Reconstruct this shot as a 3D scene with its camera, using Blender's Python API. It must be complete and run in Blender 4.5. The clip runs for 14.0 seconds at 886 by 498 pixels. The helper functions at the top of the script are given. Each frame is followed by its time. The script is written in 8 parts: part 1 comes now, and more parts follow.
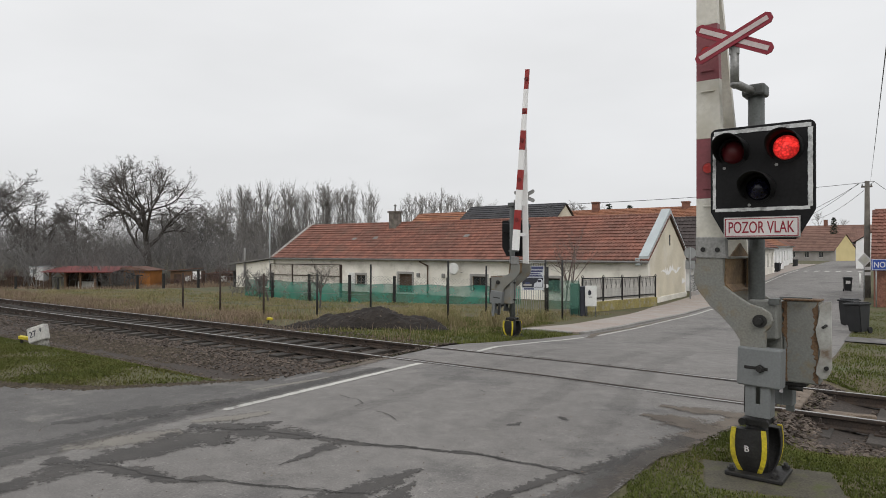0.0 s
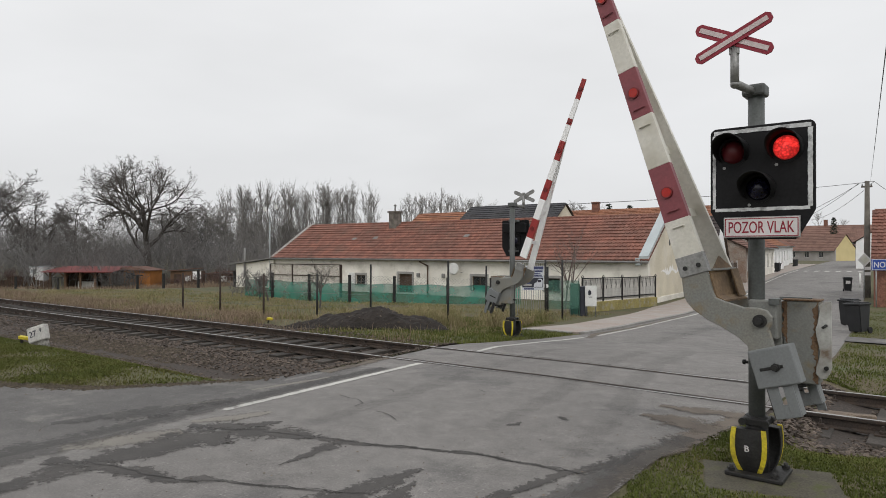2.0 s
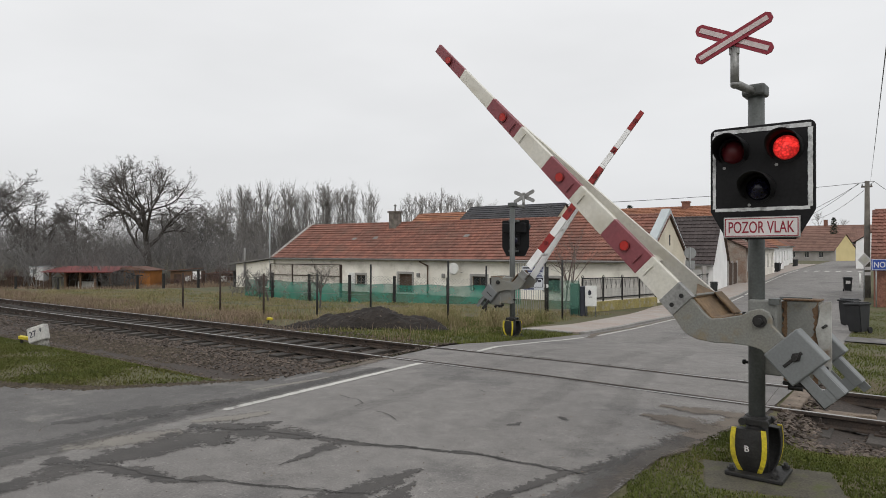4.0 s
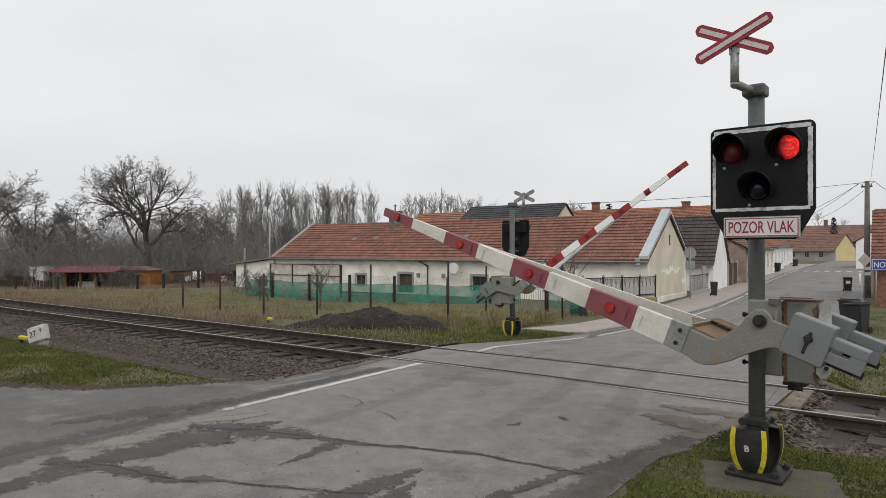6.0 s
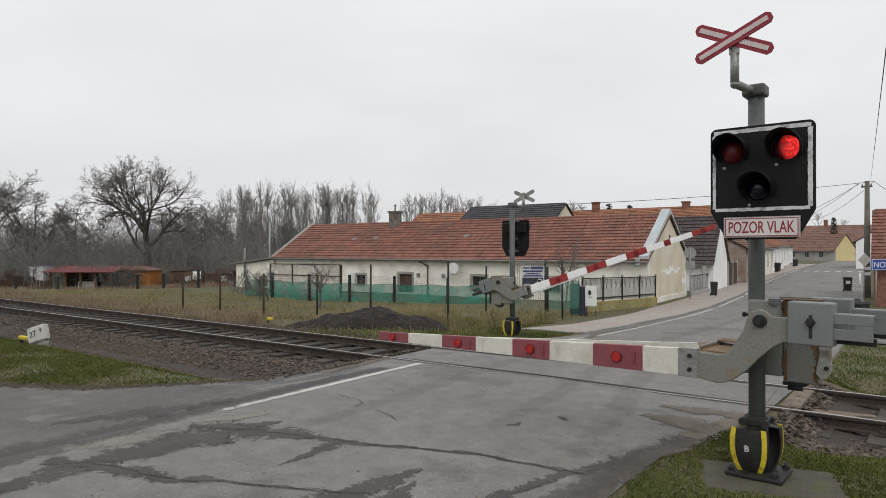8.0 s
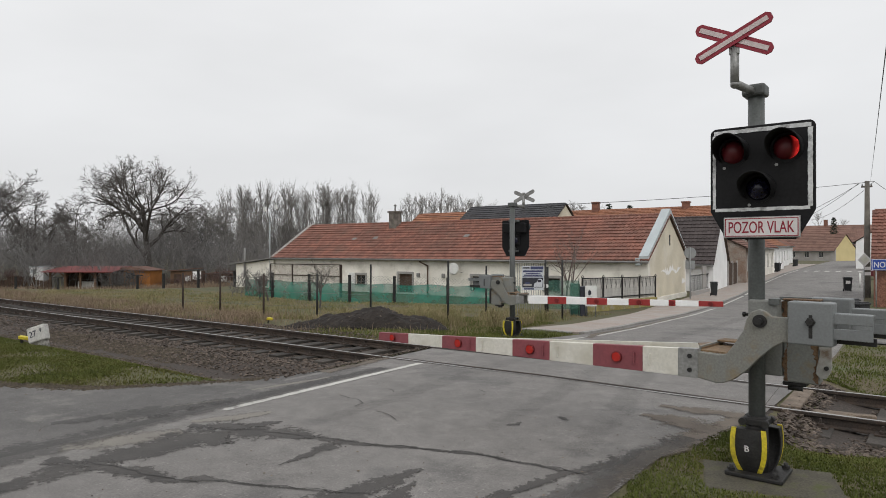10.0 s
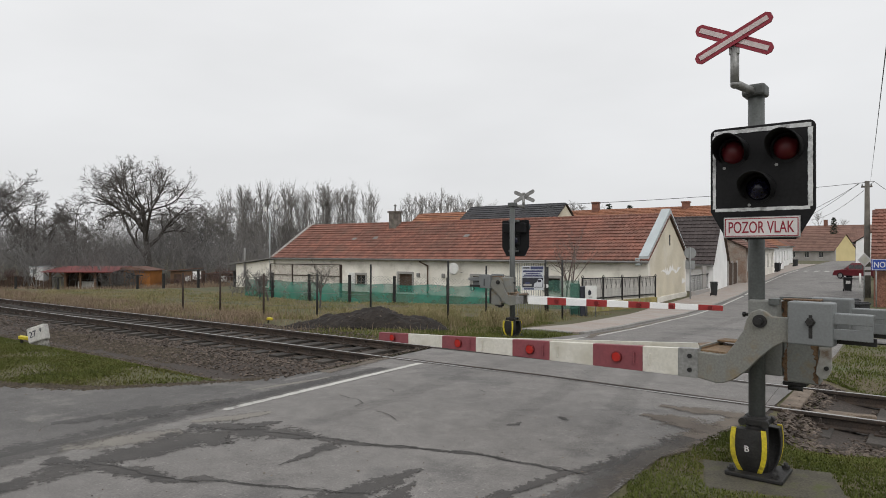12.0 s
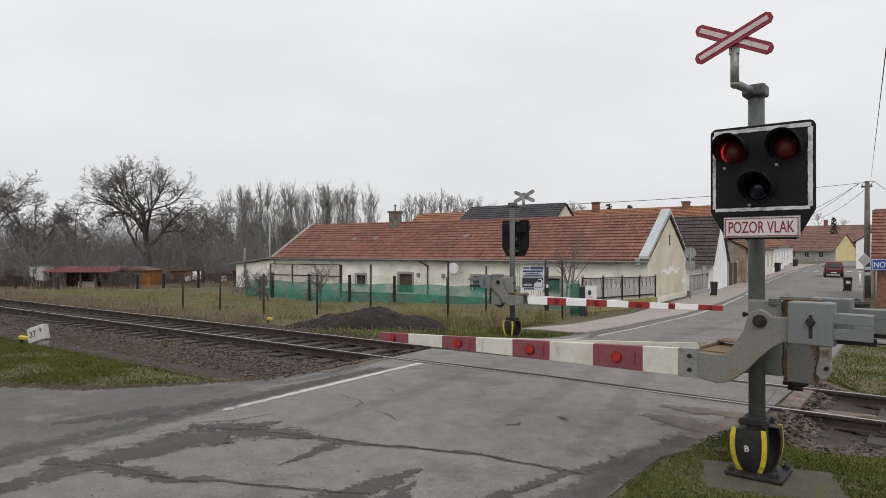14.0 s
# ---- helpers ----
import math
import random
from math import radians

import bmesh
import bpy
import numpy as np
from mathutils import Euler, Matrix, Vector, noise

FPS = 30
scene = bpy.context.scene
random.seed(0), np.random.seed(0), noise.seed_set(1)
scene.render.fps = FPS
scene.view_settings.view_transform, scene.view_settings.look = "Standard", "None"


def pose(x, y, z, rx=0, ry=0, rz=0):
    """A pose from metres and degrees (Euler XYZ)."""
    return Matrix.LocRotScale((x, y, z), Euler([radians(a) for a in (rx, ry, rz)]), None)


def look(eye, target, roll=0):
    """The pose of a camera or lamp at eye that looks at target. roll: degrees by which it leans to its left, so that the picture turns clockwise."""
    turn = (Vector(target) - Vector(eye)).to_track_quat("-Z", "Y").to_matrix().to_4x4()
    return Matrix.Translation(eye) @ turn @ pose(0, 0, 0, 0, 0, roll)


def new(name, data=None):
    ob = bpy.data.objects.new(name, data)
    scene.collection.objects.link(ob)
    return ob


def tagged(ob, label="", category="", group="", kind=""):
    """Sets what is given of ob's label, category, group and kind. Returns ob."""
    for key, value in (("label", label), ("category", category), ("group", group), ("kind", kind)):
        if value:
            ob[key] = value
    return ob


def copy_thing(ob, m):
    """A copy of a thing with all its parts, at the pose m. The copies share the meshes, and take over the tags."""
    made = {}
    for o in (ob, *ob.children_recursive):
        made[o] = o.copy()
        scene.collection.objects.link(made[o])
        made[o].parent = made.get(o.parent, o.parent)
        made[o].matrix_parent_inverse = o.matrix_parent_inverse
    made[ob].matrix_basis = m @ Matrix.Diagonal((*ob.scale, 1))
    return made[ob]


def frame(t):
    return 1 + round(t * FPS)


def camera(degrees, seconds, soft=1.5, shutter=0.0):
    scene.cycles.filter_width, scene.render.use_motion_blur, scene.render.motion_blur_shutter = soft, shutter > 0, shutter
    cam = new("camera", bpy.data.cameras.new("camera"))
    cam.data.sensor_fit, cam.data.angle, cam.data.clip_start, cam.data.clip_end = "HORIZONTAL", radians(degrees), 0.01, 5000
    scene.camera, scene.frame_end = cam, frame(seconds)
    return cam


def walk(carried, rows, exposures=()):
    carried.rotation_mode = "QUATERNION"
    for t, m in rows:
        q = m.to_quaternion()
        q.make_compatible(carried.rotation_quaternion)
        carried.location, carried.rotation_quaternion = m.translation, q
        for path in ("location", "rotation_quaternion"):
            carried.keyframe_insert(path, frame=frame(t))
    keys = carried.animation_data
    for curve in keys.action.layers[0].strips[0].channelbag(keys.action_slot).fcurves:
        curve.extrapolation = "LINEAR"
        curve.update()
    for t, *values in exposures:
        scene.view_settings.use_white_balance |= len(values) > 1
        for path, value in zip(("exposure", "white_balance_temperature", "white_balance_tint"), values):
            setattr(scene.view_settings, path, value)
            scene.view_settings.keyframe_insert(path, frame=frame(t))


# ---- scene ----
# ---- camera: stands still beside the level crossing ----
cam = camera(68.57, 14.0, soft=0.9)
EYE = pose(0, 0, 1.9, 90.25, 0, 34.3)
walk(cam, [(0, EYE), (14.0, EYE)])

# ---- light: overcast winter day ----
world = bpy.data.worlds.new("overcast_sky")
scene.world = world
world.use_nodes = True
SUN_EL, SUN_AZ = radians(32), radians(215)


def build_world():
    nt = world.node_tree
    nt.nodes.clear()
    N, L = nt.nodes.new, nt.links.new
    out, bg = N("ShaderNodeOutputWorld"), N("ShaderNodeBackground")
    sky = N("ShaderNodeTexSky")
    sky.sky_type, sky.sun_disc, sky.sun_elevation, sky.sun_rotation = "NISHITA", False, SUN_EL, SUN_AZ
    sky.air_density, sky.dust_density = 1.0, 4.0
    dim = N("ShaderNodeMixRGB"); dim.blend_type = "MULTIPLY"; dim.inputs[0].default_value = 1
    dim.inputs[2].default_value = (0.1, 0.1, 0.1, 1)
    L(sky.outputs[0], dim.inputs[1])
    co, sep = N("ShaderNodeTexCoord"), N("ShaderNodeSeparateXYZ")
    L(co.outputs["Generated"], sep.inputs[0])
    # cloud deck: brighter towards the zenith, as under a closed overcast
    ramp = N("ShaderNodeValToRGB")
    e = ramp.color_ramp.elements
    e[0].position, e[0].color = 0.0, (0.75, 0.76, 0.775, 1)
    e[1].position, e[1].color = 1.0, (1.15, 1.17, 1.20, 1)
    m = e.new(0.30); m.color = (0.865, 0.87, 0.88, 1)
    m = e.new(0.48); m.color = (0.93, 0.935, 0.95, 1)
    L(sep.outputs[2], ramp.inputs[0])
    mp = N("ShaderNodeMapping"); mp.inputs[3].default_value = (1.6, 1.6, 5.0)
    L(co.outputs["Generated"], mp.inputs[0])
    nz = N("ShaderNodeTexNoise"); nz.inputs["Scale"].default_value = 1.3; nz.inputs["Detail"].default_value = 4
    L(mp.outputs[0], nz.inputs[0])
    mr = N("ShaderNodeMapRange")
    mr.inputs[1].default_value, mr.inputs[2].default_value, mr.inputs[3].default_value, mr.inputs[4].default_value = 0.3, 0.7, 0.94, 1.05
    L(nz.outputs[0], mr.inputs[0])
    cl = N("ShaderNodeMixRGB"); cl.blend_type = "MULTIPLY"; cl.inputs[0].default_value = 1
    L(ramp.outputs[0], cl.inputs[1]); L(mr.outputs[0], cl.inputs[2])
    mix = N("ShaderNodeMixRGB"); mix.inputs[0].default_value = 0.95
    L(dim.outputs[0], mix.inputs[1]); L(cl.outputs[0], mix.inputs[2])
    L(mix.outputs[0], bg.inputs[0]); bg.inputs[1].default_value = 1.0
    L(bg.outputs[0], out.inputs[0])


build_world()
sun_data = bpy.data.lights.new("sun", "SUN")
sun_data.energy, sun_data.angle, sun_data.color = 1.0, radians(25), (1.0, 0.97, 0.93)
sun = new("sun", sun_data)
sun.matrix_world = look((20, -25, 30), (0, 0, 0))
scene.view_settings.exposure = 0.0

# ---- materials ----
MATS = {}


def mat(name, color, rough=0.8, metal=0.0, var=0.25, scale=6.0, fine=60.0, bump=0.3, alt=None, island=0.0, obj=0.0, spec=0.4, stain=None, stain_amt=0.0, stain_scale=1.2, emit=0.0):
    """A weathered surface: base colour, large and fine variation, stains with their own shape, relief."""
    if name in MATS:
        return MATS[name]
    m = bpy.data.materials.new(name)
    m.use_nodes = True
    nt = m.node_tree
    N, L = nt.nodes.new, nt.links.new
    b = nt.nodes["Principled BSDF"]
    co = N("ShaderNodeTexCoord")
    n1 = N("ShaderNodeTexNoise"); n1.inputs["Scale"].default_value = scale; n1.inputs["Detail"].default_value = 5
    n2 = N("ShaderNodeTexNoise"); n2.inputs["Scale"].default_value = fine; n2.inputs["Detail"].default_value = 3
    for n in (n1, n2):
        L(co.outputs["Object"], n.inputs[0])
    alt = alt or tuple(c * (1 - var) for c in color)
    r = N("ShaderNodeValToRGB")
    r.color_ramp.elements[0].position, r.color_ramp.elements[1].position = 0.36, 0.64
    r.color_ramp.elements[0].color, r.color_ramp.elements[1].color = (*alt, 1), (*color, 1)
    L(n1.outputs[0], r.inputs[0])
    last = r.outputs[0]
    mr = N("ShaderNodeMapRange")
    mr.inputs[1].default_value, mr.inputs[2].default_value = 0.3, 0.7
    mr.inputs[3].default_value, mr.inputs[4].default_value = 1 - var, 1 + var * 0.6
    L(n2.outputs[0], mr.inputs[0])
    mu = N("ShaderNodeMixRGB"); mu.blend_type = "MULTIPLY"; mu.inputs[0].default_value = 1
    L(last, mu.inputs[1]); L(mr.outputs[0], mu.inputs[2])
    last = mu.outputs[0]
    for amount, node, sock in ((island, "ShaderNodeNewGeometry", "Random Per Island"), (obj, "ShaderNodeObjectInfo", "Random")):
        if amount:
            g = N(node)
            k = N("ShaderNodeMapRange"); k.inputs[3].default_value, k.inputs[4].default_value = 1 - amount, 1 + amount
            L(g.outputs[sock], k.inputs[0])
            mm = N("ShaderNodeMixRGB"); mm.blend_type = "MULTIPLY"; mm.inputs[0].default_value = 1
            L(last, mm.inputs[1]); L(k.outputs[0], mm.inputs[2])
            last = mm.outputs[0]
    if stain:
        n3 = N("ShaderNodeTexNoise"); n3.inputs["Scale"].default_value = stain_scale; n3.inputs["Detail"].default_value = 8
        n3.inputs["Roughness"].default_value = 0.65
        L(co.outputs["Object"], n3.inputs[0])
        k = N("ShaderNodeMapRange"); k.inputs[1].default_value, k.inputs[2].default_value = 0.52, 0.66
        k.inputs[4].default_value = stain_amt
        L(n3.outputs[0], k.inputs[0])
        mm = N("ShaderNodeMixRGB"); mm.inputs[2].default_value = (*stain, 1)
        L(k.outputs[0], mm.inputs[0]); L(last, mm.inputs[1])
        last = mm.outputs[0]
    L(last, b.inputs["Base Color"])
    b.inputs["Roughness"].default_value = rough
    b.inputs["Metallic"].default_value = metal
    b.inputs["Specular IOR Level"].default_value = spec
    if bump:
        bp = N("ShaderNodeBump"); bp.inputs["Strength"].default_value = bump; bp.inputs["Distance"].default_value = 0.01
        L(n2.outputs[0], bp.inputs["Height"]); L(bp.outputs[0], b.inputs["Normal"])
    MATS[name] = m
    return m


def asphalt_mat(name, c0, c1, patch, amount):
    """Old asphalt: pale worn binder, aggregate speckle, wide darker damp areas with ragged edges."""
    m = bpy.data.materials.new(name)
    m.use_nodes = True
    nt = m.node_tree
    N, L = nt.nodes.new, nt.links.new
    b = nt.nodes["Principled BSDF"]
    co = N("ShaderNodeTexCoord")

    def nz(scale, detail, rough=0.55, off=0.0, stretch=(1, 1, 1)):
        mp = N("ShaderNodeMapping"); mp.inputs[1].default_value = (off, off * 0.7, 0); mp.inputs[3].default_value = stretch
        L(co.outputs["Object"], mp.inputs[0])
        n = N("ShaderNodeTexNoise"); n.inputs["Scale"].default_value = scale; n.inputs["Detail"].default_value = detail
        n.inputs["Roughness"].default_value = rough
        L(mp.outputs[0], n.inputs[0])
        return n.outputs[0]

    def rng(sock, a, b_, c, d):
        k = N("ShaderNodeMapRange")
        for i, v in enumerate((a, b_, c, d)):
            k.inputs[i + 1].default_value = v
        L(sock, k.inputs[0])
        return k.outputs[0]

    def mixc(fac, a, b_, mode="MIX"):
        x = N("ShaderNodeMixRGB"); x.blend_type = mode
        for i, v in enumerate((fac, a, b_)):
            if isinstance(v, (int, float)):
                x.inputs[i].default_value = v
            elif isinstance(v, tuple):
                x.inputs[i].default_value = (*v, 1)
            else:
                L(v, x.inputs[i])
        return x.outputs[0]

    base = mixc(rng(nz(0.55, 6), 0.35, 0.65, 0, 1), c0, c1)
    track = mixc(rng(nz(0.5, 5, 0.6, 3.1, (1.6, 0.12, 1)), 0.45, 0.7, 0, 0.22), base, tuple(c * 0.62 for c in c0))
    wet = mixc(rng(nz(0.42, 9, 0.62, 7.3), 0.56, 0.60, 0, amount), track, patch)
    speck = mixc(1.0, wet, rng(nz(75, 5, 0.75), 0.3, 0.7, 0.6, 1.4), "MULTIPLY")
    pale = mixc(rng(nz(1.7, 12, 0.75, 9.0), 0.58, 0.63, 0, 0.35), speck, (0.235, 0.225, 0.205))
    dark = mixc(rng(nz(2.3, 12, 0.78, 1.7), 0.60, 0.66, 0, 0.4), pale, (0.10, 0.097, 0.093))
    chips = mixc(rng(nz(38, 3, 0.6, 5.0), 0.64, 0.69, 0, 0.55), dark, (0.34, 0.33, 0.31))
    mids = mixc(1.0, chips, rng(nz(3.5, 9, 0.68, 2.0), 0.3, 0.7, 0.8, 1.18), "MULTIPLY")
    L(mids, b.inputs["Base Color"])
    b.inputs["Roughness"].default_value = 0.82
    b.inputs["Specular IOR Level"].default_value = 0.3
    bp = N("ShaderNodeBump"); bp.inputs["Strength"].default_value = 0.5; bp.inputs["Distance"].default_value = 0.006
    L(nz(110, 4), bp.inputs["Height"]); L(bp.outputs[0], b.inputs["Normal"])
    MATS[name] = m
    return m


def seam_mat(name, color, alt, cover, ragged, most=0.92, fine=0.45):
    """Tar, sand or worn paint on the asphalt, thinning out raggedly towards both edges of its strip."""
    m = mat(name, color, 0.88, var=0.25, scale=2.5, fine=90, alt=alt, bump=0.3)
    nt = m.node_tree
    N, L = nt.nodes.new, nt.links.new
    b, out = nt.nodes["Principled BSDF"], nt.nodes["Material Output"]
    uv, co = N("ShaderNodeUVMap"), N("ShaderNodeTexCoord")
    uv.uv_map = "across"
    sep = N("ShaderNodeSeparateXYZ"); L(uv.outputs[0], sep.inputs[0])

    def op(kind, a, b_):
        n = N("ShaderNodeMath"); n.operation = kind
        for i, v in enumerate((a, b_)):
            if isinstance(v, (int, float)):
                n.inputs[i].default_value = v
            else:
                L(v, n.inputs[i])
        return n.outputs[0]
    mid = op("ABSOLUTE", op("SUBTRACT", sep.outputs[0], 0.5), 0.0)
    n1 = N("ShaderNodeTexNoise"); n1.inputs["Scale"].default_value = 4.5; n1.inputs["Detail"].default_value = 14; n1.inputs["Roughness"].default_value = 0.78
    L(co.outputs["Object"], n1.inputs[0])
    n2 = N("ShaderNodeTexNoise"); n2.inputs["Scale"].default_value = 26; n2.inputs["Detail"].default_value = 6; n2.inputs["Roughness"].default_value = 0.7
    L(co.outputs["Object"], n2.inputs[0])
    rough = op("ADD", op("MULTIPLY", op("SUBTRACT", n1.outputs[0], 0.5), ragged), op("MULTIPLY", op("SUBTRACT", n2.outputs[0], 0.5), fine))
    edge = op("SUBTRACT", cover, op("ADD", mid, rough))
    k = N("ShaderNodeMapRange")
    for i, v in enumerate((-0.05, 0.09, 0.0, most)):
        k.inputs[i + 1].default_value = v
    L(edge, k.inputs[0])
    tr, mx = N("ShaderNodeBsdfTransparent"), N("ShaderNodeMixShader")
    L(k.outputs[0], mx.inputs[0]); L(tr.outputs[0], mx.inputs[1]); L(b.outputs[0], mx.inputs[2]); L(mx.outputs[0], out.inputs[0])
    return m


M_ROAD = asphalt_mat("old_asphalt", (0.190, 0.180, 0.170), (0.158, 0.149, 0.141), (0.105, 0.101, 0.098), 0.55)
M_SIDE = asphalt_mat("damp_asphalt", (0.120, 0.114, 0.109), (0.092, 0.088, 0.085), (0.19, 0.18, 0.165), 0.6)
M_CRACK = seam_mat("tarred_crack", (0.088, 0.082, 0.077), (0.066, 0.062, 0.059), 0.30, 1.9, 0.85, 1.0)
M_DAMP = seam_mat("damp_dark_asphalt", (0.10, 0.096, 0.092), (0.08, 0.077, 0.074), 0.34, 1.3, 0.5, 0.7)
M_FISSURE = seam_mat("open_fissure", (0.03, 0.028, 0.027), (0.05, 0.047, 0.045), 0.30, 0.9)
M_WEAR = seam_mat("worn_wheel_track", (0.125, 0.122, 0.118), (0.11, 0.107, 0.104), 0.36, 1.0, 0.11, 0.3)
M_SAND = seam_mat("sandy_dirt", (0.17, 0.142, 0.115), (0.115, 0.095, 0.078), 0.31, 1.7, 0.85, 0.9)
M_CLOD = mat("brown_soil_crumbs", (0.082, 0.066, 0.048), 0.97, var=0.3, scale=5, fine=40, island=0.35, bump=0.3)
M_LINE = seam_mat("worn_line_paint", (0.56, 0.55, 0.51), (0.46, 0.45, 0.42), 0.49, 0.6, 0.92, 0.8)
M_GROUND = mat("meadow_soil", (0.082, 0.082, 0.034), 0.97, var=0.35, scale=0.7, fine=24, alt=(0.102, 0.082, 0.048), bump=0.9, stain=(0.06, 0.078, 0.024), stain_amt=0.8, stain_scale=0.5)
M_BALLAST = mat("dirty_ballast", (0.052, 0.041, 0.034), 0.95, var=0.45, scale=4, fine=26, alt=(0.05, 0.041, 0.035), bump=1.0)
M_STONE = mat("ballast_stone", (0.108, 0.086, 0.070), 0.92, var=0.3, scale=8, fine=60, island=0.5, alt=(0.08, 0.062, 0.050))
M_RAILTOP = mat("polished_steel", (0.36, 0.35, 0.335), 0.35, 0.8, var=0.15, scale=3, fine=80, bump=0.05)
M_RUST = mat("rusty_rail_steel", (0.036, 0.029, 0.025), 0.85, 0.1, var=0.4, scale=5, fine=60, alt=(0.058, 0.041, 0.031))
M_SLEEPER = mat("weathered_sleeper", (0.07, 0.061, 0.053), 0.92, var=0.4, scale=3, fine=40, obj=0.3)
M_PLANK = mat("worn_timber", (0.21, 0.165, 0.125), 0.88, var=0.35, scale=5, fine=45, alt=(0.11, 0.085, 0.065))
M_PAVE = mat("pavement_slab", (0.30, 0.275, 0.25), 0.9, var=0.2, scale=1.2, fine=50, alt=(0.285, 0.235, 0.205), obj=0.12)
M_KERB = mat("concrete_kerb", (0.27, 0.26, 0.245), 0.9, var=0.25, scale=3, fine=60, obj=0.1)
M_CONC = mat("mossy_concrete", (0.10, 0.09, 0.066), 0.93, var=0.35, scale=4, fine=50, stain=(0.07, 0.078, 0.025), stain_amt=0.95, stain_scale=4)
M_SOIL = mat("dark_topsoil", (0.032, 0.026, 0.022), 0.98, var=0.45, scale=3, fine=22, bump=1.2)

# ---- helpers for shapes ----


def part(name, bm, material, parent=None, label="", smooth=False):
    """Link a bmesh as one mesh object under a thing or a part."""
    me = bpy.data.meshes.new(name)
    bm.normal_update()
    bm.to_mesh(me)
    bm.free()
    if smooth:
        me.shade_smooth()
    me.materials.append(material)
    ob = new(name, me)
    ob.parent = parent
    if label:
        tagged(ob, label)
    return ob


def mesh_part(name, verts, faces, material, parent=None, label="", smooth=False):
    me = bpy.data.meshes.new(name)
    me.from_pydata([tuple(v) for v in verts], [], faces)
    me.update()
    if smooth:
        me.shade_smooth()
    me.materials.append(material)
    ob = new(name, me)
    ob.parent = parent
    if label:
        tagged(ob, label)
    return ob


def thing(name, m, label, category, group=""):
    ob = new(name)
    ob.empty_display_size = 0.2
    ob.matrix_basis = m
    return tagged(ob, label, category, group)


def box(bm, x0, x1, y0, y1, z0, z1, bevel=0.0, m=None):
    r = bmesh.ops.create_cube(bm, size=1)
    vs = r["verts"]
    for v in vs:
        v.co = Vector(((x0 + x1) / 2 + v.co.x * (x1 - x0), (y0 + y1) / 2 + v.co.y * (y1 - y0), (z0 + z1) / 2 + v.co.z * (z1 - z0)))
    if bevel:
        es = list({e for v in vs for e in v.link_edges})
        r2 = bmesh.ops.bevel(bm, geom=es, offset=bevel, segments=2, affect="EDGES", profile=0.5)
        vs = list({v for f in r2["faces"] for v in f.verts} | {v for v in vs if v.is_valid})
    if m is not None:
        bmesh.ops.transform(bm, matrix=m, verts=vs)
    return bm


def cube(x0, x1, y0, y1, z0, z1, bevel=0.0, m=None):
    return box(bmesh.new(), x0, x1, y0, y1, z0, z1, bevel, m)


def tube(bm, p0, p1, r0, r1=None, n=12, caps=True):
    p0, p1 = Vector(p0), Vector(p1)
    r1 = r0 if r1 is None else r1
    d = p1 - p0
    q = d.to_track_quat("Z", "Y").to_matrix()
    a = [bm.verts.new(p0 + q @ Vector((r0 * math.cos(2 * math.pi * i / n), r0 * math.sin(2 * math.pi * i / n), 0))) for i in range(n)]
    b = [bm.verts.new(p1 + q @ Vector((r1 * math.cos(2 * math.pi * i / n), r1 * math.sin(2 * math.pi * i / n), 0))) for i in range(n)]
    for i in range(n):
        f = bm.faces.new((a[i], a[(i + 1) % n], b[(i + 1) % n], b[i]))
        f.smooth = n > 6
    if caps:
        bm.faces.new(a[::-1])
        bm.faces.new(b)
    return bm


def prism(bm, pts, d0, d1, plane="xz", bevel=0.0):
    """A flat outline pushed between two depths along the axis that the plane leaves out."""
    def at(p, d):
        return {"xz": (p[0], d, p[1]), "xy": (p[0], p[1], d), "yz": (d, p[0], p[1])}[plane]
    a = [bm.verts.new(at(p, d0)) for p in pts]
    b = [bm.verts.new(at(p, d1)) for p in pts]
    n = len(pts)
    fs = [bm.faces.new(a[::-1]), bm.faces.new(b)]
    for i in range(n):
        fs.append(bm.faces.new((a[i], a[(i + 1) % n], b[(i + 1) % n], b[i])))
    bmesh.ops.recalc_face_normals(bm, faces=fs)
    if bevel:
        es = list({e for f in fs[:2] for e in f.edges})
        bmesh.ops.bevel(bm, geom=es, offset=bevel, segments=2, affect="EDGES", profile=0.5)
    return bm


def lerp_table(x, table):
    for (a, va), (b, vb) in zip(table, table[1:]):
        if x <= b:
            k = min(1, max(0, (x - a) / (b - a)))
            return va + (vb - va) * k
    return table[-1][1]


# ---- terrain: road climbs to the track, falls to the village and rises again ----
def yc(x):
    """The middle of the track."""
    return 9.5 - 0.045 * x


def sm(a, b, x):
    k = min(1, max(0, (x - a) / (b - a)))
    return k * k * (3 - 2 * k)


PROFILE = [(-200, 0), (11.3, 0), (14.5, -0.22), (20, -0.5), (30, -0.9), (36, -1.04), (47, -1.0), (60, -0.66), (76, -0.38), (105, -0.2), (140, 0.0), (1500, 0.3)]


def road_z(y):
    return lerp_table(y, PROFILE)


def road_left(y):
    return lerp_table(y, [(-30, -7.4), (10.7, -7.4), (12.2, -7.1), (17, -6.75), (34, -7.6), (73, -8.8), (103, -9.0), (300, -10)])


def road_right(y):
    return lerp_table(y, [(-30, -1.9), (4.5, -1.8), (6, -1.75), (7.2, -1.5), (8.3, -1.2), (11, -1.0), (16, -0.9), (34, -1.0), (75, -1.4), (103, -1.4), (300, -2)])


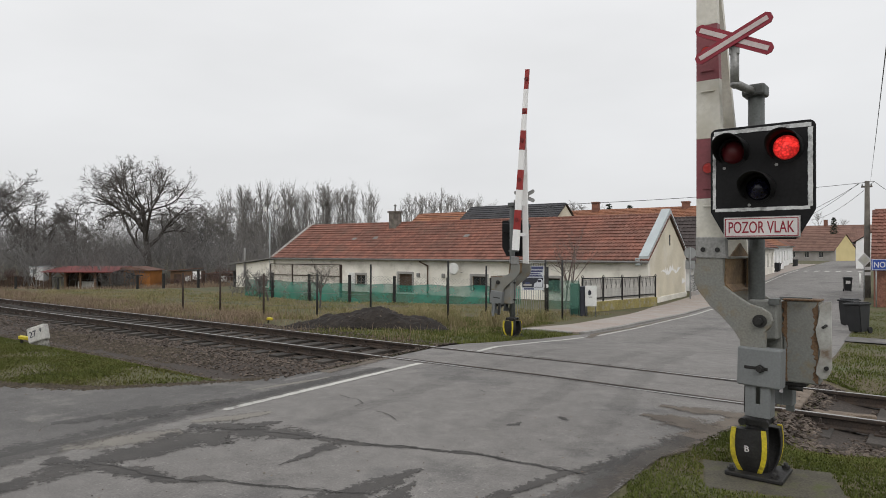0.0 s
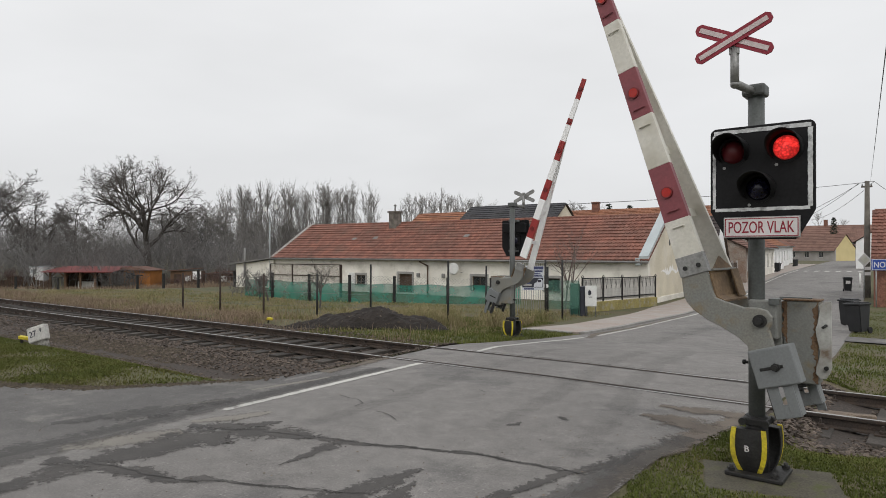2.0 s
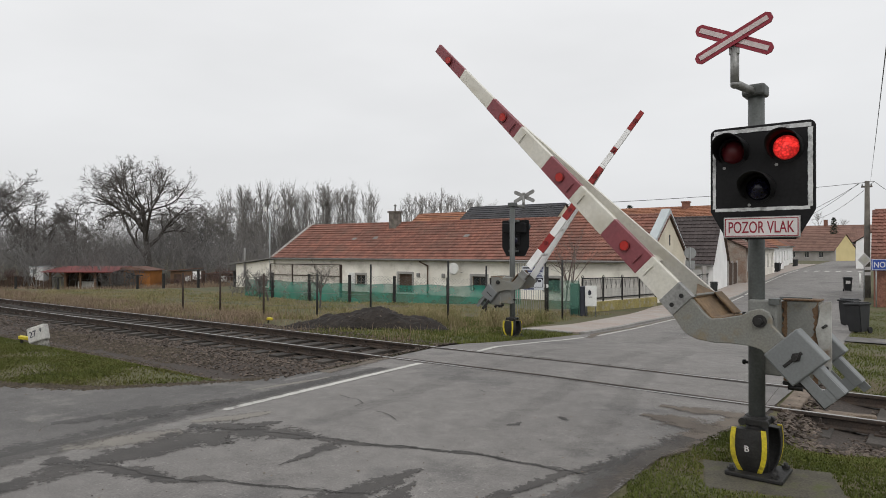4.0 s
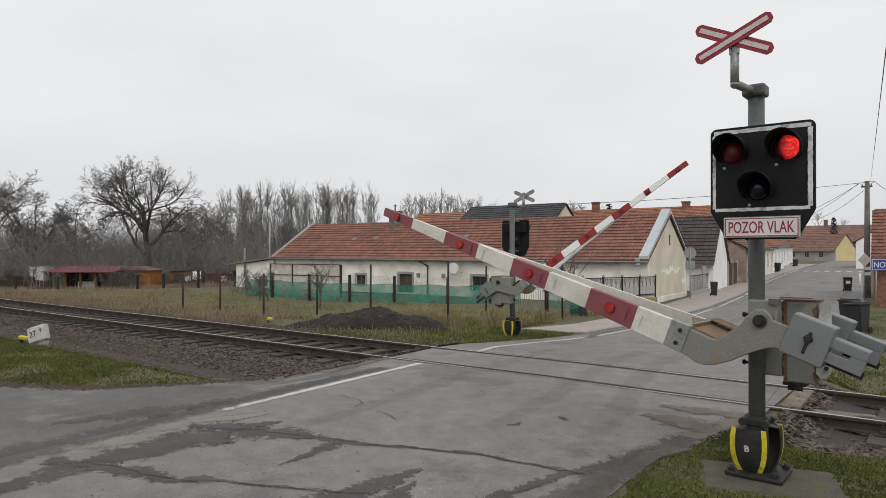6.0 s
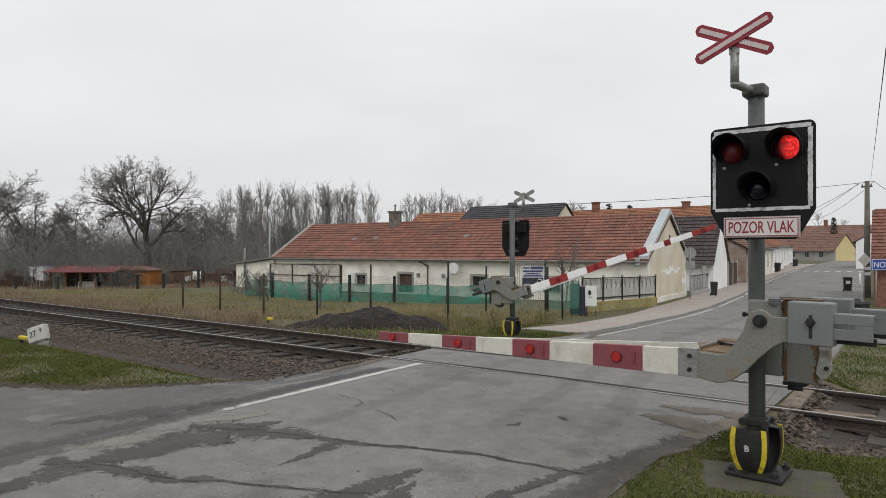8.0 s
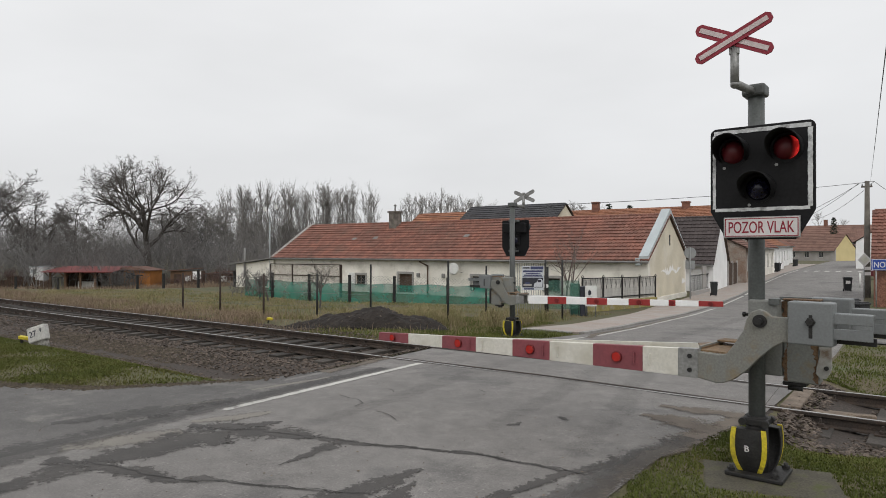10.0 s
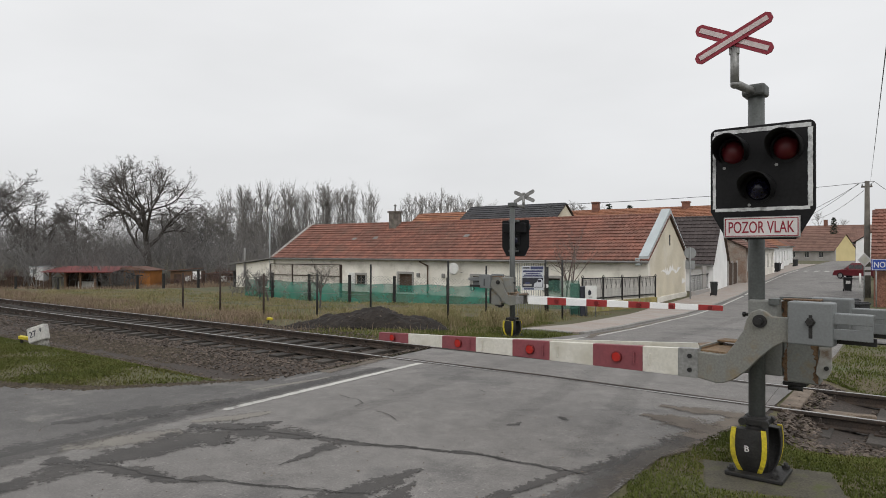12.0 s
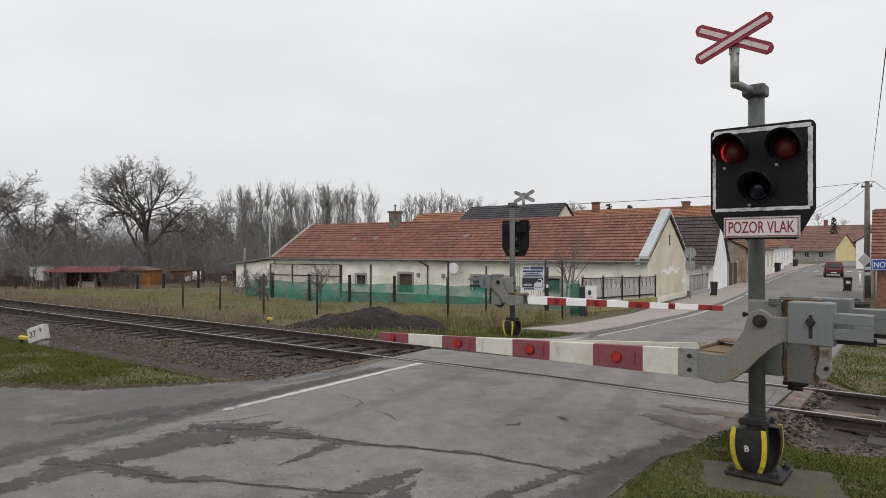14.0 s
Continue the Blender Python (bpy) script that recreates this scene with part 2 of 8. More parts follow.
def ground_z(x, y):
    z = road_z(y) - 1.25 * sm(-42, -70, x) * sm(13, 26, y) * sm(120, 60, y)
    off = y - yc(x)
    out = max(road_left(y) - x, x - road_right(y))
    k = sm(0.1, 0.8, out)
    if -3.8 < off < 2.9:
        bed = lerp_table(abs(off), [(0, -0.20), (1.3, -0.19), (1.6, -0.17), (2.0, -0.19), (2.7, -0.30), (3.1, -0.25), (3.8, -0.01)] if off < 0 and x < -4 else [(0, -0.20), (1.3, -0.19), (1.6, -0.16), (1.9, -0.11), (2.5, -0.01), (3.8, 0.0)] if off < 0 else [(0, -0.20), (1.3, -0.19), (1.6, -0.18), (2.0, -0.2), (2.9, z - 0.02)])
        z = z + (bed - z) * k
    if k > 0 and y > 0:
        amp = 0.2 if off < -2.6 else 1.0
        z += k * amp * (0.03 * noise.noise(Vector((x * 0.7, y * 0.7, 0))) + 0.05 * noise.noise(Vector((x * 0.15, y * 0.15, 3))))
    return z - 0.012 - 0.03 * sm(-0.25, -0.6, out) * (1 if -31 < y < 299 else 0)


def steps(table):
    out = []
    for a, b, d in table:
        n = max(1, round((b - a) / d))
        out += [a + (b - a) * i / n for i in range(n)]
    return out + [table[-1][1]]


def grid_sheet(name, xs, ys, zf, material, keep=None):
    idx, verts, faces = {}, [], []
    for j, y in enumerate(ys):
        for i, x in enumerate(xs):
            idx[i, j] = len(verts)
            verts.append((x, y, zf(x, y)))
    for j in range(len(ys) - 1):
        for i in range(len(xs) - 1):
            if keep is None or keep((xs[i] + xs[i + 1]) / 2, (ys[j] + ys[j + 1]) / 2):
                faces.append((idx[i, j], idx[i + 1, j], idx[i + 1, j + 1], idx[i, j + 1]))
    return mesh_part(name, verts, faces, material, None, "", True)


def build_ground():
    xs = steps([(-1500, -200, 130), (-200, -60, 14), (-60, -30, 2), (-30, 8, 0.4), (8, 30, 2), (30, 200, 20), (200, 1500, 130)])
    ys = steps([(-600, -40, 80), (-40, 0, 5), (0, 22, 0.35), (22, 60, 1.5), (60, 160, 8), (160, 1500, 100)])
    g = grid_sheet("ground", xs, ys, ground_z, M_GROUND)
    tagged(g, "rough winter meadow with brown and green grass", "ground", kind="structure")


def build_road():
    ys = steps([(-30, 0, 3), (0, 20, 0.5), (20, 110, 2.5), (110, 290, 20)])
    verts, faces, n = [], [], 12
    for y in ys:
        a, b = road_left(y), road_right(y)
        for i in range(n + 1):
            x = a + (b - a) * i / n
            verts.append((x, y, road_z(y) + 0.02 * (1 - abs(2 * i / n - 1))))
    for j in range(len(ys) - 1):
        for i in range(n):
            k = j * (n + 1) + i
            faces.append((k, k + 1, k + n + 2, k + n + 1))
    r = mesh_part("road", verts, faces, M_ROAD, None, "", True)
    tagged(r, "old patched grey asphalt road over the level crossing", "road", kind="structure")
    # side track of damp asphalt that joins before the rails
    rnd = random.Random(3)
    edge = [(-60, 2.1), (-20, 2.8), (-12, 3.8), (-10.4, 4.3), (-9.1, 4.9), (-8.2, 6.0), (-7.7, 6.7), (-7.4, 7.9), (-6.6, 8.4)]
    verts, faces = [], []
    xs = steps([(-60, -14, 3), (-14, -6.72, 0.12)])
    for x in xs:
        top = lerp_table(x, edge) + 0.09 * noise.noise(Vector((x * 2.1, 0, 0)))
        for i in range(9):
            verts.append((x, -12 + (top + 12) * i / 8, 0.005 - (0.010 if i == 8 and x < -7.3 else 0)))
    for j in range(len(xs) - 1):
        for i in range(8):
            k = j * 9 + i
            faces.append((k, k + 9, k + 10, k + 1))
    r = mesh_part("side_road", verts, faces, M_SIDE, None, "", True)
    tagged(r, "damp dark asphalt side lane beside the track", "road", kind="structure")


def ribbon(name, pts, widths, material, lift, label, category="road marking", jag=0.0, seed=1, kind="structure", zf=None):
    rnd = random.Random(seed)
    path = []
    for (a, wa), (b, wb) in zip(zip(pts, widths), zip(pts[1:], widths[1:])):
        n = max(1, int(math.dist(a, b) / (0.1 if jag else 0.5)))
        path += [(a[0] + (b[0] - a[0]) * i / n, a[1] + (b[1] - a[1]) * i / n, wa + (wb - wa) * i / n) for i in range(n)]
    path.append((*pts[-1], widths[-1]))
    if jag:
        w1 = 0.07 * jag
        path = [(x + w1 * noise.noise(Vector((x * 4, y * 4, seed))) + w1 * 0.5 * noise.noise(Vector((x * 15, y * 15, seed))) * min(1, w * 12), y + w1 * noise.noise(Vector((x * 4, y * 4, seed + 9))) + w1 * 0.5 * noise.noise(Vector((x * 15, y * 15, seed + 9))) * min(1, w * 12), w * (1 + 0.5 * noise.noise(Vector((x * 5, y * 5, seed + 4))))) for x, y, w in path] if category == "road crack" else path
    verts, faces = [], []
    for i, (x, y, w) in enumerate(path):
        x1, y1, _ = path[min(i + 1, len(path) - 1)]
        x0, y0, _ = path[max(i - 1, 0)]
        d = Vector((x1 - x0, y1 - y0)).normalized()
        for s in (-1, 1):
            o = w / 2
            px, py = x - d.y * o * s, y + d.x * o * s
            a, b = road_left(py), road_right(py)
            crown = 0.02 * (1 - abs(2 * (px - a) / (b - a) - 1)) if a < px < b else 0
            verts.append((px, py, (zf(px, py) if zf else road_z(py) + crown) + lift))
        if i:
            k = 2 * i
            faces.append((k - 2, k, k + 1, k - 1))
    ob = mesh_part(name, verts, faces, material)
    uv = ob.data.uv_layers.new(name="across")
    for lp in ob.data.loops:
        uv.data[lp.index].uv = (0.0 if lp.vertex_index % 2 == 0 else 1.0, 0.0)
    return tagged(ob, label, category, kind=kind)


def build_markings():
    ribbon("edge_line", [(-6.55, 4.95), (-6.54, 8.91)], [0.13, 0.13], M_LINE, 0.006, "worn white edge line on the asphalt", jag=0.12)
    ribbon("edge_line", [(-6.42, 10.62), (-6.43, 11.3), (-6.45, 13.5), (-6.3, 16.5), (-6.75, 24), (-7.25, 34), (-8.3, 60), (-8.75, 90)], [0.13] * 8, M_LINE, 0.006, "worn white edge line on the asphalt", jag=0.1)
    for i in range(6):
        x = -7.6 + i * 1.05
        ribbon("zebra_bar", [(x, 84), (x, 86.5)], [0.5, 0.5], M_LINE, 0.008, "white bar of a pedestrian crossing", jag=0.1)


build_ground()
build_road()
build_markings()


# ---- railway ----
def build_track():
    d = Vector((-1, 0.045, 0)).normalized()
    nrm = Vector((d.y, -d.x, 0)) * -1
    prof = [(-0.0625, -0.149), (0.0625, -0.149), (0.0625, -0.138), (0.012, -0.118), (0.009, -0.045), (0.035, -0.035), (0.035, -0.006), (0.028, 0.0), (-0.028, 0.0), (-0.035, -0.006), (-0.035, -0.035), (-0.009, -0.045), (-0.012, -0.118), (-0.0625, -0.138)]
    xs = steps([(-150, -30, 6), (-30, 8, 2), (8, 60, 8)])
    for side in (-0.7525, 0.7525):
        root = thing("rail", Matrix.Identity(4), "worn steel rail with rusty flanks and bright head", "rail", "rails of the track")
        verts, faces, n = [], [], len(prof)
        tv, tf = [], []
        for j, x in enumerate(xs):
            c = Vector((x, yc(x) + side, 0.012))
            verts += [(c.x, c.y + p[0], c.z + p[1]) for p in prof]
            tv += [(c.x, c.y + o, c.z + 0.0025) for o in (-0.026, 0.026)]
            if j:
                for i in range(n):
                    a, b = (j - 1) * n, j * n
                    faces.append((a + i, b + i, b + (i + 1) % n, a + (i + 1) % n))
                tf.append((2 * j - 2, 2 * j, 2 * j + 1, 2 * j - 1))
        mesh_part("rail_body", verts, faces, M_RUST, root)
        mesh_part("rail_head", tv, tf, M_RAILTOP, root, "polished running surface")
        # flangeway groove along the inner side of the rail in the road
        o = side + (0.075 if side < 0 else -0.075)
        ribbon("flangeway", [(road_left(10) - 0.05, yc(road_left(10)) + o), (road_right(9) + 0.05, yc(road_right(9)) + o)], [0.06, 0.06], M_RUST, 0.009, "dark flange groove beside the rail in the asphalt", "rail groove")
        o = side + (-0.055 if side < 0 else 0.055)
        ribbon("rail_joint", [(road_left(10) - 0.05, yc(road_left(10)) + o), (road_right(9) + 0.05, yc(road_right(9)) + o)], [0.03, 0.03], M_CRACK, 0.009, "dark tar joint beside the rail in the asphalt", "rail groove", jag=0.4)
    bm = cube(-0.13, 0.13, -1.25, 1.25, -0.30, -0.14, 0.012)
    me = part("sleeper", bm, M_SLEEPER).data
    bpy.data.objects.remove(bpy.data.objects["sleeper"])
    bm = bmesh.new()
    box(bm, -0.08, 0.08, -0.17, 0.17, -0.14, -0.118, 0.004)
    for o in (-0.11, 0.11):
        box(bm, -0.035, 0.035, o - 0.03, o + 0.03, -0.12, -0.085, 0.008)
        tube(bm, (0, o, -0.09), (0, o, -0.03), 0.014, n=6)
    ch = part("rail_chair", bm, M_RUST).data
    bpy.data.objects.remove(bpy.data.objects["rail_chair"])
    rnd = random.Random(5)
    x = -75.0
    while x < 14:
        if not (-7.2 < x < -1.6):
            s = new("sleeper", me)
            s.matrix_basis = pose(x, yc(x) + rnd.uniform(-0.03, 0.03), 0.012, 0, 0, -2.57 + rnd.uniform(-1, 1))
            tagged(s, "weathered wooden sleeper under the rails", "sleeper", "sleepers of the track")
            for side in (-0.7525, 0.7525):
                c = new("rail_chair", ch)
                c.parent = s
                c.location = (0, side, 0)
        x += 0.62
    # ballast: bed stones
    verts, faces = [], []
    ico = [(0, 0, 1), (0.9, 0, 0.3), (0.28, 0.85, 0.35), (-0.72, 0.53, 0.3), (-0.72, -0.53, 0.35), (0.28, -0.85, 0.3), (0, 0, -0.8)]
    tri = [(0, 1, 2), (0, 2, 3), (0, 3, 4), (0, 4, 5), (0, 5, 1), (6, 2, 1), (6, 3, 2), (6, 4, 3), (6, 5, 4), (6, 1, 5)]
    made = 0
    while made < 46000:
        x = rnd.choice((rnd.uniform(-24, -7.5), rnd.uniform(-16, -7.5), rnd.uniform(-40, -15), rnd.uniform(-1.3, 6), rnd.uniform(-1.3, 2.5)))
        o = rnd.uniform(-3.7, 2.3)
        y = yc(x) + o
        if road_left(y) - 0.1 < x < road_right(y) + 0.15:
            continue
        if o < -2.3 and rnd.random() < (-o - 2.3) / 1.3:
            continue
        if x > -1.3 and o < -1.85 + 0.3 * math.sin(x * 3):
            continue
        if x > -1.3 and o > 1.4:
            continue
        made += 1
        s = rnd.uniform(0.015, 0.037) * (1.3 if rnd.random() < 0.12 else 1)
        q = Euler((rnd.uniform(-0.6, 0.6), rnd.uniform(-0.6, 0.6), rnd.uniform(0, 6.3))).to_matrix()
        z = ground_z(x, y) + s * rnd.uniform(0.15, 0.65)
        k = len(verts)
        sx, sy, sz = s * rnd.uniform(0.8, 1.5), s * rnd.uniform(0.8, 1.2), s * rnd.uniform(0.5, 0.9)
        verts += [tuple(Vector((x, y, z)) + q @ Vector((a * sx, b * sy, c * sz))) for a, b, c in ico]
        faces += [tuple(k + i for i in t) for t in tri]
    ob = mesh_part("ballast", verts, faces, M_STONE)
    tagged(ob, "brown-grey crushed stone ballast round the sleepers", "ballast", kind="stuff")

    # bed sheets under the stones, at the height of the ground
    for a, b in ((-120, -7.45), (-1.25, 40)):
        xs = steps([(a, b, 0.6)])
        verts, faces, m = [], [], 14
        for j, x in enumerate(xs):
            for i in range(m + 1):
                lo = -3.3 + 0.35 * noise.noise(Vector((x * 0.9, 7, 0))) if a < -10 else -1.95 + 0.2 * noise.noise(Vector((x * 1.9, 7, 0)))
                hi = 2.2 if a < -10 else 1.5
                y = yc(x) + lo + (hi - lo) * i / m
                verts.append((x, y, ground_z(x, y) + (0.014 if 0 < i < m else -0.03)))
            if j:
                for i in range(m):
                    k = j * (m + 1) + i
                    faces.append((k - m - 1, k, k + 1, k - m))
        ob = mesh_part("track_bed", verts, faces, M_BALLAST, None, "", True)
        tagged(ob, "dirty brown gravel bed of the track", "track bed", kind="structure")


build_track()

# ---- level crossing: signals and barriers ----
M_GREY = mat("grey_machine_paint", (0.20, 0.205, 0.192), 0.55, 0.1, var=0.15, scale=2.5, fine=60, alt=(0.185, 0.185, 0.17), bump=0.08, stain=(0.21, 0.165, 0.095), stain_amt=0.8, stain_scale=5.5)
M_GREYC = mat("clean_grey_paint", (0.18, 0.19, 0.192), 0.5, 0.1, var=0.1, scale=3, fine=60, bump=0.06)
M_POST = mat("grey_green_post_paint", (0.105, 0.112, 0.108), 0.55, 0.15, var=0.18, scale=4, fine=50, bump=0.08)
M_GALV = mat("galvanised_steel", (0.30, 0.30, 0.29), 0.5, 0.5, var=0.25, scale=6, fine=40, bump=0.1)
M_BLACK = mat("black_shield_enamel", (0.010, 0.010, 0.011), 0.62, spec=0.2, var=0.25, scale=4, fine=40, bump=0.05)
M_CASTB = mat("black_cast_iron", (0.022, 0.021, 0.020), 0.6, var=0.4, scale=8, fine=50, bump=0.3)
M_YEL = mat("yellow_warning_paint", (0.62, 0.50, 0.03), 0.55, var=0.2, scale=7, fine=50, bump=0.08, stain=(0.2, 0.16, 0.04), stain_amt=0.6, stain_scale=9)
M_BOOMW = mat("dirty_white_boom_paint", (0.62, 0.60, 0.54), 0.5, var=0.1, scale=3, fine=40, alt=(0.55, 0.53, 0.46), bump=0.08, stain=(0.40, 0.37, 0.30), stain_amt=0.5, stain_scale=5)
M_BOOMWF = mat("clean_white_boom_paint", (0.82, 0.82, 0.81), 0.45, var=0.06, scale=3, fine=40, bump=0.05)
M_BOOMR = mat("faded_red_boom_paint", (0.225, 0.058, 0.068), 0.5, var=0.12, scale=4, fine=40, bump=0.08, alt=(0.195, 0.055, 0.065))
M_BOOMRF = mat("bright_red_boom_paint", (0.30, 0.03, 0.028), 0.5, var=0.12, scale=4, fine=40, bump=0.08)
M_REFL = mat("red_reflector", (0.42, 0.018, 0.012), 0.25, var=0.15, scale=20, fine=140, bump=0.3)
M_REFLD = mat("dark_red_reflector", (0.16, 0.012, 0.012), 0.3, var=0.15, scale=20, fine=140, bump=0.3)
M_SIGNW = mat("white_sign_plate", (0.62, 0.60, 0.59), 0.5, var=0.06, scale=8, fine=40, bump=0.03)
M_SIGNR = mat("red_sign_paint", (0.25, 0.018, 0.035), 0.5, var=0.12, scale=8, fine=40, bump=0.03)
M_CROSSW = mat("pale_pink_cross_paint", (0.55, 0.47, 0.46), 0.55, var=0.1, scale=8, fine=40, bump=0.03)
M_TAPE = mat("scuffed_white_border", (0.62, 0.63, 0.63), 0.55, var=0.15, scale=12, fine=60, stain=(0.12, 0.12, 0.12), stain_amt=0.7, stain_scale=11, bump=0.05)
M_RUSTY = mat("rust_on_paint", (0.165, 0.105, 0.06), 0.9, var=0.4, scale=9, fine=60, alt=(0.12, 0.07, 0.042), bump=0.4)
M_PEEL = mat("peeling_pale_paint", (0.46, 0.46, 0.44), 0.7, var=0.15, scale=4, fine=40, alt=(0.27, 0.265, 0.24), bump=0.3, stain=(0.13, 0.08, 0.045), stain_amt=0.9, stain_scale=5)
M_ARM = mat("stained_arm_paint", (0.19, 0.195, 0.182), 0.6, 0.1, var=0.2, scale=3.5, fine=60, alt=(0.20, 0.195, 0.17), bump=0.1, stain=(0.20, 0.15, 0.085), stain_amt=0.8, stain_scale=4.2)
M_TAN = mat("tan_primer", (0.22, 0.145, 0.08), 0.8, var=0.3, scale=6, fine=40, alt=(0.14, 0.095, 0.06), bump=0.2)


def lamp_mat(name, glass, glow):
    """A lamp body whose one side glows: the bulb's reflector turns its bright side to the lens."""
    m = bpy.data.materials.new(name)
    m.use_nodes = True
    nt = m.node_tree
    N, L = nt.nodes.new, nt.links.new
    b = nt.nodes["Principled BSDF"]
    b.inputs["Base Color"].default_value = (*glass, 1)
    b.inputs["Roughness"].default_value = 0.45
    co, sep = N("ShaderNodeTexCoord"), N("ShaderNodeSeparateXYZ")
    L(co.outputs["Object"], sep.inputs[0])
    k = N("ShaderNodeMapRange")
    for i, v in enumerate((-0.005, -0.1, 0.0, 1.35)):
        k.inputs[i + 1].default_value = v
    L(sep.outputs[1], k.inputs[0])
    vo = N("ShaderNodeTexVoronoi"); vo.inputs["Scale"].default_value = 55
    L(co.outputs["Object"], vo.inputs[0])
    nz = N("ShaderNodeTexNoise"); nz.inputs["Scale"].default_value = 16
    L(co.outputs["Object"], nz.inputs[0])
    r = N("ShaderNodeMapRange")
    for i, v in enumerate((0.35, 0.7, 0.55, 1.5)):
        r.inputs[i + 1].default_value = v
    L(nz.outputs[0], r.inputs[0])
    r2 = N("ShaderNodeMapRange")
    for i, v in enumerate((0.0, 0.7, 1.35, 0.55)):
        r2.inputs[i + 1].default_value = v
    L(vo.outputs[0], r2.inputs[0])
    mu = N("ShaderNodeMath"); mu.operation = "MULTIPLY"
    L(k.outputs[0], mu.inputs[0]); L(r.outputs[0], mu.inputs[1])
    mu2 = N("ShaderNodeMath"); mu2.operation = "MULTIPLY"
    L(mu.outputs[0], mu2.inputs[0]); L(r2.outputs[0], mu2.inputs[1])
    b.inputs["Emission Color"].default_value = (*glow, 1)
    L(mu2.outputs[0], b.inputs["Emission Strength"])
    return m


M_LAMP = lamp_mat("red_signal_lamp", (0.10, 0.006, 0.010), (1.0, 0.042, 0.036))
M_LENSB = mat("dark_blue_lens", (0.010, 0.010, 0.028), 0.15, var=0.3, scale=20, fine=90, bump=0.1)


def sphere(bm, c, r, seg=20, sx=1, sy=1, sz=1):
    res = bmesh.ops.create_uvsphere(bm, u_segments=seg, v_segments=seg // 2 + 2, radius=r)
    for v in res["verts"]:
        v.co = Vector((c[0] + v.co.x * sx, c[1] + v.co.y * sy, c[2] + v.co.z * sz))
    for f in {f for v in res["verts"] for f in v.link_faces}:
        f.smooth = True
    return bm


def text_part(name, body, width, height, material, parent, m, label=""):
    """Flat raised lettering in the built-in font, centred, in the local xy plane of m."""
    cu = bpy.data.curves.new(name, "FONT")
    cu.body, cu.align_x, cu.align_y, cu.extrude, cu.offset = body, "CENTER", "CENTER", 0.002, 0.008
    tmp = new(name, cu)
    bpy.context.view_layer.update()
    me = bpy.data.meshes.new_from_object(tmp.evaluated_get(bpy.context.evaluated_depsgraph_get()))
    bpy.data.objects.remove(tmp)
    lo = Vector((min(v.co.x for v in me.vertices), min(v.co.y for v in me.vertices)))
    hi = Vector((max(v.co.x for v in me.vertices), max(v.co.y for v in me.vertices)))
    for v in me.vertices:
        v.co = m @ Vector(((v.co.x - (lo.x + hi.x) / 2) * width / (hi.x - lo.x), (v.co.y - (lo.y + hi.y) / 2) * height / (hi.y - lo.y), v.co.z))
    me.materials.clear()
    me.materials.append(material)
    ob = new(name, me)
    ob.parent = parent
    if label:
        tagged(ob, label)
    return ob


FACE = pose(0, 0, 0, 90)        # lettering that faces -y
HEAD = Matrix.Translation((0.0637, -0.2866, 0.09)) @ Matrix.Diagonal((0.9526, 0.9526, 0.9526, 1))


def hood(cx, cz, y0, y1, r):
    bm = bmesh.new()
    n = 18
    rings = []
    for rr in (r, r - 0.008):
        for y, cut in ((y0, 0), (y1, 1)):
            ring = []
            for i in range(n + 1):
                a = radians(-38 + 256 * i / n)
                yy = y if not cut else y1 + (y0 - y1) * 0.62 * max(0, math.sin(radians(30)) - math.sin(a)) / 1.1
                ring.append(bm.verts.new((cx + rr * math.cos(a), yy, cz + rr * math.sin(a))))
            rings.append(ring)
    o0, o1, i0, i1 = rings
    for i in range(n):
        for a, b in ((o0, o1), (i1, i0), (o1, i1)):
            f = bm.faces.new((a[i], a[i + 1], b[i + 1], b[i]))
            f.smooth = True
    return bm


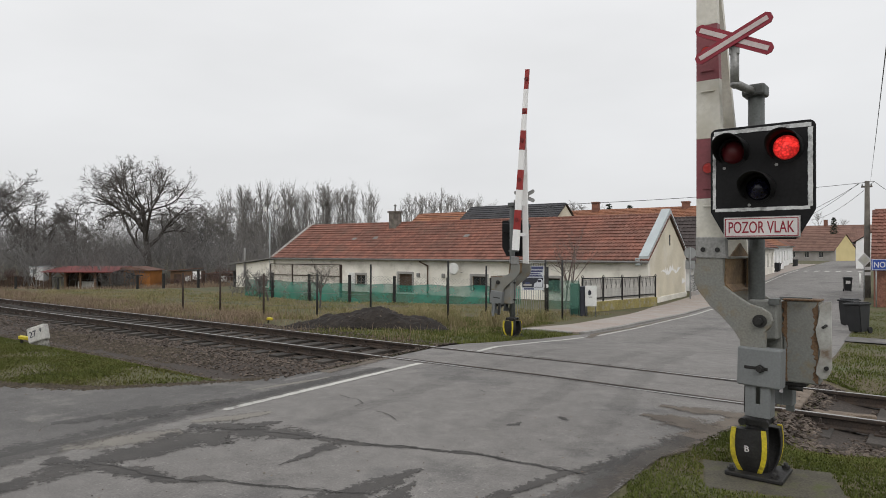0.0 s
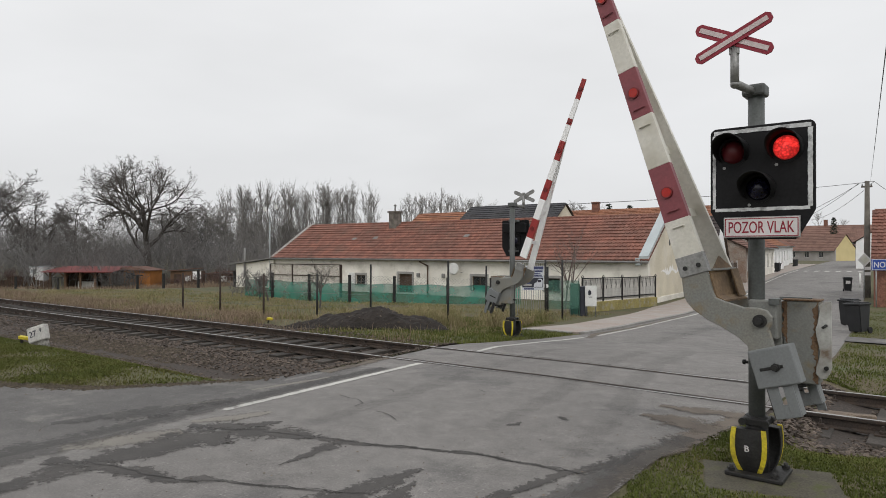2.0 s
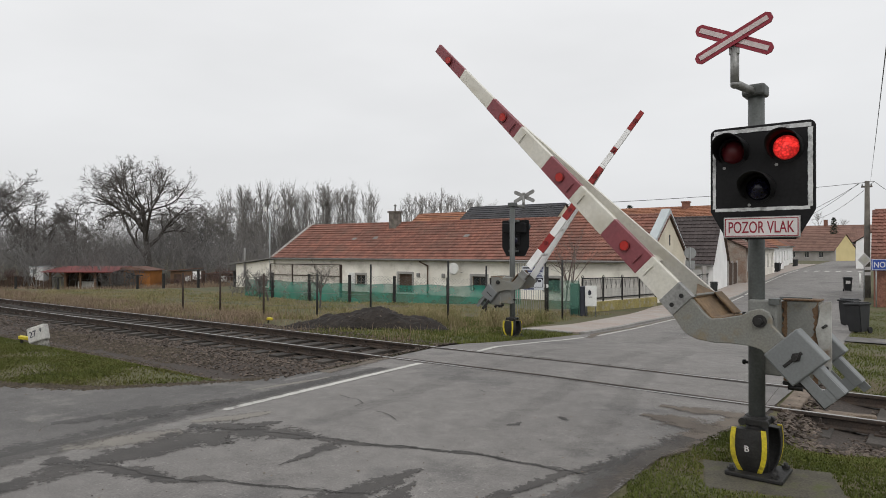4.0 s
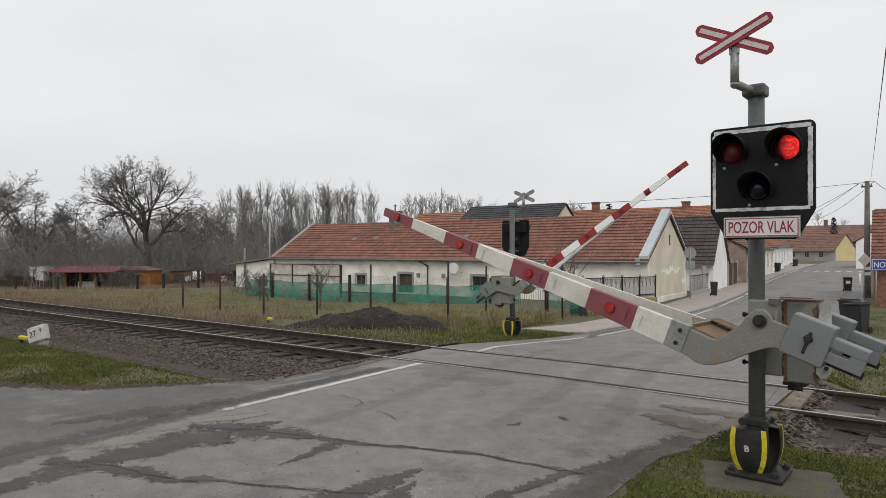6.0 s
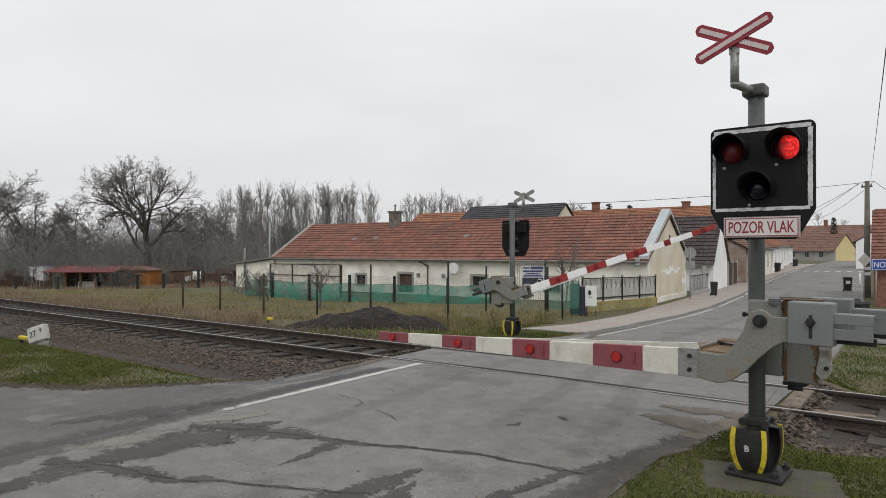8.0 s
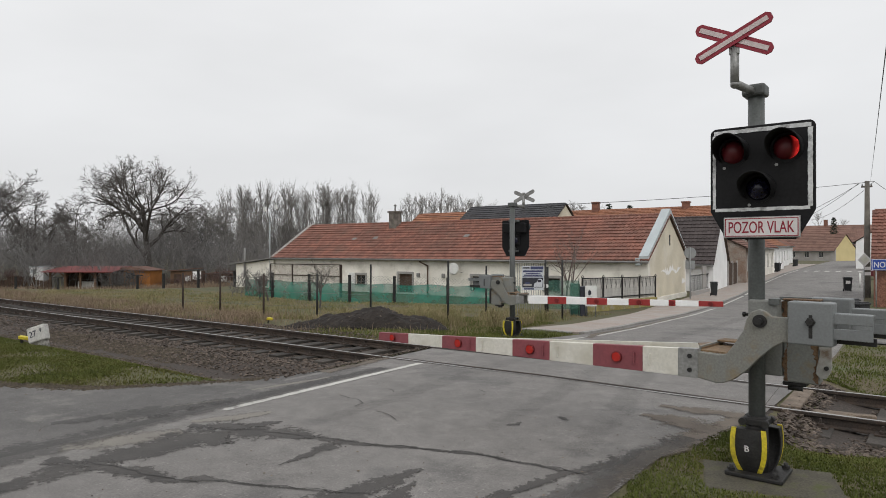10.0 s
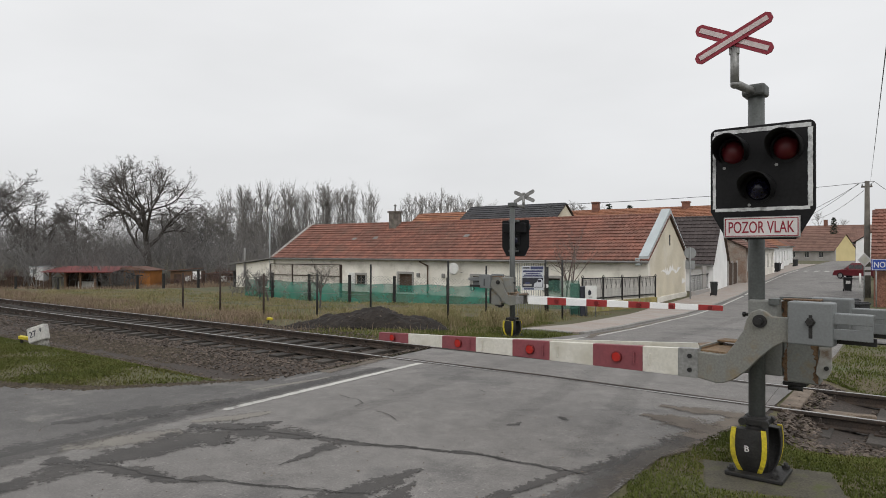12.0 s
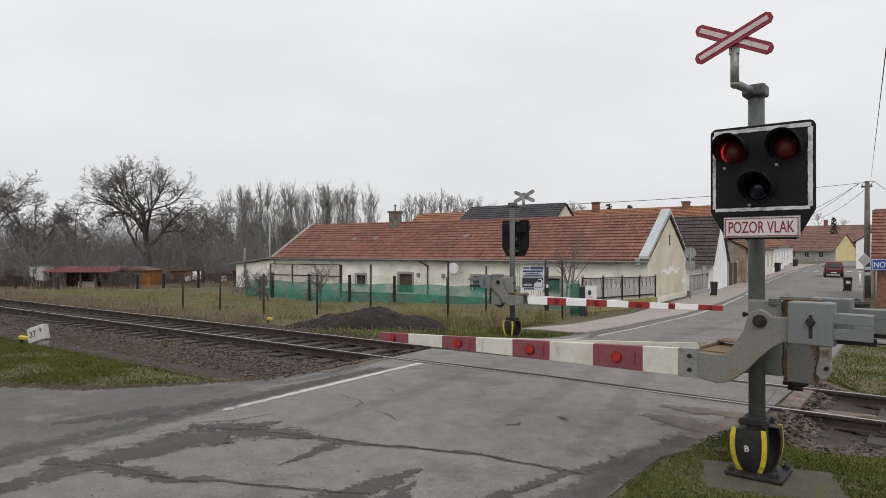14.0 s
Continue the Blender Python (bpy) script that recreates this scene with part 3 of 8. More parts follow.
def build_signal(m, label, near):
    s = thing("crossing_signal", m, label, "railway signal", "crossing signals")
    bm = bmesh.new()
    tube(bm, (0, 0, 0.05), (0, 0, 3.24), 0.066, n=20)
    post = part("post", bm, M_POST, s)
    part("post_cap", cube(-0.10, 0.085, -0.09, 0.09, 3.23, 3.33, 0.02), M_POST, post)
    bm = bmesh.new()
    tube(bm, (-0.02, 0, 3.28), (-0.046, -0.51, 3.25), 0.034, n=12)
    tube(bm, (-0.046, -0.51, 3.23), (-0.046, -0.51, 3.54), 0.034, n=12)
    sphere(bm, (-0.046, -0.51, 3.245), 0.036, 12)
    part("cross_bracket", bm, M_GALV, s)
    before_head, lens_parts = set(s.children_recursive), []
    # warning cross of two boards
    part("cross_hub", cube(-0.155, -0.075, -0.262, -0.235, 3.56, 3.70, 0.005), M_GALV, s)
    for a, ln, y in ((-25.6, 0.335, -0.27), (24.3, 0.33, -0.285)):
        t = Matrix.Translation((-0.118, y, 3.685 if near else 3.60)) @ pose(0, 0, 0, 0, -a, 0)
        outline = [(-ln, -0.02), (-ln + 0.03, -0.05), (ln - 0.03, -0.05), (ln, -0.02), (ln, 0.02), (ln - 0.03, 0.05), (-ln + 0.03, 0.05), (-ln, 0.02)]
        bm = bmesh.new()
        prism(bm, outline, 0, 0.014, "xz")
        bmesh.ops.transform(bm, matrix=t, verts=bm.verts)
        arm = part("cross_arm", bm, M_SIGNR if near else M_GALV, s, "red-edged white board of the warning cross")
        bm = cube(-ln + 0.035, ln - 0.035, -0.004, 0.0, -0.02, 0.02, 0.001)
        bmesh.ops.transform(bm, matrix=t, verts=bm.verts)
        part("cross_stripe", bm, M_CROSSW, arm)
    # shield
    bm = bmesh.new()
    x0, x1, z0, z1 = -0.340, 0.468, 2.005, 2.965
    pts = []
    for cx, cz, a0 in ((x1 - 0.05, z1 - 0.05, 0), (x0 + 0.05, z1 - 0.05, 90)):
        pts += [(cx + 0.05 * math.cos(radians(a0 + 18 * i)), cz + 0.05 * math.sin(radians(a0 + 18 * i))) for i in range(6)]
    pts += [(x0, 2.245), (x0 + 0.12, z0 + 0.02), (x0 + 0.145, z0), (x1 - 0.145, z0), (x1 - 0.12, z0 + 0.02), (x1, 2.245)]
    prism(bm, pts, -0.14, -0.115, "xz", 0.005)
    shield = part("shield", bm, M_BLACK, s, "black signal shield with a white border")
    bm = bmesh.new()
    tube(bm, (0.06, -0.118, 2.93), (0.06, 0, 2.93), 0.03)
    tube(bm, (0.06, -0.118, 2.2), (0.06, 0, 2.2), 0.03)
    box(bm, -0.08, 0.09, -0.085, 0.085, 2.9, 2.96, 0.01)
    part("shield_clamp", bm, M_POST, shield)
    rnd = random.Random(4)
    for xa, xb, za, zb in ((x0 + 0.03, x1 - 0.03, z1 - 0.055, z1 - 0.022), (x0 + 0.02, x0 + 0.045, 2.27, z1 - 0.06), (x1 - 0.055, x1 - 0.02, 2.27, z1 - 0.06), (x0 + 0.04, x1 - 0.04, 2.245, 2.272)):
        bm = bmesh.new()
        n = 24
        vert = zb - za > xb - xa
        va, vb = [], []
        for i in range(n + 1):
            k = i / n
            w1, w2 = rnd.uniform(-0.0022, 0.0022), rnd.uniform(-0.0022, 0.0022)
            if vert:
                va.append(bm.verts.new((xa + w1, -0.1425, za + (zb - za) * k))); vb.append(bm.verts.new((xb + w2, -0.1425, za + (zb - za) * k)))
            else:
                va.append(bm.verts.new((xa + (xb - xa) * k, -0.1425, zb + w1))); vb.append(bm.verts.new((xa + (xb - xa) * k, -0.1425, za + w2)))
        fs = [bm.faces.new((va[i], va[i + 1], vb[i + 1], vb[i])) for i in range(n)]
        ext = bmesh.ops.extrude_face_region(bm, geom=fs)
        bmesh.ops.translate(bm, vec=(0, 0.003, 0), verts=[v for v in ext["geom"] if isinstance(v, bmesh.types.BMVert)])
        bmesh.ops.recalc_face_normals(bm, faces=bm.faces)
        part("border_strip", bm, M_TAPE, shield, "scuffed white border strip")
    lamps = []
    for cx, cz, kind in ((-0.150, 2.755, "r"), (0.258, 2.755, "r"), (0.050, 2.430, "b")):
        part("hood", hood(cx, cz, -0.14, -0.385, 0.13), M_BLACK, shield, smooth=False)
        bm = bmesh.new()
        tube(bm, (cx, -0.148, cz), (cx, -0.14, cz), 0.122, n=28)
        part("lamp_rim", bm, M_BLACK, shield)
        part("lamp_case", cube(cx - 0.13, cx + 0.13, -0.115, 0.04 if abs(cx - 0.05) > 0.1 else -0.07, cz - 0.13, cz + 0.13, 0.02), M_BLACK, shield)
        bm = sphere(bmesh.new(), (0, 0, 0), 0.103, 28)
        lens = part("lens", bm, M_LAMP if kind == "r" else M_LENSB, s, "round red signal lens" if kind == "r" else "round dark blue signal lens")
        lens.matrix_basis = pose(cx, -0.125, cz)
        lens_parts.append(lens)
        if kind == "r":
            lamps.append(lens)
        bm = bmesh.new()
        tube(bm, (cx - 0.075, -0.146, cz - 0.135), (cx - 0.075, -0.139, cz - 0.135), 0.013, n=10)
        part("screw", bm, M_GALV, shield)
    # text plate
    pl = part("plate_frame", cube(-0.228, 0.362, -0.156, -0.141, 2.018, 2.195, 0.004), M_GALV, s)
    part("plate", cube(-0.220, 0.354, -0.159, -0.150, 2.025, 2.188, 0.002), M_SIGNW, pl, "white plate with red lettering")
    bm = bmesh.new()
    for a in ((-0.214, 0.348, 2.176, 2.183), (-0.214, 0.348, 2.030, 2.037), (-0.214, -0.207, 2.037, 2.176), (0.341, 0.348, 2.037, 2.176)):
        box(bm, a[0], a[1], -0.1615, -0.158, a[2], a[3])
    part("plate_border", bm, M_SIGNR, pl)
    if near:
        text_part("lettering", "POZOR VLAK", 0.505, 0.098, M_SIGNR, pl, Matrix.Translation((0.067, -0.160, 2.107)) @ FACE, "red letters POZOR VLAK")
    # the head hangs well before the post, so that the raised boom passes behind it
    for ob in [o for o in s.children_recursive if o not in before_head]:
        ob.data.transform(HEAD)
        if ob in lens_parts:
            at = HEAD @ ob.matrix_basis.translation
            ob.data.transform(Matrix.Translation(-HEAD.translation))
            ob.matrix_basis = Matrix.Translation(at)
    part("head_bracket", cube(0.02, 0.10, -0.40, 0.02, 2.86, 2.92, 0.01), M_POST, s)
    part("head_bracket", cube(0.02, 0.10, -0.40, 0.02, 2.10, 2.16, 0.01), M_POST, s)
    # drive housing on the post
    bm = cube(0.19, 0.46, 0.07, 0.25, 0.80, 1.49, 0.012)
    drive = part("drive_housing", bm, M_GREY, s, "grey steel drive housing with rust")
    part("gear_case", cube(-0.085, 0.186, 0.072, 0.25, 0.84, 1.48, 0.012), M_GREY, drive, "rear gear case beside the post")
    part("gear_case", cube(-0.045, 0.182, -0.115, 0.068, 1.17, 1.495, 0.014), M_GREY, drive, "grey gear case round the post")
    part("housing_lid", cube(0.185, 0.47, 0.06, 0.26, 1.488, 1.503, 0.004), M_RUSTY, drive, "rust-edged lid")
    bm = cube(0.18, 0.42, -0.02, 0.02, 1.515, 1.524, 0.002)
    box(bm, 0.12, 0.20, -0.135, 0.02, 1.497, 1.512, 0.004)
    box(bm, 0.12, 0.20, -0.14, -0.125, 1.46, 1.512, 0.004)
    part("lid_bracket", bm, M_POST, drive, "bent clamp on the lid")
    # torn side cover: ragged towards the rusted edge
    rr = random.Random(16)
    edge = [(0.452 + 0.016 * math.sin(z * 19) + rr.uniform(-0.006, 0.006), z) for z in (0.90, 0.96, 1.02, 1.08, 1.14, 1.20, 1.26, 1.31, 1.36, 1.41, 1.46)]
    bm = bmesh.new()
    prism(bm, edge + [(0.50, 1.49), (0.548, 1.495), (0.552, 0.96), (0.535, 0.90), (0.51, 0.86), (0.475, 0.855)], 0.045, 0.066, "xz", 0.003)
    part("side_cover", bm, M_PEEL, drive, "torn side cover with peeling white paint")
    part("cover_hook", tube(bmesh.new(), (0.515, 0.045, 0.95), (0.515, 0.02, 0.95), 0.017, n=10), M_CASTB, drive)
    part("cover_hook", tube(bmesh.new(), (0.515, 0.045, 1.30), (0.49, 0.02, 1.28), 0.012, n=8), M_CASTB, drive)
    rr = random.Random(6)
    for a, b, wd in ((0.418, 0.455, 1.0), (0.194, 0.226, 0.7)):
        pts, back = [], []
        for i in range(40):
            z = 0.81 + 0.67 * i / 39
            pts.append((a + rr.uniform(-0.012, 0.014) + 0.02 * math.sin(z * 17 + a * 40) * math.sin(z * 7), z))
            back.append((b + rr.uniform(-0.008, 0.0), z))
        if b > a:
            bm = bmesh.new()
            prism(bm, pts + back[::-1], 0.0665, 0.0685, "xz")
            part("rust_patch", bm, M_RUSTY, drive, "ragged rust patch")
    bm = bmesh.new()
    for z in (0.93, 1.35):
        tube(bm, (-0.14, 0.1, z), (-0.06, 0.1, z), 0.013, n=8)
        tube(bm, (-0.135, 0.1, z), (-0.115, 0.1, z), 0.024, n=6)
    part("clamp_bolt", bm, M_CASTB, s)
    bm = bmesh.new()
    box(bm, 0.18, 0.36, 0.09, 0.24, 0.765, 0.802, 0.01)
    tube(bm, (0.22, 0.12, 0.75), (0.33, 0.12, 0.75), 0.025, n=8)
    part("housing_foot", bm, M_CASTB, s)
    # pedestal with guards
    bm = bmesh.new()
    box(bm, -0.215, 0.235, -0.20, 0.22, 0.0, 0.035, 0.008)
    base = part("base_plate", bm, M_CASTB, s)
    for bx, by in ((-0.17, -0.15), (0.17, -0.15), (0.19, 0.17), (-0.17, 0.17)):
        bm = bmesh.new()
        tube(bm, (bx, by, 0.03), (bx, by, 0.085), 0.017, n=8)
        tube(bm, (bx, by, 0.04), (bx, by, 0.062), 0.032, n=6)
        part("anchor_bolt", bm, M_CASTB, base)
    bm = bmesh.new()
    tube(bm, (0, 0, 0.03), (0, 0, 0.5), 0.10, 0.085, n=16)
    for sx, sy in ((-0.09, -0.1), (0.085, -0.1), (0.09, 0.1), (-0.09, 0.1)):
        tube(bm, (sx, sy - 0.03, 0.455), (sx, sy + 0.03, 0.455), 0.03, n=10)
    box(bm, -0.1, 0.1, -0.1, 0.1, 0.425, 0.485, 0.01)
    part("pedestal", bm, M_CASTB, s)
    for sign, cx in ((-1, -0.03), (1, 0.03)):
        prof = [(0.03, 0.090), (0.10, 0.118), (0.17, 0.134), (0.24, 0.140), (0.32, 0.139), (0.40, 0.130)]
        bm = bmesh.new()
        rows = []
        for z, hw in prof:
            yf = sign * (0.11 + (hw - 0.088) * 1.1)
            rows.append([bm.verts.new((cx - hw, yf - sign * 0.09, z)), bm.verts.new((cx - hw, yf, z)), bm.verts.new((cx + hw, yf, z)), bm.verts.new((cx + hw, yf - sign * 0.09, z))])
        for a, b in zip(rows, rows[1:]):
            for i in range(3):
                bm.faces.new((a[i], a[i + 1], b[i + 1], b[i]))
        bm.faces.new(rows[-1])
        bmesh.ops.recalc_face_normals(bm, faces=bm.faces)
        geo = bmesh.ops.solidify(bm, geom=bm.faces[:], thickness=0.008)
        guard = part("guard", bm, M_CASTB, s, "black guard shell with yellow edges")
        for e in (-1, 1):
            bm = bmesh.new()
            rows = []
            for z, hw in prof:
                yf = sign * (0.11 + (hw - 0.088) * 1.1 + 0.012)
                xe = cx + e * (hw + 0.004)
                xi = cx + e * (hw - 0.034)
                rows.append([bm.verts.new((xe, yf - sign * 0.014, z + 0.01)), bm.verts.new((xe, yf, z + 0.01)), bm.verts.new((xi, yf, z + 0.01)), bm.verts.new((xi, yf - sign * 0.014, z + 0.01))])
            for a, b in zip(rows, rows[1:]):
                for i in range(4):
                    bm.faces.new((a[i], a[(i + 1) % 4], b[(i + 1) % 4], b[i]))
            bm.faces.new(rows[0]); bm.faces.new(rows[-1])
            bmesh.ops.recalc_face_normals(bm, faces=bm.faces)
            part("yellow_edge", bm, M_YEL, guard, "yellow painted edge")
        if near and sign < 0:
            text_part("letter", "B", 0.035, 0.05, M_SIGNW, guard, Matrix.Translation((-0.04, -0.178, 0.245)) @ FACE, "white letter B")
    return s, lamps


def build_boom(m, label, segs, red, ext_from, droop, refl, face=-1, root=0.122, tip=0.052, white=None):
    """Closed pose, x towards -x along the road, origin in the pivot. segs: (x0, x1, is_red), measured from the pivot."""
    b = thing("barrier_boom", m, label, "barrier", "crossing barriers")
    P = Vector((0.129, 0, 1.341))
    white = white or M_BOOMW

    def l(x, z):
        return (x - P.x, z - P.z)
    arm = [(-0.379, 1.060), (-0.375, 1.04), (-0.20, 1.035), (-0.138, 1.045), (-0.083, 1.12), (-0.002, 1.252), (0.022, 1.347), (0.06, 1.41), (0.121, 1.436), (0.172, 1.417), (0.214, 1.383), (0.40, 1.382), (0.40, 1.19), (0.30, 1.185), (0.222, 1.135), (0.116, 1.032), (0.029, 0.93), (-0.083, 0.836), (-0.16, 0.80), (-0.22, 0.79), (-0.38, 0.816)]
    for y0 in (-0.335, 0.27):
        bm = bmesh.new()
        prism(bm, [l(*p) for p in arm], y0, y0 + 0.05, "xz", 0.008)
        a = part("arm_plate", bm, M_ARM, b, "curved grey arm plate with rust stains")
        bm = bmesh.new()
        yy = y0 if y0 < 0 else y0 + 0.05
        sg = -1 if y0 < 0 else 1
        tube(bm, (0, yy, 0), (0, yy + sg * 0.022, 0), 0.052, n=20)
        tube(bm, (0, yy, 0), (0, yy + sg * 0.055, 0), 0.028, n=8)
        part("pivot_bolt", bm, M_CASTB, a)
        # counterweight block, slotted bars behind it
        w = part("counterweight", cube(*[0.345 - P.x, 0.655 - P.x], y0 - 0.045, y0 + 0.095, 1.184 - P.z, 1.515 - P.z, 0.012), M_GREYC, b, "grey slotted counterweight block")
        part("weight_slot", cube(0.492 - P.x, 0.518 - P.x, y0 - 0.049 if y0 < 0 else y0 + 0.085, y0 - 0.04 if y0 < 0 else y0 + 0.099, 1.24 - P.z, 1.42 - P.z, 0.004), M_CASTB, w)
        bm = bmesh.new()
        tube(bm, (0.505 - P.x, y0 - 0.09, 1.365 - P.z), (0.505 - P.x, y0 - 0.04, 1.365 - P.z), 0.022, n=8)
        tube(bm, (0.505 - P.x, y0 - 0.062, 1.365 - P.z), (0.505 - P.x, y0 - 0.045, 1.365 - P.z), 0.035, n=6)
        part("slot_bolt", bm, M_CASTB, w)
        bm = bmesh.new()
        box(bm, 0.64 - P.x, 0.905 - P.x, y0 - 0.02, y0 + 0.0, 1.36 - P.z, 1.435 - P.z, 0.004)
        box(bm, 0.64 - P.x, 0.905 - P.x, y0 - 0.02, y0 + 0.0, 1.243 - P.z, 1.325 - P.z, 0.004)
        box(bm, 0.80 - P.x, 0.905 - P.x, y0 - 0.02, y0 + 0.0, 1.325 - P.z, 1.36 - P.z)
        box(bm, 0.64 - P.x, 0.90 - P.x, y0 + 0.0, y0 + 0.10, 1.425 - P.z, 1.437 - P.z, 0.002)
        part("weight_bar", bm, M_GREYC, w)
        part("weight_bar", cube(0.62 - P.x, 0.91 - P.x, y0 + 0.09, y0 + 0.11, 1.20 - P.z, 1.26 - P.z, 0.004), M_CASTB, w)
    # cross beam of the frame behind the arms, and the folded end plate
    bm = bmesh.new()
    prism(bm, [l(-0.375, 1.04), l(-0.37, 1.055), l(-0.15, 1.05), l(-0.10, 1.10), l(-0.085, 1.095), l(-0.14, 1.035)], -0.285, 0.27, "xz")
    part("frame_web", bm, M_TAN, b, "rust-brown folded web plate")
    bm = bmesh.new()
    prism(bm, [(-0.36 - P.x, -0.283), (-0.36 - P.x, 0.268), (-0.50 - P.x, -0.01)], 1.058 - P.z, 1.070 - P.z, "xy")
    part("frame_gable", bm, M_TAN, b, "rust-brown pointed end of the web plate")
    part("frame_rim", cube(-0.385 - P.x, -0.365 - P.x, -0.28, 0.27, 1.03 - P.z, 1.085 - P.z, 0.003), M_GREY, b)
    part("frame_rim", cube(-0.37 - P.x, -0.12 - P.x, 0.10, 0.27, 1.085 - P.z, 1.10 - P.z, 0.003), M_TAN, b)
    part("axle", tube(bmesh.new(), (0, -0.30, 0), (0, 0.29, 0), 0.035, n=14), M_CASTB, b)
    part("rear_bar", cube(0.38 - P.x, 0.97 - P.x, 0.34, 0.36, 1.36 - P.z, 1.43 - P.z, 0.004), M_GREYC, b)

    x_end = segs[-1][1]

    def mid(x):
        k = (x + 0.375 + P.x) / (x_end + 0.375 + P.x)
        return (0.939 - P.z) + k * (-droop)

    def half(x):
        k = (x + 0.375 + P.x) / (x_end + 0.375 + P.x)
        return root + k * (tip - root)
    YF = 0.31 * face

    def bar(name, xa, xb, material, y0, y1, grow=0.0, lab=""):
        bm = bmesh.new()
        pts = [(xa, mid(xa) + half(xa) + grow), (xa, mid(xa) - half(xa) - grow), (xb, mid(xb) - half(xb) - grow), (xb, mid(xb) + half(xb) + grow)]
        prism(bm, pts, y0, y1, "xz", 0.004)
        return part(name, bm, material, b, lab)
    sk = bar("boom_socket", -0.37 - P.x, -0.545 - P.x, M_GALV, YF - 0.035, YF + 0.035, 0.004)
    for dz in (-0.06, 0.06):
        bm = bmesh.new()
        x = -0.44 - P.x
        tube(bm, (x, YF - 0.045, mid(x) + dz), (x, YF - 0.03, mid(x) + dz), 0.02, n=10)
        part("socket_bolt", bm, M_CASTB, sk)
    for xa, xb, r in segs:
        thin = xa < ext_from
        s = bar("boom_section", xa, xb, (red if r else white), YF - (0.022 if thin else 0.032), YF + (0.022 if thin else 0.032), 0.0, "red painted section" if r else "dirty white painted section")
        if r:
            x = (xa + xb) / 2
            for sg, y in ((-1, YF - 0.03), (1, YF + 0.03)):
                bm = bmesh.new()
                rad = 0.052 if not thin else 0.045
                tube(bm, (x, y, mid(x)), (x, y + sg * 0.02, mid(x)), rad, n=18)
                rf = part("reflector", bm, M_REFLD, s, "round red reflector in a dark rim")
                bm = bmesh.new()
                tube(bm, (x, y, mid(x)), (x, y + sg * 0.024, mid(x)), rad * 0.8, n=18)
                part("reflector_face", bm, refl, rf)
        if not thin:
            x = xa + (xb - xa) * (0.8 if not r else 0.16)
            bm = bmesh.new()
            tube(bm, (x, YF - 0.045, mid(x) - 0.05), (x, YF - 0.045, mid(x) + 0.05), 0.007, n=6)
            for dz in (-0.05, 0.05):
                tube(bm, (x, YF - 0.045, mid(x) + dz), (x, YF - 0.03, mid(x) + dz), 0.007, n=6)
            part("handle", bm, (M_BOOMW if face < 0 else M_CASTB) if not r else red, s)
    # rear beam that runs into the front one, with short rungs
    xr0, xr1 = -0.37 - P.x, ext_from - 0.15
    bm = bmesh.new()
    va = []
    for x, y in ((xr0, -0.29 * face), (xr1, YF - 0.045 * face)):
        for dz in (-1, 1):
            for dy in (-0.02, 0.02):
                va.append(bm.verts.new((x, y + dy, mid(x) + dz * half(x) * 0.86)))
    for q in ((0, 1, 3, 2), (4, 6, 7, 5), (0, 4, 5, 1), (2, 3, 7, 6), (0, 2, 6, 4), (1, 5, 7, 3)):
        bm.faces.new([va[i] for i in q])
    bmesh.ops.recalc_face_normals(bm, faces=bm.faces)
    part("rear_beam", bm, white, b, "white rear beam of the boom")
    for k in (0.22, 0.45, 0.68):
        x = xr0 + (xr1 - xr0) * k
        y = -0.29 * face + (YF - 0.045 * face + 0.29 * face) * k
        part("rung", cube(x - 0.04, x + 0.04, min(YF, y), max(YF, y), mid(x) - 0.005, mid(x) + 0.005, 0.002), white, b)
    return b


NEAR_BASE, FAR_BASE = pose(-0.92, 6.13, 0), pose(-7.66, 14.28, -0.21)
near_signal, near_lamps = build_signal(NEAR_BASE @ pose(0, 0, 0, 0, 0, -4), "grey post with black three-lamp crossing signal and warning cross", True)
far_signal, far_lamps = build_signal(FAR_BASE @ pose(0, 0, 0, 0, 0, 180), "crossing signal seen from behind, grey post and black shield", False)


def seg_table(xs, hub, first_red=False):
    return [(a - hub, b - hub, (i % 2 == 0) == first_red) for i, (a, b) in enumerate(zip(xs, xs[1:]))]


NEAR_HUB = NEAR_BASE @ pose(0, 0, 0, 0, 0, -8.8) @ pose(0.129, 0, 1.341)
FAR_HUB = FAR_BASE @ pose(0, 0, 0, 0, 0, 180) @ pose(0.22, 0, 1.36)
near_boom = build_boom(NEAR_HUB, "red and white striped barrier boom with round reflectors", seg_table([-0.539, -0.876, -1.386, -1.884, -2.355, -2.866, -3.385, -3.967, -4.512], 0.129), M_BOOMR, -3.05, 0.149, M_REFL)
far_boom = build_boom(FAR_HUB, "long red and white striped barrier boom across the road", seg_table([-0.61, -1.11, -1.58, -2.07, -2.55, -3.03, -3.49, -3.88, -4.02, -4.48, -4.95], 0.22), M_BOOMRF, -3.6, -0.09, M_REFLD, 1, 0.092, 0.052, M_BOOMWF)

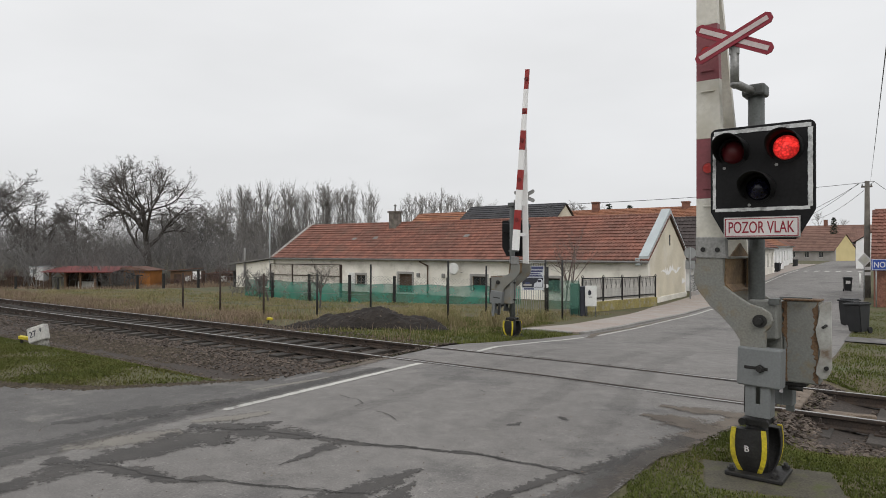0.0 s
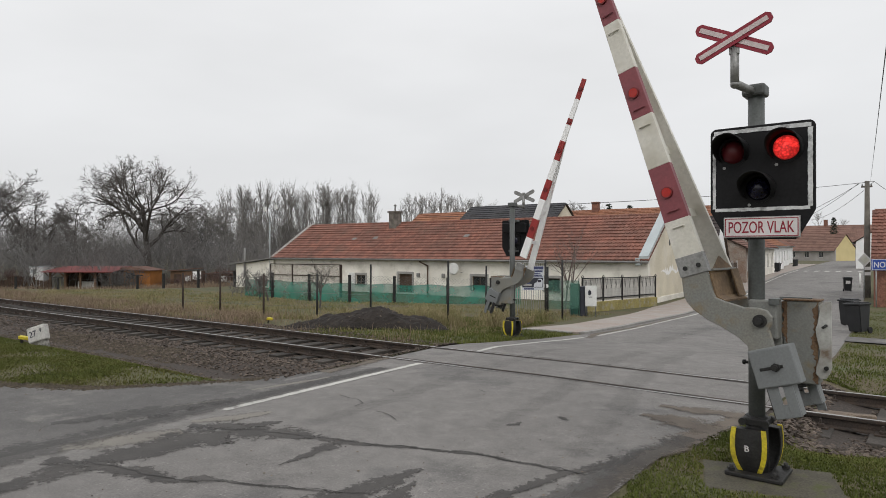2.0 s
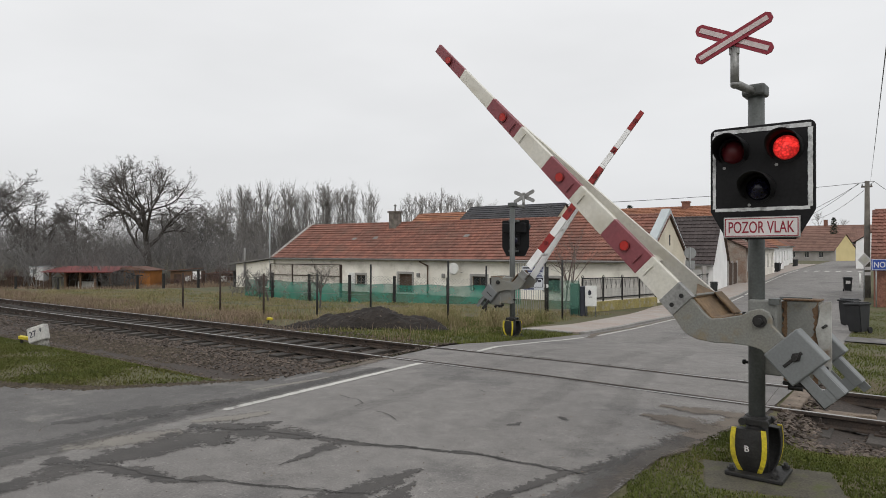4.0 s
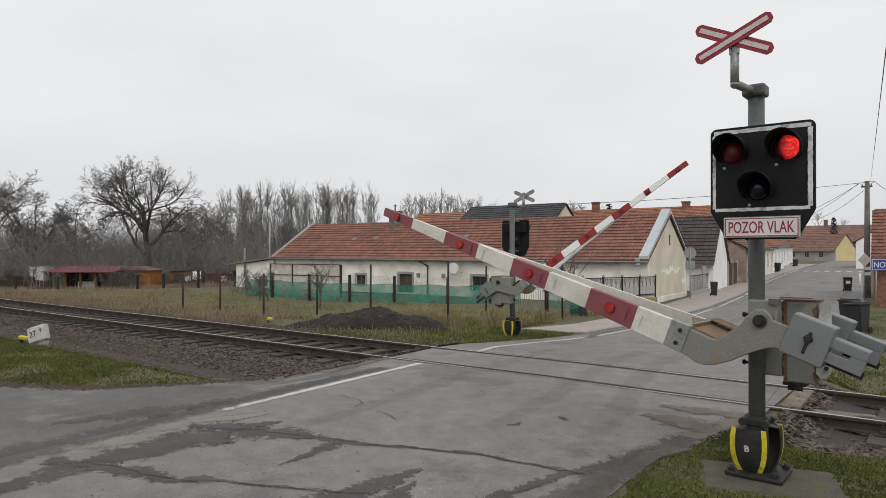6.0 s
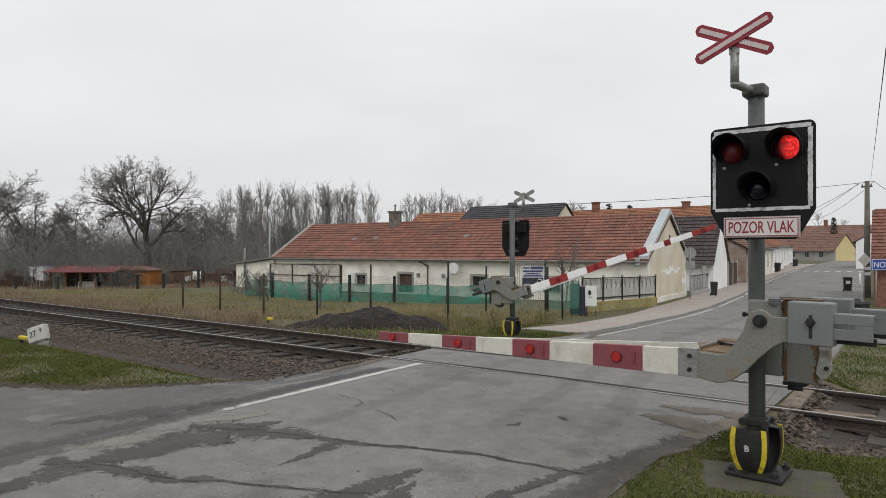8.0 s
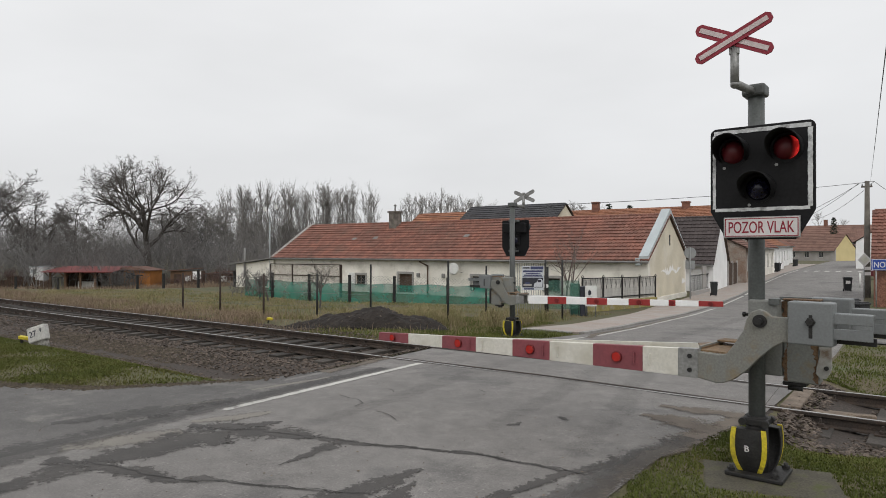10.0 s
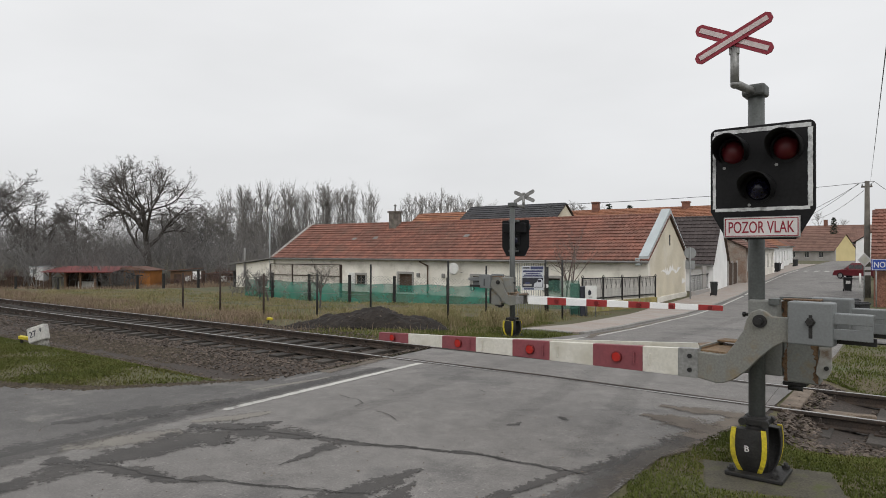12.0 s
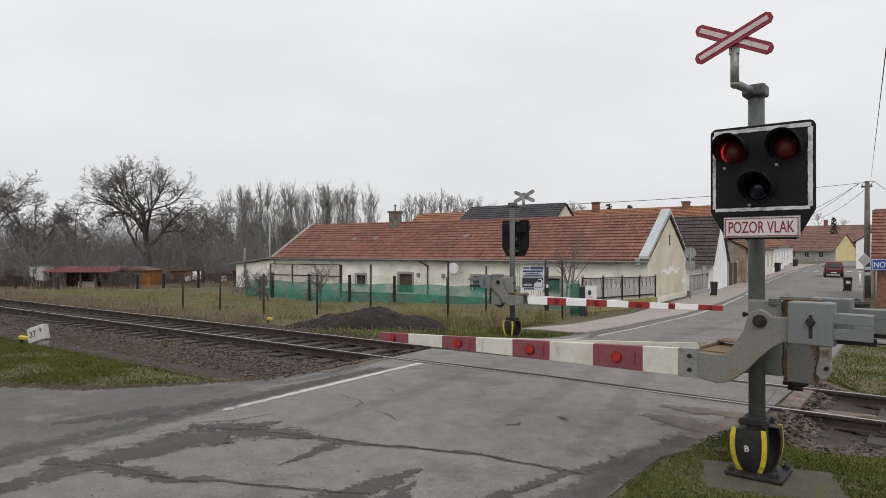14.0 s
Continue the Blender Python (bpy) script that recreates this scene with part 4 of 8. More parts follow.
# ---- houses ----
M_PLASTER = mat("weathered_cream_plaster", (0.82, 0.79, 0.72), 0.92, var=0.1, scale=0.8, fine=25, alt=(0.68, 0.65, 0.58), bump=0.4, stain=(0.42, 0.40, 0.34), stain_amt=0.55, stain_scale=0.9)
M_GABLE = mat("stained_yellow_plaster", (0.68, 0.62, 0.49), 0.92, var=0.14, scale=0.7, fine=20, alt=(0.56, 0.51, 0.40), bump=0.4, stain=(0.66, 0.62, 0.54), stain_amt=0.6, stain_scale=0.6)
M_WHITE = mat("white_render", (0.84, 0.84, 0.83), 0.9, var=0.07, scale=0.8, fine=20, alt=(0.76, 0.76, 0.75), bump=0.2)
M_RUIN = mat("bare_brick_and_plaster", (0.30, 0.26, 0.22), 0.95, var=0.25, scale=1.5, fine=14, alt=(0.24, 0.16, 0.12), bump=0.5, stain=(0.40, 0.37, 0.33), stain_amt=0.8, stain_scale=1.1)
M_GREYR = mat("grey_render", (0.38, 0.36, 0.34), 0.92, var=0.15, scale=0.8, fine=20, bump=0.3)
M_YELLOW = mat("yellow_render", (0.62, 0.52, 0.27), 0.9, var=0.08, scale=0.6, fine=20, bump=0.2)
M_TILE = mat("red_clay_tile", (0.235, 0.100, 0.072), 0.85, var=0.3, scale=0.6, fine=12, alt=(0.175, 0.082, 0.062), island=0.22, bump=0.3, stain=(0.155, 0.095, 0.072), stain_amt=0.5, stain_scale=0.7)
M_TILE_O = mat("orange_clay_tile", (0.28, 0.125, 0.072), 0.85, var=0.2, scale=0.6, fine=12, island=0.16, bump=0.3)
M_TILE_D = mat("dark_brown_tile", (0.072, 0.058, 0.056), 0.8, var=0.25, scale=0.6, fine=12, island=0.2, bump=0.3)
M_TILE_S = mat("slate_roofing", (0.055, 0.055, 0.06), 0.8, var=0.25, scale=0.6, fine=12, island=0.15, bump=0.3)
M_TILE_B = mat("faded_brown_tile", (0.20, 0.115, 0.09), 0.85, var=0.2, scale=0.6, fine=12, island=0.14, bump=0.3)
M_ZINC = mat("pale_zinc_sheet", (0.46, 0.50, 0.51), 0.5, 0.35, var=0.12, scale=1.2, fine=20, bump=0.1)
M_GUTTER = mat("grey_gutter", (0.24, 0.235, 0.225), 0.6, 0.3, var=0.25, scale=2, fine=20, bump=0.1)
M_GLASS = mat("dark_window_glass", (0.025, 0.028, 0.03), 0.12, var=0.3, scale=1, fine=4, bump=0.0, spec=0.6)
M_FRAME = mat("brown_window_frame", (0.10, 0.072, 0.05), 0.7, var=0.2, scale=3, fine=30)
M_FRAME_W = mat("white_window_frame", (0.68, 0.68, 0.66), 0.6, var=0.1, scale=3, fine=30)
M_SURR = mat("grey_stucco_surround", (0.34, 0.33, 0.31), 0.9, var=0.2, scale=3, fine=30)
M_BRICK = mat("brick_chimney", (0.25, 0.12, 0.085), 0.92, var=0.35, scale=5, fine=20, bump=0.6)
M_SOOT = mat("sooty_render", (0.21, 0.19, 0.165), 0.95, var=0.4, scale=3, fine=20, bump=0.6, alt=(0.10, 0.09, 0.08))
M_DARKWOOD = mat("dark_stained_wood", (0.085, 0.055, 0.038), 0.85, var=0.3, scale=3, fine=30)


def wall_bm(length, height, thick, openings, z0=0.0):
    """A wall along x, its front at y=0, with openings (x0, x1, z0, z1) that go through it."""
    xs = sorted({0, length, *[o[0] for o in openings], *[o[1] for o in openings]})
    zs = sorted({z0, height, *[o[2] for o in openings], *[o[3] for o in openings]})
    bm = bmesh.new()
    for i in range(len(xs) - 1):
        run = None
        for j in range(len(zs) - 1):
            cx, cz = (xs[i] + xs[i + 1]) / 2, (zs[j] + zs[j + 1]) / 2
            solid = not any(o[0] < cx < o[1] and o[2] < cz < o[3] for o in openings)
            if solid:
                run = (run[0], zs[j + 1]) if run else (zs[j], zs[j + 1])
            if run and (not solid or j == len(zs) - 2):
                box(bm, xs[i], xs[i + 1], 0, thick, run[0], run[1])
                run = None
    bmesh.ops.remove_doubles(bm, verts=bm.verts, dist=0.0005)
    return bm


def window(parent, x0, x1, z0, z1, m=None, frame_mat=None, surround=False, door=False, bars=1):
    m = m or Matrix.Identity(4)
    fm = frame_mat or M_FRAME
    nm = "door" if door else "window"
    bm = bmesh.new()
    t = 0.06
    for a in ((x0, x1, z0, z0 + t), (x0, x1, z1 - t, z1), (x0, x0 + t, z0 + t, z1 - t), (x1 - t, x1, z0 + t, z1 - t)):
        box(bm, a[0], a[1], 0.10, 0.17, a[2], a[3], m=m)
    for i in range(bars):
        c = x0 + (x1 - x0) * (i + 1) / (bars + 1)
        box(bm, c - 0.025, c + 0.025, 0.105, 0.165, z0 + t, z1 - t, m=m)
    w = part(nm, bm, fm, parent)
    part("door_leaf" if door else "pane", cube(x0 + t, x1 - t, 0.13, 0.145, z0 + t, z1 - t, m=m), M_DARKWOOD if door else M_GLASS, w)
    if not door:
        part("sill", cube(x0 - 0.06, x1 + 0.06, -0.06, 0.10, z0 - 0.05, z0, 0.008, m=m), M_SURR, w)
    if surround:
        bm = bmesh.new()
        s = 0.16
        for a in ((x0 - s, x1 + s, z1, z1 + s), (x0 - s, x0, z0, z1), (x1, x1 + s, z0, z1)):
            box(bm, a[0], a[1], -0.035, 0.02, a[2], a[3], 0.008, m=m)
        part("surround", bm, M_SURR, w)
    return w


def tile_slope(length, run, ze, zr, tw, th, seed, sag=0.0):
    """Overlapping curved tiles on one roof slope, eave along x at y=0; one island per tile."""
    rnd = random.Random(seed)
    sl = math.hypot(run, zr - ze)
    uy, uz = run / sl, (zr - ze) / sl
    verts, faces = [], []
    rows = max(1, round(sl / th))
    th = sl / rows
    cols = max(1, round(length / tw))
    tw = length / cols
    for r in range(rows):
        for c in range(cols):
            x = c * tw + (0 if r % 2 == 0 else 0.0)
            k = len(verts)
            for s, lift in ((r * th - 0.04, 0.088), ((r + 1) * th + 0.03, 0.018)):
                for f, hgt in ((0.0, 0.0), (0.3, 0.032), (0.62, 0.008), (1.0, 0.0)):
                    hh = lift + hgt + rnd.uniform(-0.004, 0.004)
                    verts.append((x + f * tw, s * uy - hh * uz, ze + s * uz + hh * uy - sag * math.sin(math.pi * (x + f * tw) / length)))
            b = len(verts)
            for f in (0.0, 0.3, 0.62, 1.0):
                v = verts[k + (0, 0.3, 0.62, 1.0).index(f)]
                verts.append((v[0], v[1] + 0.07 * uz, v[2] - 0.085 * uy))
            faces += [(k + i, k + i + 1, k + 5 + i, k + 4 + i) for i in range(3)]
            faces += [(b + i, b + i + 1, k + i + 1, k + i) for i in range(3)]
    return verts, faces


def gable_house(name, m, L, W, eave, ridge, wall_m, roof_m, label, openings=(), gable_openings=(), gable_m=None, tw=0.25, th=0.36, over=0.35, chimneys=(), frame_mat=None, seed=1, surround=False, detail=True, sag=0.0, z0=-0.4):
    """Ridge along x; front wall at y=0 from x=0 to L; the +x gable faces the street. openings: (x0, x1, z0, z1, is_door)."""
    h = thing(name, m, label, "house")
    T = 0.35
    front = part("wall", wall_bm(L, eave, T, [o[:4] for o in openings], z0), wall_m, h)
    part("wall", cube(0, L, W - T, W, z0, eave), wall_m, h)
    for x0 in (0, L - T):
        bm = bmesh.new()
        prism(bm, [(T, z0), (W - T, z0), (W - T, eave), (W / 2, eave + (ridge - eave) * (1 - T / (W / 2)) + 0.0), (T, eave)], x0, x0 + T, "yz")
        prism(bm, [(0.02, eave), (W - 0.02, eave), (W / 2, ridge - 0.05)], x0 + 0.004, x0 + T - 0.004, "yz")
        if x0 > 0 and gable_openings:
            pass
        part("gable_wall", bm, (gable_m or wall_m), h)
    for o in openings:
        window(front, *o[:4], frame_mat=frame_mat, surround=surround, door=o[4])
    g = Matrix.Translation((L, 0, 0)) @ pose(0, 0, 0, 0, 0, 90)
    for o in gable_openings:
        w = part("window", cube(o[0], o[1], -0.03, 0.02, o[2], o[3], 0.01, m=g), frame_mat or M_FRAME, h)
        part("pane", cube(o[0] + 0.07, o[1] - 0.07, -0.045, -0.028, o[2] + 0.07, o[3] - 0.07, m=g), M_GLASS, w)
    # roof: closed deck under the tiles, tiled front and back slopes
    run = W / 2
    k = (ridge - eave) / run
    ze = eave - over * k
    bm = bmesh.new()
    prism(bm, [(-over, ze), (W / 2, ridge), (W + over, ze), (W + over, ze + 0.05), (W / 2, ridge + 0.06), (-over, ze + 0.05)], -0.12, L + 0.12, "yz")
    roof = part("roof", bm, M_DARKWOOD if detail else roof_m, h)
    v, f = tile_slope(L + 0.3, run + over, ze + 0.06, ridge + 0.06, tw, th, seed, sag)
    mesh_part("roof_tiles", [(a - 0.15, b - over, c) for a, b, c in v], f, roof_m, roof)["kind"] = "stuff"
    v, f = tile_slope(L + 0.3, run + over, ze + 0.06, ridge + 0.06, tw * 2, th * 2, seed + 1)
    mesh_part("roof_tiles", [(L + 0.15 - a, W + over - b, c) for a, b, c in v], f, roof_m, roof)["kind"] = "stuff"
    bm = bmesh.new()
    n = int(L / 0.4)
    for i in range(n):
        tube(bm, (i * L / n - 0.02, W / 2, ridge + 0.05), ((i + 1) * L / n + 0.02, W / 2, ridge + 0.06), 0.115, 0.10, 8)
    part("ridge_tiles", bm, roof_m, roof)
    bm = bmesh.new()
    tube(bm, (-0.1, -over - 0.06, ze + 0.0), (L + 0.1, -over - 0.06, ze - 0.03), 0.07, n=8)
    part("gutter", bm, M_GUTTER, roof)
    for cx, cy, cw, top in chimneys:
        bm = bmesh.new()
        box(bm, cx - cw / 2, cx + cw / 2, cy - cw / 2, cy + cw / 2, ridge - 1.0, top - 0.16, 0.015)
        box(bm, cx - cw / 2 - 0.07, cx + cw / 2 + 0.07, cy - cw / 2 - 0.07, cy + cw / 2 + 0.07, top - 0.16, top, 0.02)
        part("chimney", bm, M_BRICK, roof)
    return h


def build_crossing_cottage():
    g = -1.06
    X0, L, W = -41.3, 30.4, 8.2
    m = pose(X0, 36.2, g)

    def o(xa, xb, za, zb, door=False):
        return (xa - X0, xb - X0, za - g, zb - g, door)
    h = gable_house("cottage", m, L, W, 2.62, 5.16, M_PLASTER, M_TILE, "long low cream cottage with a worn red tiled roof",
                    openings=[o(-32.5, -31.6, -0.5, 0.2), o(-28.5, -27.3, -0.95, 0.35, True), o(-22.4, -21.3, -0.6, 0.3), o(-17.2, -16.2, -0.5, 0.3)],
                    gable_m=M_GABLE, over=0.32, seed=11, surround=True, sag=0.05)
    # zinc covering of the street gable and its parapet
    bm = bmesh.new()
    e, r = 2.62, 5.22
    for s in (1, -1):
        def q(y, z):
            return (W / 2 + s * (y - W / 2), z)
        pts = [q(-0.35, e - 0.22), q(-0.35, e + 0.12), q(W / 2, r + 0.36), q(W / 2, r + 0.06)]
        prism(bm, pts, L - 0.42, L + 0.10, "yz")
    part("gable_parapet", bm, M_ZINC, h, "pale zinc flashing over the gable")
    part("gable_kneeler", cube(L - 0.62, L - 0.36, -0.40, 0.30, e - 0.42, e + 0.0, 0.02), M_ZINC, h, "zinc-clad corner of the gable")
    part("vent", cube(L + 0.0, L + 0.012, W / 2 + 0.05, W / 2 + 0.32, 3.35, 4.0, 0.004), M_CASTB, h, "narrow dark attic slit")
    rnd = random.Random(8)
    M_PATCH = mat("bare_white_patch", (0.84, 0.83, 0.80), 0.9, var=0.08)
    for ya, yb, cz, thick, n in ((W / 2 - 1.7, W / 2 + 2.7, 1.75, 0.34, 26), (W - 1.1, W - 0.3, 0.95, 0.4, 6)):
        top, low = [], []
        for i in range(n + 1):
            y = ya + (yb - ya) * i / n
            lean = 0.10 * (i / n) + 0.10 * math.sin(i * 0.55)
            fade = min(1, 4 * (i + 0.3) / n, 4 * (n - i + 0.3) / n)
            top.append((y, cz + lean + fade * thick * rnd.choice((0.12, 0.25, 0.4, 0.9))))
            low.append((y, cz + lean - fade * thick * rnd.uniform(0.15, 0.5)))
        pts = low + top[::-1]
        bm = bmesh.new()
        prism(bm, pts, L + 0.002, L + 0.006, "yz")
        part("plaster_patch", bm, M_PATCH, h, "bare white patch in the yellow plaster")
    part("wall_base", cube(L, L + 0.06, 0.0, W, -0.3, 0.35, 0.02), M_PLASTER, h)
    # chimney with a cowl, downpipe, dish, lamps, roof lights
    bm = bmesh.new()
    cx = -31.75 - X0
    box(bm, cx - 0.36, cx + 0.36, W / 2 - 0.75, W / 2 - 0.03, 4.6, 6.1, 0.03)
    box(bm, cx - 0.44, cx + 0.44, W / 2 - 0.83, W / 2 + 0.05, 6.0, 6.14, 0.02)
    ch = part("chimney", bm, M_SOOT, h, "sooty rendered chimney")
    bm = bmesh.new()
    tube(bm, (cx, W / 2 - 0.4, 6.1), (cx, W / 2 - 0.4, 6.55), 0.06)
    tube(bm, (cx, W / 2 - 0.4, 6.55), (cx, W / 2 - 0.4, 6.68), 0.15, 0.02)
    part("cowl", bm, M_GUTTER, ch)
    bm = bmesh.new()
    px = -25.9 - X0
    tube(bm, (px - 0.5, -0.38, 2.30), (px, -0.1, 2.0), 0.05, n=8)
    tube(bm, (px, -0.1, 2.02), (px, -0.1, -0.2), 0.05, n=8)
    part("downpipe", bm, M_DARKWOOD, h, "dark brown downpipe")
    bm = bmesh.new()
    dx = -23.5 - X0
    for i in range(5):
        tube(bm, (dx, -0.55 + 0.03 * i * i * 0.2, 1.85), (dx, -0.545 + 0.03 * (i + 1) ** 2 * 0.2 * 0.3, 1.85), 0.36 - 0.01 * i, 0.40 - 0.05 * i, 20)
    dish = part("satellite_dish", bm, M_FRAME_W, h, "round white satellite dish")
    bm = bmesh.new()
    tube(bm, (dx + 0.35, 0, 1.6), (dx + 0.3, -0.5, 1.65), 0.02, n=6)
    tube(bm, (dx, -0.5, 1.5), (dx + 0.05, -1.0, 1.6), 0.012, n=6)
    part("dish_arm", bm, M_GUTTER, dish)
    for lx in (-26.7, -24.6):
        part("wall_lamp", cube(lx - X0 - 0.1, lx - X0 + 0.1, -0.2, 0, 1.2, 1.5, 0.04), M_GUTTER, h, "small wall lamp")
    for lx, z in ((-34.5, 3.9), (-32.4, 3.95), (-24.2, 4.0)):
        k = (z - 2.62) / 2.54 * W / 2
        bm = cube(-0.2, 0.2, -0.17, 0.17, 0.06, 0.12, 0.02, m=Matrix.Translation((lx - X0, k, z)) @ pose(0, 0, 0, 31.8))
        part("roof_light", bm, M_GUTTER, h, "small roof window")
    bm = bmesh.new()
    prism(bm, [(-0.34, 2.62 - 0.2), (-0.34, 2.62 - 0.05), (W / 2, 5.16 + 0.2), (W / 2, 5.16 + 0.02)], -0.22, 0.06, "yz")
    part("verge", bm, M_SURR, h, "pale mortar verge of the roof")
    part("door", cube(-33.2 - X0, -32.6 - X0, -0.05, 0.0, 0.02, 0.36 - g, 0.01), M_FRAME_W, h, "narrow white yard door")
    # lean-to annexe with a mono-pitch roof
    a = thing("annexe", pose(-46.0, 36.0, -1.1), "white lean-to annexe with a low pent roof", "outbuilding")
    bm = bmesh.new()
    prism(bm, [(0, -0.4), (4.68, -0.4), (4.68, 2.35), (0, 1.95)], 0.0, 0.3, "xz")
    prism(bm, [(0, -0.4), (4.68, -0.4), (4.68, 2.35), (0, 1.95)], 5.0, 5.3, "xz")
    box(bm, 0, 0.3, 0.3, 5.0, -0.4, 1.95)
    part("wall", bm, M_PLASTER, a)
    bm = bmesh.new()
    prism(bm, [(-0.5, 1.92), (4.68, 2.45), (4.68, 2.55), (-0.5, 2.02)], -0.3, 5.6, "xz")
    part("roof", bm, M_GUTTER, a)
    part("window", cube(3.0, 3.9, -0.03, 0.03, 0.2, 1.0, 0.01), M_FRAME, a)
    bm = bmesh.new()
    tube(bm, (1.3, -0.15, 0.9), (1.3, -0.15, 3.3), 0.09)
    part("stove_pipe", bm, M_GUTTER, a)
    bm = bmesh.new()
    tube(bm, (4.5, -0.2, 0.2), (4.5, -0.2, 5.6), 0.035)
    tube(bm, (4.5, -0.2, 5.5), (4.5, -0.2, 6.9), 0.025)
    for z in (4.7, 5.1, 6.6):
        tube(bm, (4.15, -0.35, z), (4.95, 0.0, z), 0.012, n=6)
    part("aerial_mast", bm, M_ZINC, a)
    for x, y, z in ((4.12, -0.4, 6.5), (4.98, 0.0, 6.65)):
        part("panel_aerial", cube(x - 0.13, x + 0.13, y - 0.08, y + 0.08, z - 0.18, z + 0.18, 0.02), M_FRAME_W, a)


def build_village():
    wins = [(i * 2.6 + 0.8, i * 2.6 + 1.7, 0.9, 2.1, False) for i in range(4)]
    gable_house("house", pose(-22.3, 49.2, -1.0), 12.1, 4.9, 2.45, 5.45, M_WHITE, M_TILE_D, "white house with a steep dark brown tiled roof", openings=wins, over=0.4, seed=21, tw=0.3)
    gable_house("house", pose(-30.0, 66.0, -0.8), 17.6, 8.6, 5.2, 7.3, M_PLASTER, M_TILE_O, "house with a low orange tiled roof and a brick chimney", over=0.3, seed=22, tw=0.4, th=0.4, chimneys=[(12.8, 4.1, 0.7, 7.95), (3.0, 4.1, 0.7, 8.3)])
    gable_house("house", pose(-36.2, 54.0, -1.0), 10.6, 9.0, 4.6, 7.5, M_GREYR, M_TILE_S, "grey building with a dark slate roof", gable_m=M_GABLE, over=0.3, seed=23, tw=0.5, th=0.4)
    gable_house("house", pose(-43.0, 54.5, -1.0), 6.6, 8.0, 4.4, 7.0, M_PLASTER, M_TILE_O, "barn with an orange tiled roof", over=0.3, seed=24, tw=0.4, th=0.4)
    gable_house("house", pose(-52.0, 60.0, -1.0), 9.0, 7.0, 3.6, 6.0, M_PLASTER, M_TILE_D, "far barn with a dark roof", over=0.3, seed=25, tw=0.4, th=0.4, chimneys=[(7.5, 3.5, 0.6, 7.0)])
    # row along the street, gables and eaves towards the road
    rows = [(-9.6, 58.5, 6.0, 6.5, 2.9, 4.6, M_RUIN, M_TILE_B, "narrow house with bare brown brick and plaster"),
            (-9.9, 66.0, 11.5, 7.0, 3.0, 5.2, M_PLASTER, M_TILE, "cream terraced house with tall windows"),
            (-10.8, 79.0, 14.0, 7.5, 3.1, 5.4, M_WHITE, M_TILE_O, "white terraced house with an orange roof"),
            (-12.2, 95.0, 16.0, 7.5, 3.1, 5.4, M_WHITE, M_TILE_B, "white house along the street"),
            (-13.6, 113.0, 16.0, 8.0, 3.2, 5.6, M_WHITE, M_TILE, "white house along the street")]
    for i, (x, y, L, W, e, r, wm, rm, lab) in enumerate(rows):
        n = int(L / 2.7)
        wins = [(j * L / n + 0.7, j * L / n + 1.6, 1.0, 2.3, False) for j in range(n)]
        m = Matrix.Translation((x, y, road_z(y))) @ pose(0, 0, 0, 0, 0, 90)
        gable_house("house", m, L, W, e, r, wm, rm, lab, openings=wins, over=0.3, seed=30 + i, tw=0.4, th=0.4, frame_mat=M_FRAME_W)
    # closing the street
    wins = [(j * 3.2 + 1.2, j * 3.2 + 2.2, 0.9, 2.1, False) for j in range(4)]
    gable_house("house", pose(-8.73, 156.5, -0.2, 0, 0, -30) @ pose(-14.4, 0, 0), 14.4, 7.0, 2.6, 5.7, M_GREYR, M_TILE_B, "grey-brown house with a broad faded roof", openings=wins, gable_m=M_YELLOW, over=0.4, seed=41, tw=0.6, th=0.5, frame_mat=M_FRAME_W, chimneys=[(4, 3.5, 0.7, 6.6)])
    gable_house("house", pose(-50, 175, 0.1), 48, 12, 3.5, 8.0, M_WHITE, M_TILE_B, "long far house roofs at the end of the village", over=0.4, seed=43, tw=1.0, th=0.8, chimneys=[(30, 6, 0.8, 9.6), (38, 6, 0.8, 9.5)])
    gable_house("house", pose(-3.2, 110, -0.2) @ pose(0, 0, 0, 0, 0, -90), 12, 9, 3.4, 6.4, M_WHITE, M_TILE_B, "white gabled house behind the pole", over=0.3, seed=44, tw=0.6, th=0.5)
    # house beside the pole on the other side of the street
    gable_house("house", pose(-0.55, 43.5, -0.95), 14.0, 8.0, 2.5, 5.3, M_WHITE, M_TILE, "white house with a red tiled roof", over=0.35, seed=45, tw=0.27, chimneys=[(1.8, 3.6, 0.55, 6.3)])


build_crossing_cottage()
build_village()

# ---- pavements, yard, fences, street furniture ----
M_FPOST = mat("dark_iron_post", (0.03, 0.029, 0.028), 0.7, 0.2, var=0.3, scale=6, fine=40, bump=0.1)
M_RPOST = mat("rusty_brown_post", (0.06, 0.042, 0.034), 0.85, 0.1, var=0.35, scale=6, fine=40)
M_WIRE = mat("dull_fence_wire", (0.16, 0.16, 0.155), 0.6, 0.4, var=0.2)
M_CABLE = mat("black_cable", (0.03, 0.03, 0.032), 0.6, var=0.2)
M_BIN = mat("dark_grey_bin_plastic", (0.022, 0.023, 0.025), 0.5, var=0.2, scale=4, fine=40, bump=0.05)
M_POLE = mat("weathered_pole", (0.16, 0.145, 0.125), 0.9, var=0.3, scale=3, fine=30)
M_SIGNBACK = mat("grey_sign_back", (0.30, 0.31, 0.31), 0.5, 0.4, var=0.12, scale=4, fine=40)
M_BLUE = mat("blue_sign_paint", (0.02, 0.06, 0.30), 0.4, var=0.08)
M_BANNER = mat("printed_banner", (0.55, 0.57, 0.60), 0.6, var=0.1)
M_INK = mat("dark_print", (0.03, 0.032, 0.045), 0.6, var=0.2)
M_NAVY = mat("navy_print", (0.05, 0.06, 0.14), 0.6, var=0.2)
